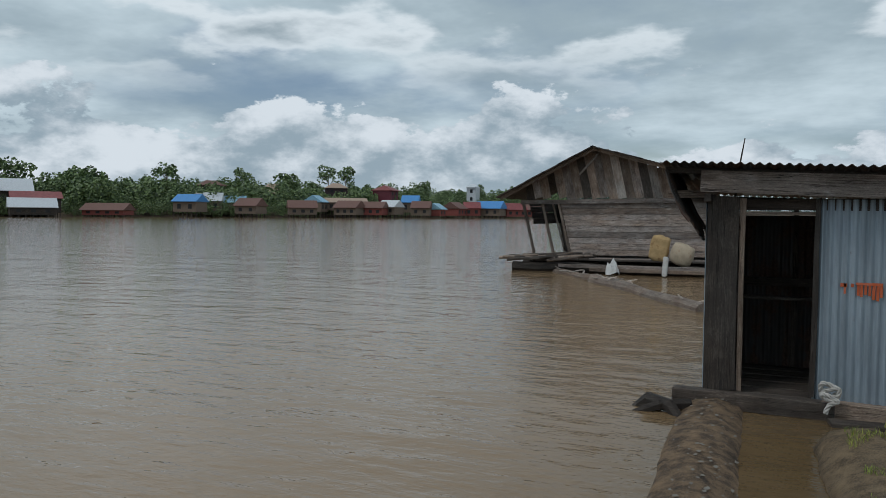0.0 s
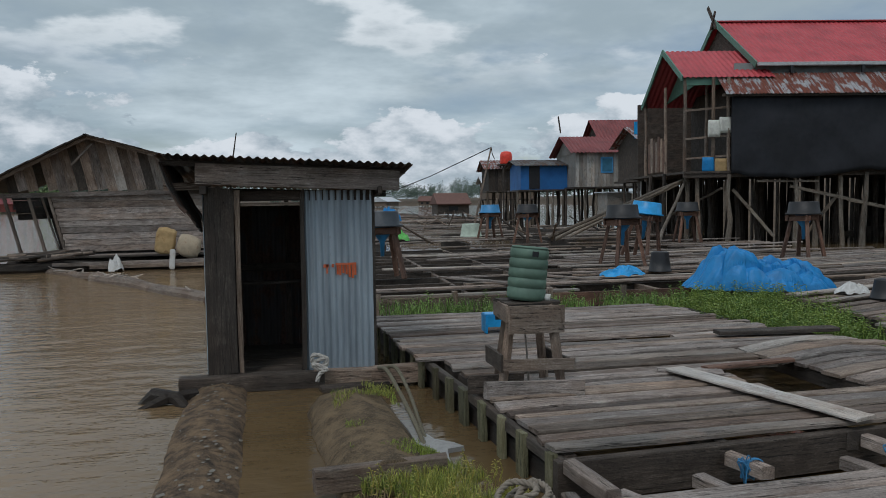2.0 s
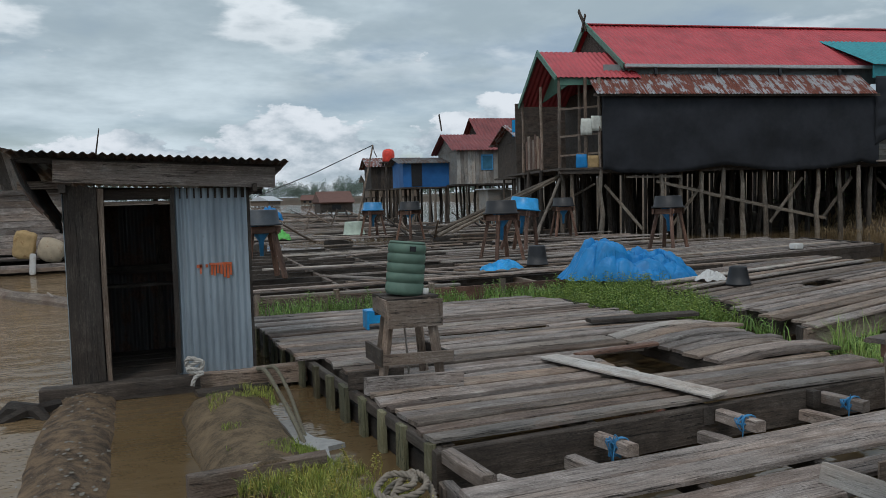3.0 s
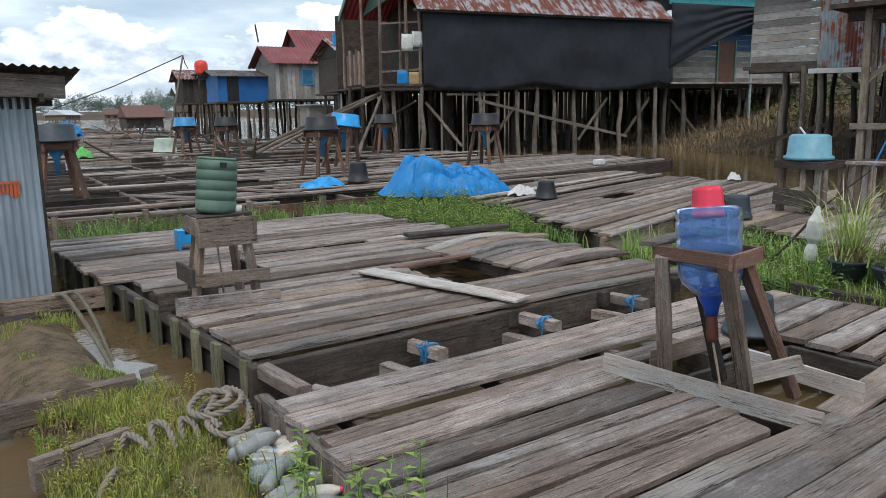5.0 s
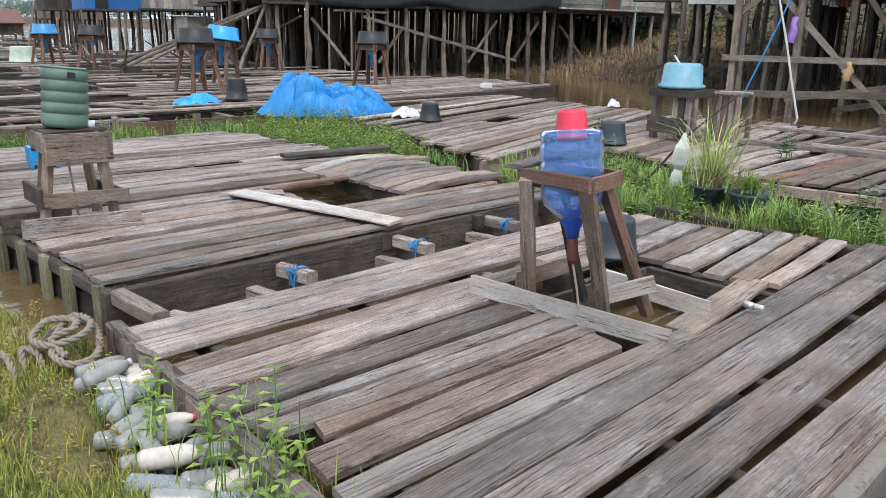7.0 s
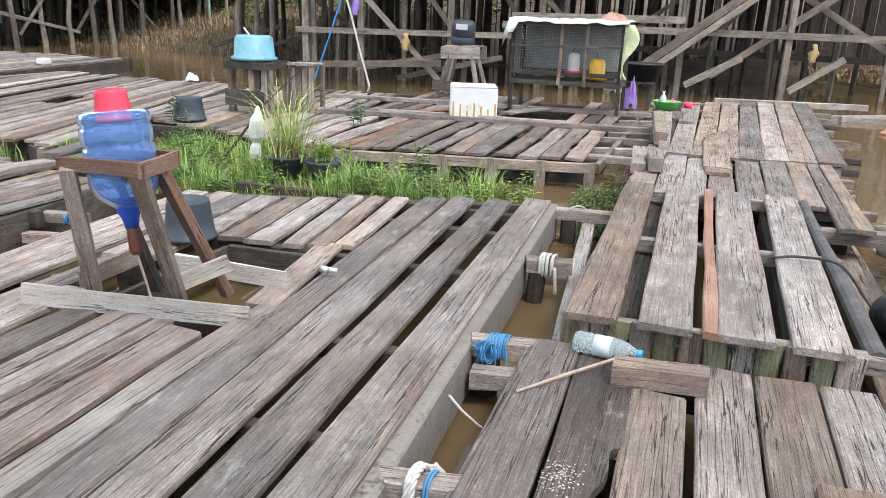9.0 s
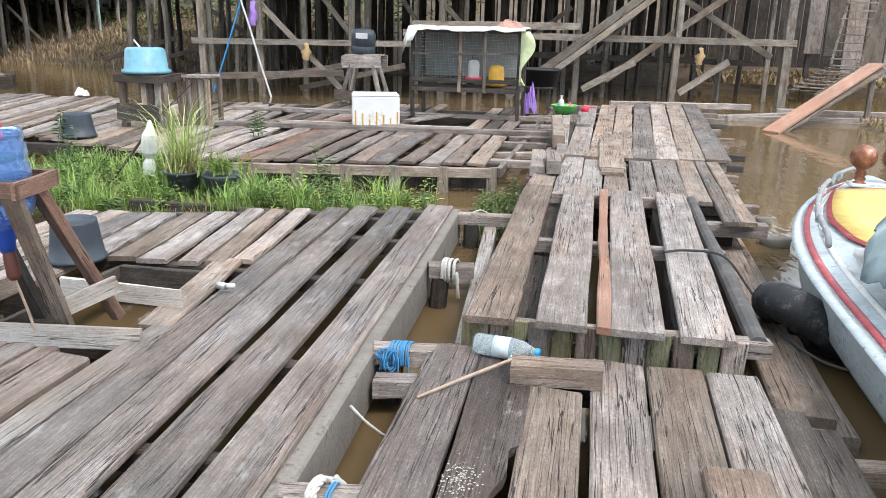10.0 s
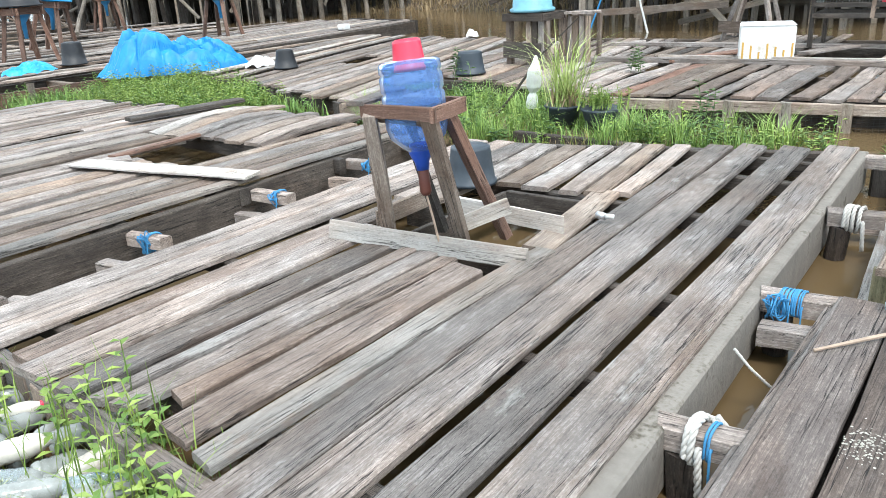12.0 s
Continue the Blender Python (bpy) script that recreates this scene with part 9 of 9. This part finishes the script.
def rust_house():
    t = thing("rusty_house", pose(22.0, 15.5, 0, 0, 0, -86), "board and rusty zinc house on tall stilts over the mud bank", "house")
    for k in range(13):
        z = 2.75 + 0.22 * k
        bar("wall_board", (0, 0, z + 0.21), (2.35, 0, z + 0.2), 0.03, 0.21, GREY_WALL, t, w=False)
    bar("skirt_board", (0.0, -0.03, 2.78), (2.3, -0.03, 2.72), 0.03, 0.3, WOOD_DARK, t, w=False)
    for k in range(6):
        part("rust_sheet", thick(sheet(bmesh.new(), 0.82, 3.4, 0.1, 0.014, None, 3), 0.004), TIN_RUST if k % 2 else tin("half_rusted_zinc", (0.30, 0.36, 0.38), (0.30, 0.085, 0.035), 0.5, 0.5, 0.3, 0.1), t, "",
             pose(2.2 + 0.78 * k, -0.12 - 0.01 * (k % 2), 2.45 - 0.04 * k))
    piles(t, [0.0, 1.0, 1.7, 2.5, 3.6, 4.8, 5.8], [0.0, 1.8, 3.6], 2.6, 0.09, 0.13, -0.6, seed=14)
    bar("floor_beam", (2.0, -0.2, 2.5), (4.2, -0.2, 2.45), 0.08, 0.14, WHITE, t, w=False)
    bar("floor_beam", (-0.1, 0.1, 2.6), (6.6, 0.1, 2.5), 0.12, 0.16, WOOD_DARK, t, w=False)
    part("floor", boxes((3.2, 3.0, 2.62), (7, 6, 0.1)), WOOD_DARK, t)
    part("back_wall", boxes((3.2, 5.8, 4.2), (7, 0.1, 3.2)), WOOD_DARK, t)
    part("roof", boxes((3.2, 2.8, 5.9), (8, 7, 0.12)), TIN_RUST, t)
    for x0, z0, x1, z1 in ((0.2, 0.2, 2.6, 0.9), (1.5, 0.1, 5.2, 1.1), (3.0, 2.3, 5.6, 0.7)):
        bar("brace", (x0, -0.2, z0), (x1, -0.1, z1), 0.06, 0.13, WOOD_DARK, t, w=False)


rust_house()


def stilt_platform():
    t = thing("stilt_platform", pose(16.9, 9.0, 0, 0, 0, -77.2), "big wooden house platform on square posts and braces over the water", "house")
    for s in (0.0, 1.35, 3.3, 5.4, 8.6, 10.95, 13.75):
        w_ = 0.2 if s == 13.75 else 0.14
        bar("post", (s, 0, -1.3), (s + rng.uniform(-0.05, 0.05), 0, 3.5), w_, w_, WOOD_STILT, t, w=False)
    r = random.Random(6)
    # posts further in are dark wood, painting the gloom below the house
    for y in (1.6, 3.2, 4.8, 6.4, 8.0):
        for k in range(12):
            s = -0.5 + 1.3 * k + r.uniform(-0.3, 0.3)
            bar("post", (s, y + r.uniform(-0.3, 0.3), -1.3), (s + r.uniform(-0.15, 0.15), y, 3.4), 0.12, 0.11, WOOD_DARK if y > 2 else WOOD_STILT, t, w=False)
    bar("rail", (-0.3, -0.09, 1.0), (5.5, -0.09, 1.04), 0.05, 0.13, WOOD_STILT, t, w=False)
    bar("rail", (4.6, -0.1, 1.3), (13.8, -0.1, 1.26), 0.05, 0.15, WOOD_STILT, t, w=False)
    bar("rail", (4.8, -0.14, 1.5), (8.7, -0.12, 1.53), 0.05, 0.16, WOOD_STILT, t, w=False)
    bar("rail", (6.0, 1.65, 0.85), (13.6, 1.65, 0.72), 0.05, 0.15, WOOD_DARK, t, w=False)
    bar("rail", (-0.3, -0.05, 0.2), (3.2, -0.05, 0.35), 0.05, 0.15, WOOD_WARM, t, w=False)
    for (s0, z0), (s1, z1), y, wd in [((0.3, 2.9), (3.4, -0.3), 0.1, 0.13), ((7.0, -0.1), (10.4, 2.5), -0.2, 0.17), ((7.25, -0.15), (10.7, 2.5), -0.28, 0.13), ((9.4, 0.3), (13.0, 2.9), 0.2, 0.15), ((10.0, 2.9), (13.5, 0.9), 0.4, 0.14),
                                      ((8.8, 0.1), (10.0, 0.75), -0.12, 0.15), ((11.1, 0.05), (12.2, 0.8), -0.12, 0.15), ((-0.2, 1.9), (1.6, 3.4), 0.1, 0.13), ((4.0, 2.8), (5.6, 0.6), 1.5, 0.12), ((2.0, 2.8), (3.4, 1.0), 1.5, 0.12),
                                      ((1.0, 0.1), (3.5, 0.55), 0.6, 0.13), ((2.0, -0.1), (4.6, 0.5), 0.8, 0.13), ((6.5, 0.1), (9, 2.0), 3.1, 0.12), ((5.0, 2.6), (7.2, 0.3), 1.6, 0.12), ((11.6, 2.8), (9.6, 0.6), 3.2, 0.12)]:
        bar("brace", (s0, y, z0), (s1, y, z1), 0.06, wd, WOOD_STILT, t, w=False)
    bar("floor_beam", (-0.5, 0, 3.42), (14.5, 0, 3.42), 0.14, 0.22, WOOD_DARK, t, w=False)
    # floor, wall and roof are out of view, added to close and shade the underside
    part("floor", boxes((7, 5.5, 3.5), (15.5, 12, 0.1)), WOOD_DARK, t)
    part("wall", boxes((7, 5.8, 4.9), (15, 11, 2.7)), GREY_WALL, t)
    part("roof", boxes((7, 5.5, 6.4), (16.5, 12.5, 0.15)), TIN_RUST, t)
    # dark boards closing the rear, their colour standing for deep shade
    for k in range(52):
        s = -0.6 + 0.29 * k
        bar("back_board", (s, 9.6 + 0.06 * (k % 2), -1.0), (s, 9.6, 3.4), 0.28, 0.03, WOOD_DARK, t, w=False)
    pole("white_pole", (1.55, -0.25, -0.4), (0.6, -0.2, 3.0), 0.025, 0.02, WHITE, t, w=False)
    pole("blue_pole", (0.2, -0.3, -0.2), (1.1, -0.2, 2.4), 0.02, 0.02, BLUE_PLASTIC, t, w=False)
    for s, z, h, mat_, lab in ((1.15, 1.5, 0.55, PURPLE, "purple cloth"), (2.35, 0.75, 0.4, YELLOW_OLD, "yellow bag"), (11.55, 0.85, 0.4, YELLOW_OLD, "yellow bag")):
        bm = lathe(bmesh.new(), [(0, h), (0.05, h * 0.95), (0.05, h * 0.7), (0.10, h * 0.5), (0.08, h * 0.3), (0.10, 0.08), (0.03, 0)], 9)
        for v in bm.verts:
            v.co.x += 0.1 * noise.noise(v.co * 9)
            v.co.y *= 0.5
        part("hanging_bag", bm, mat_, t, lab, pose(s, -0.16, z - 0.2), smooth=True)


stilt_platform()


def gangway():
    t = thing("slatted_gangway", pose(19.5, -5.4, 0), "grey slatted gangway ramps rising from the water", "gangway")
    for (x0, y0, z0), (x1, y1, z1), wd, n in (((21.5, -5.1, -0.05), (23.1, -6.55, 0.62), 0.72, 9), ((23.1, -6.5, 0.65), (24.6, -7.15, 3.0), 0.72, 11)):
        a, b = V(x0, y0, z0), V(x1, y1, z1)
        sd = (b - a).cross(V(0, 0, 1)).normalized() * wd / 2
        for s in (-1, 1):
            bar("stringer", a + sd * s, b + sd * s, 0.06, 0.09, WOOD_STILT, t)
        for k in range(n):
            p = a.lerp(b, (k + 0.5) / n)
            bar("slat", p - sd * 1.12 + V(0, 0, 0.03), p + sd * 1.12 + V(0, 0, 0.03), 0.13 if n < 10 else 0.07, 0.03, WOOD, t)
    bar("leg", (22.6, -6.0, -1), (22.6, -6.0, 0.4), 0.1, 0.1, WOOD_STILT, t)
    w = thing("board_wall", pose(25.2, -7.3, 0), "upright grey board wall with battens behind the gangway", "wall")
    for k, (low, wd) in enumerate(((0.85, 0.46), (0.8, 0.5), (0.3, 0.52), (0.25, 0.54), (0.22, 0.48))):
        y = -6.1 - 0.56 * k
        bar("panel_board", (25.2, y, low), (25.35, y, 4.2), wd, 0.04, (WOOD, WOOD_STILT)[k % 2], w)
    for k, z in enumerate((0.3, 0.75, 1.15, 1.65, 2.1, 2.6, 3.1)):
        bar("batten", (25.12, -5.9 - (0.9 if z < 0.8 else 0), z), (25.14, -8.9, z - 0.03), 0.05, 0.08, WOOD_STILT, w, w=False)
    for y in (-6.05, -8.6):
        bar("post", (25.3, y, -1.5), (25.3, y, 4.2), 0.14, 0.14, WOOD_DARK, w)
    for k in range(26):
        y = -3.0 - 0.36 * k
        bar("back_board", (28.3, y, -0.6), (28.5, y, 4.4), 0.34, 0.04, WOOD_DARK, w)


gangway()
t = thing("ramp_plank", pose(14.7, -3.1, WATER_Z), "long orange-brown plank slanting out of the water", "plank")
bar("board", (14.65, -3.12, -0.27), (18.2, -5.75, 0.85), 0.32, 0.05, WOOD_NEW, t)
bar("board", (14.75, -3.3, -0.31), (18.1, -5.9, 0.74), 0.14, 0.05, WOOD_WARM, t)
bar("prop", (18.0, -5.7, -1.0), (18.0, -5.7, 0.78), 0.1, 0.1, WOOD_STILT, t)
for p0, p1, wd in (((16.2, -1.0, -0.2), (17.6, -9.5, -0.2), 0.16), ((18.6, -4.0, -0.22), (18.8, -9.5, -0.22), 0.2), ((17.0, 0.9, -0.24), (15.4, 0.6, -0.24), 0.12), ((16.4, -2.6, -0.2), (17.4, -4.1, -0.18), 0.2)):
    t = thing("float_timber", Matrix.Translation(p0), "grey timber floating under the stilt house", "timber", "floating timbers")
    bar("beam", p0, p1, wd, 0.16, WOOD, t)
grass("shore_litter", [(23.5, -3.0), (27.8, -3.0), (28.0, -12.0), (23.5, -12.0)], 5000, 0.1, 0.4, STRAW, "brown reeds and litter on the muddy shore", 0.0, 0.03, 0, 0.1, 43)
bed("mud_islet", [(12.0, -4.9), (14.5, -4.7), (16.8, -4.9), (18.3, -6.2), (17.6, -7.6), (14, -8), (11.5, -6.5)], "low islet of mud and straw in the water", -0.34, 0.12)
grass("islet_straw", [(12.6, -5.1), (16.6, -5.1), (17.6, -6.3), (16.5, -7.2), (12.5, -6.6)], 2600, 0.05, 0.2, STRAW, "matted straw on the mud islet", -0.24, 0.012, 0, 0.1, 41)
grass("islet_grass", [(15.8, -5.6), (17.8, -6.2), (17.4, -7.4), (15.5, -7.0)], 500, 0.1, 0.3, GRASS, "green grass on the mud islet", -0.24, 0.012, 20, 0.1, 42)
bs = thing("sheet_stack", pose(13.6, -5.6, -0.2, 0, 0, -20), "small stack of blue corrugated sheets on the islet", "sheets")
for k in range(3):
    part("blue_sheet", thick(sheet(bmesh.new(), 0.9, 1.6, 0.076, 0.012), 0.004), ROOF_BLUE, bs, "", pose(0, -1.0, 0.08 + 0.03 * k, -88, 0, 4 * k))
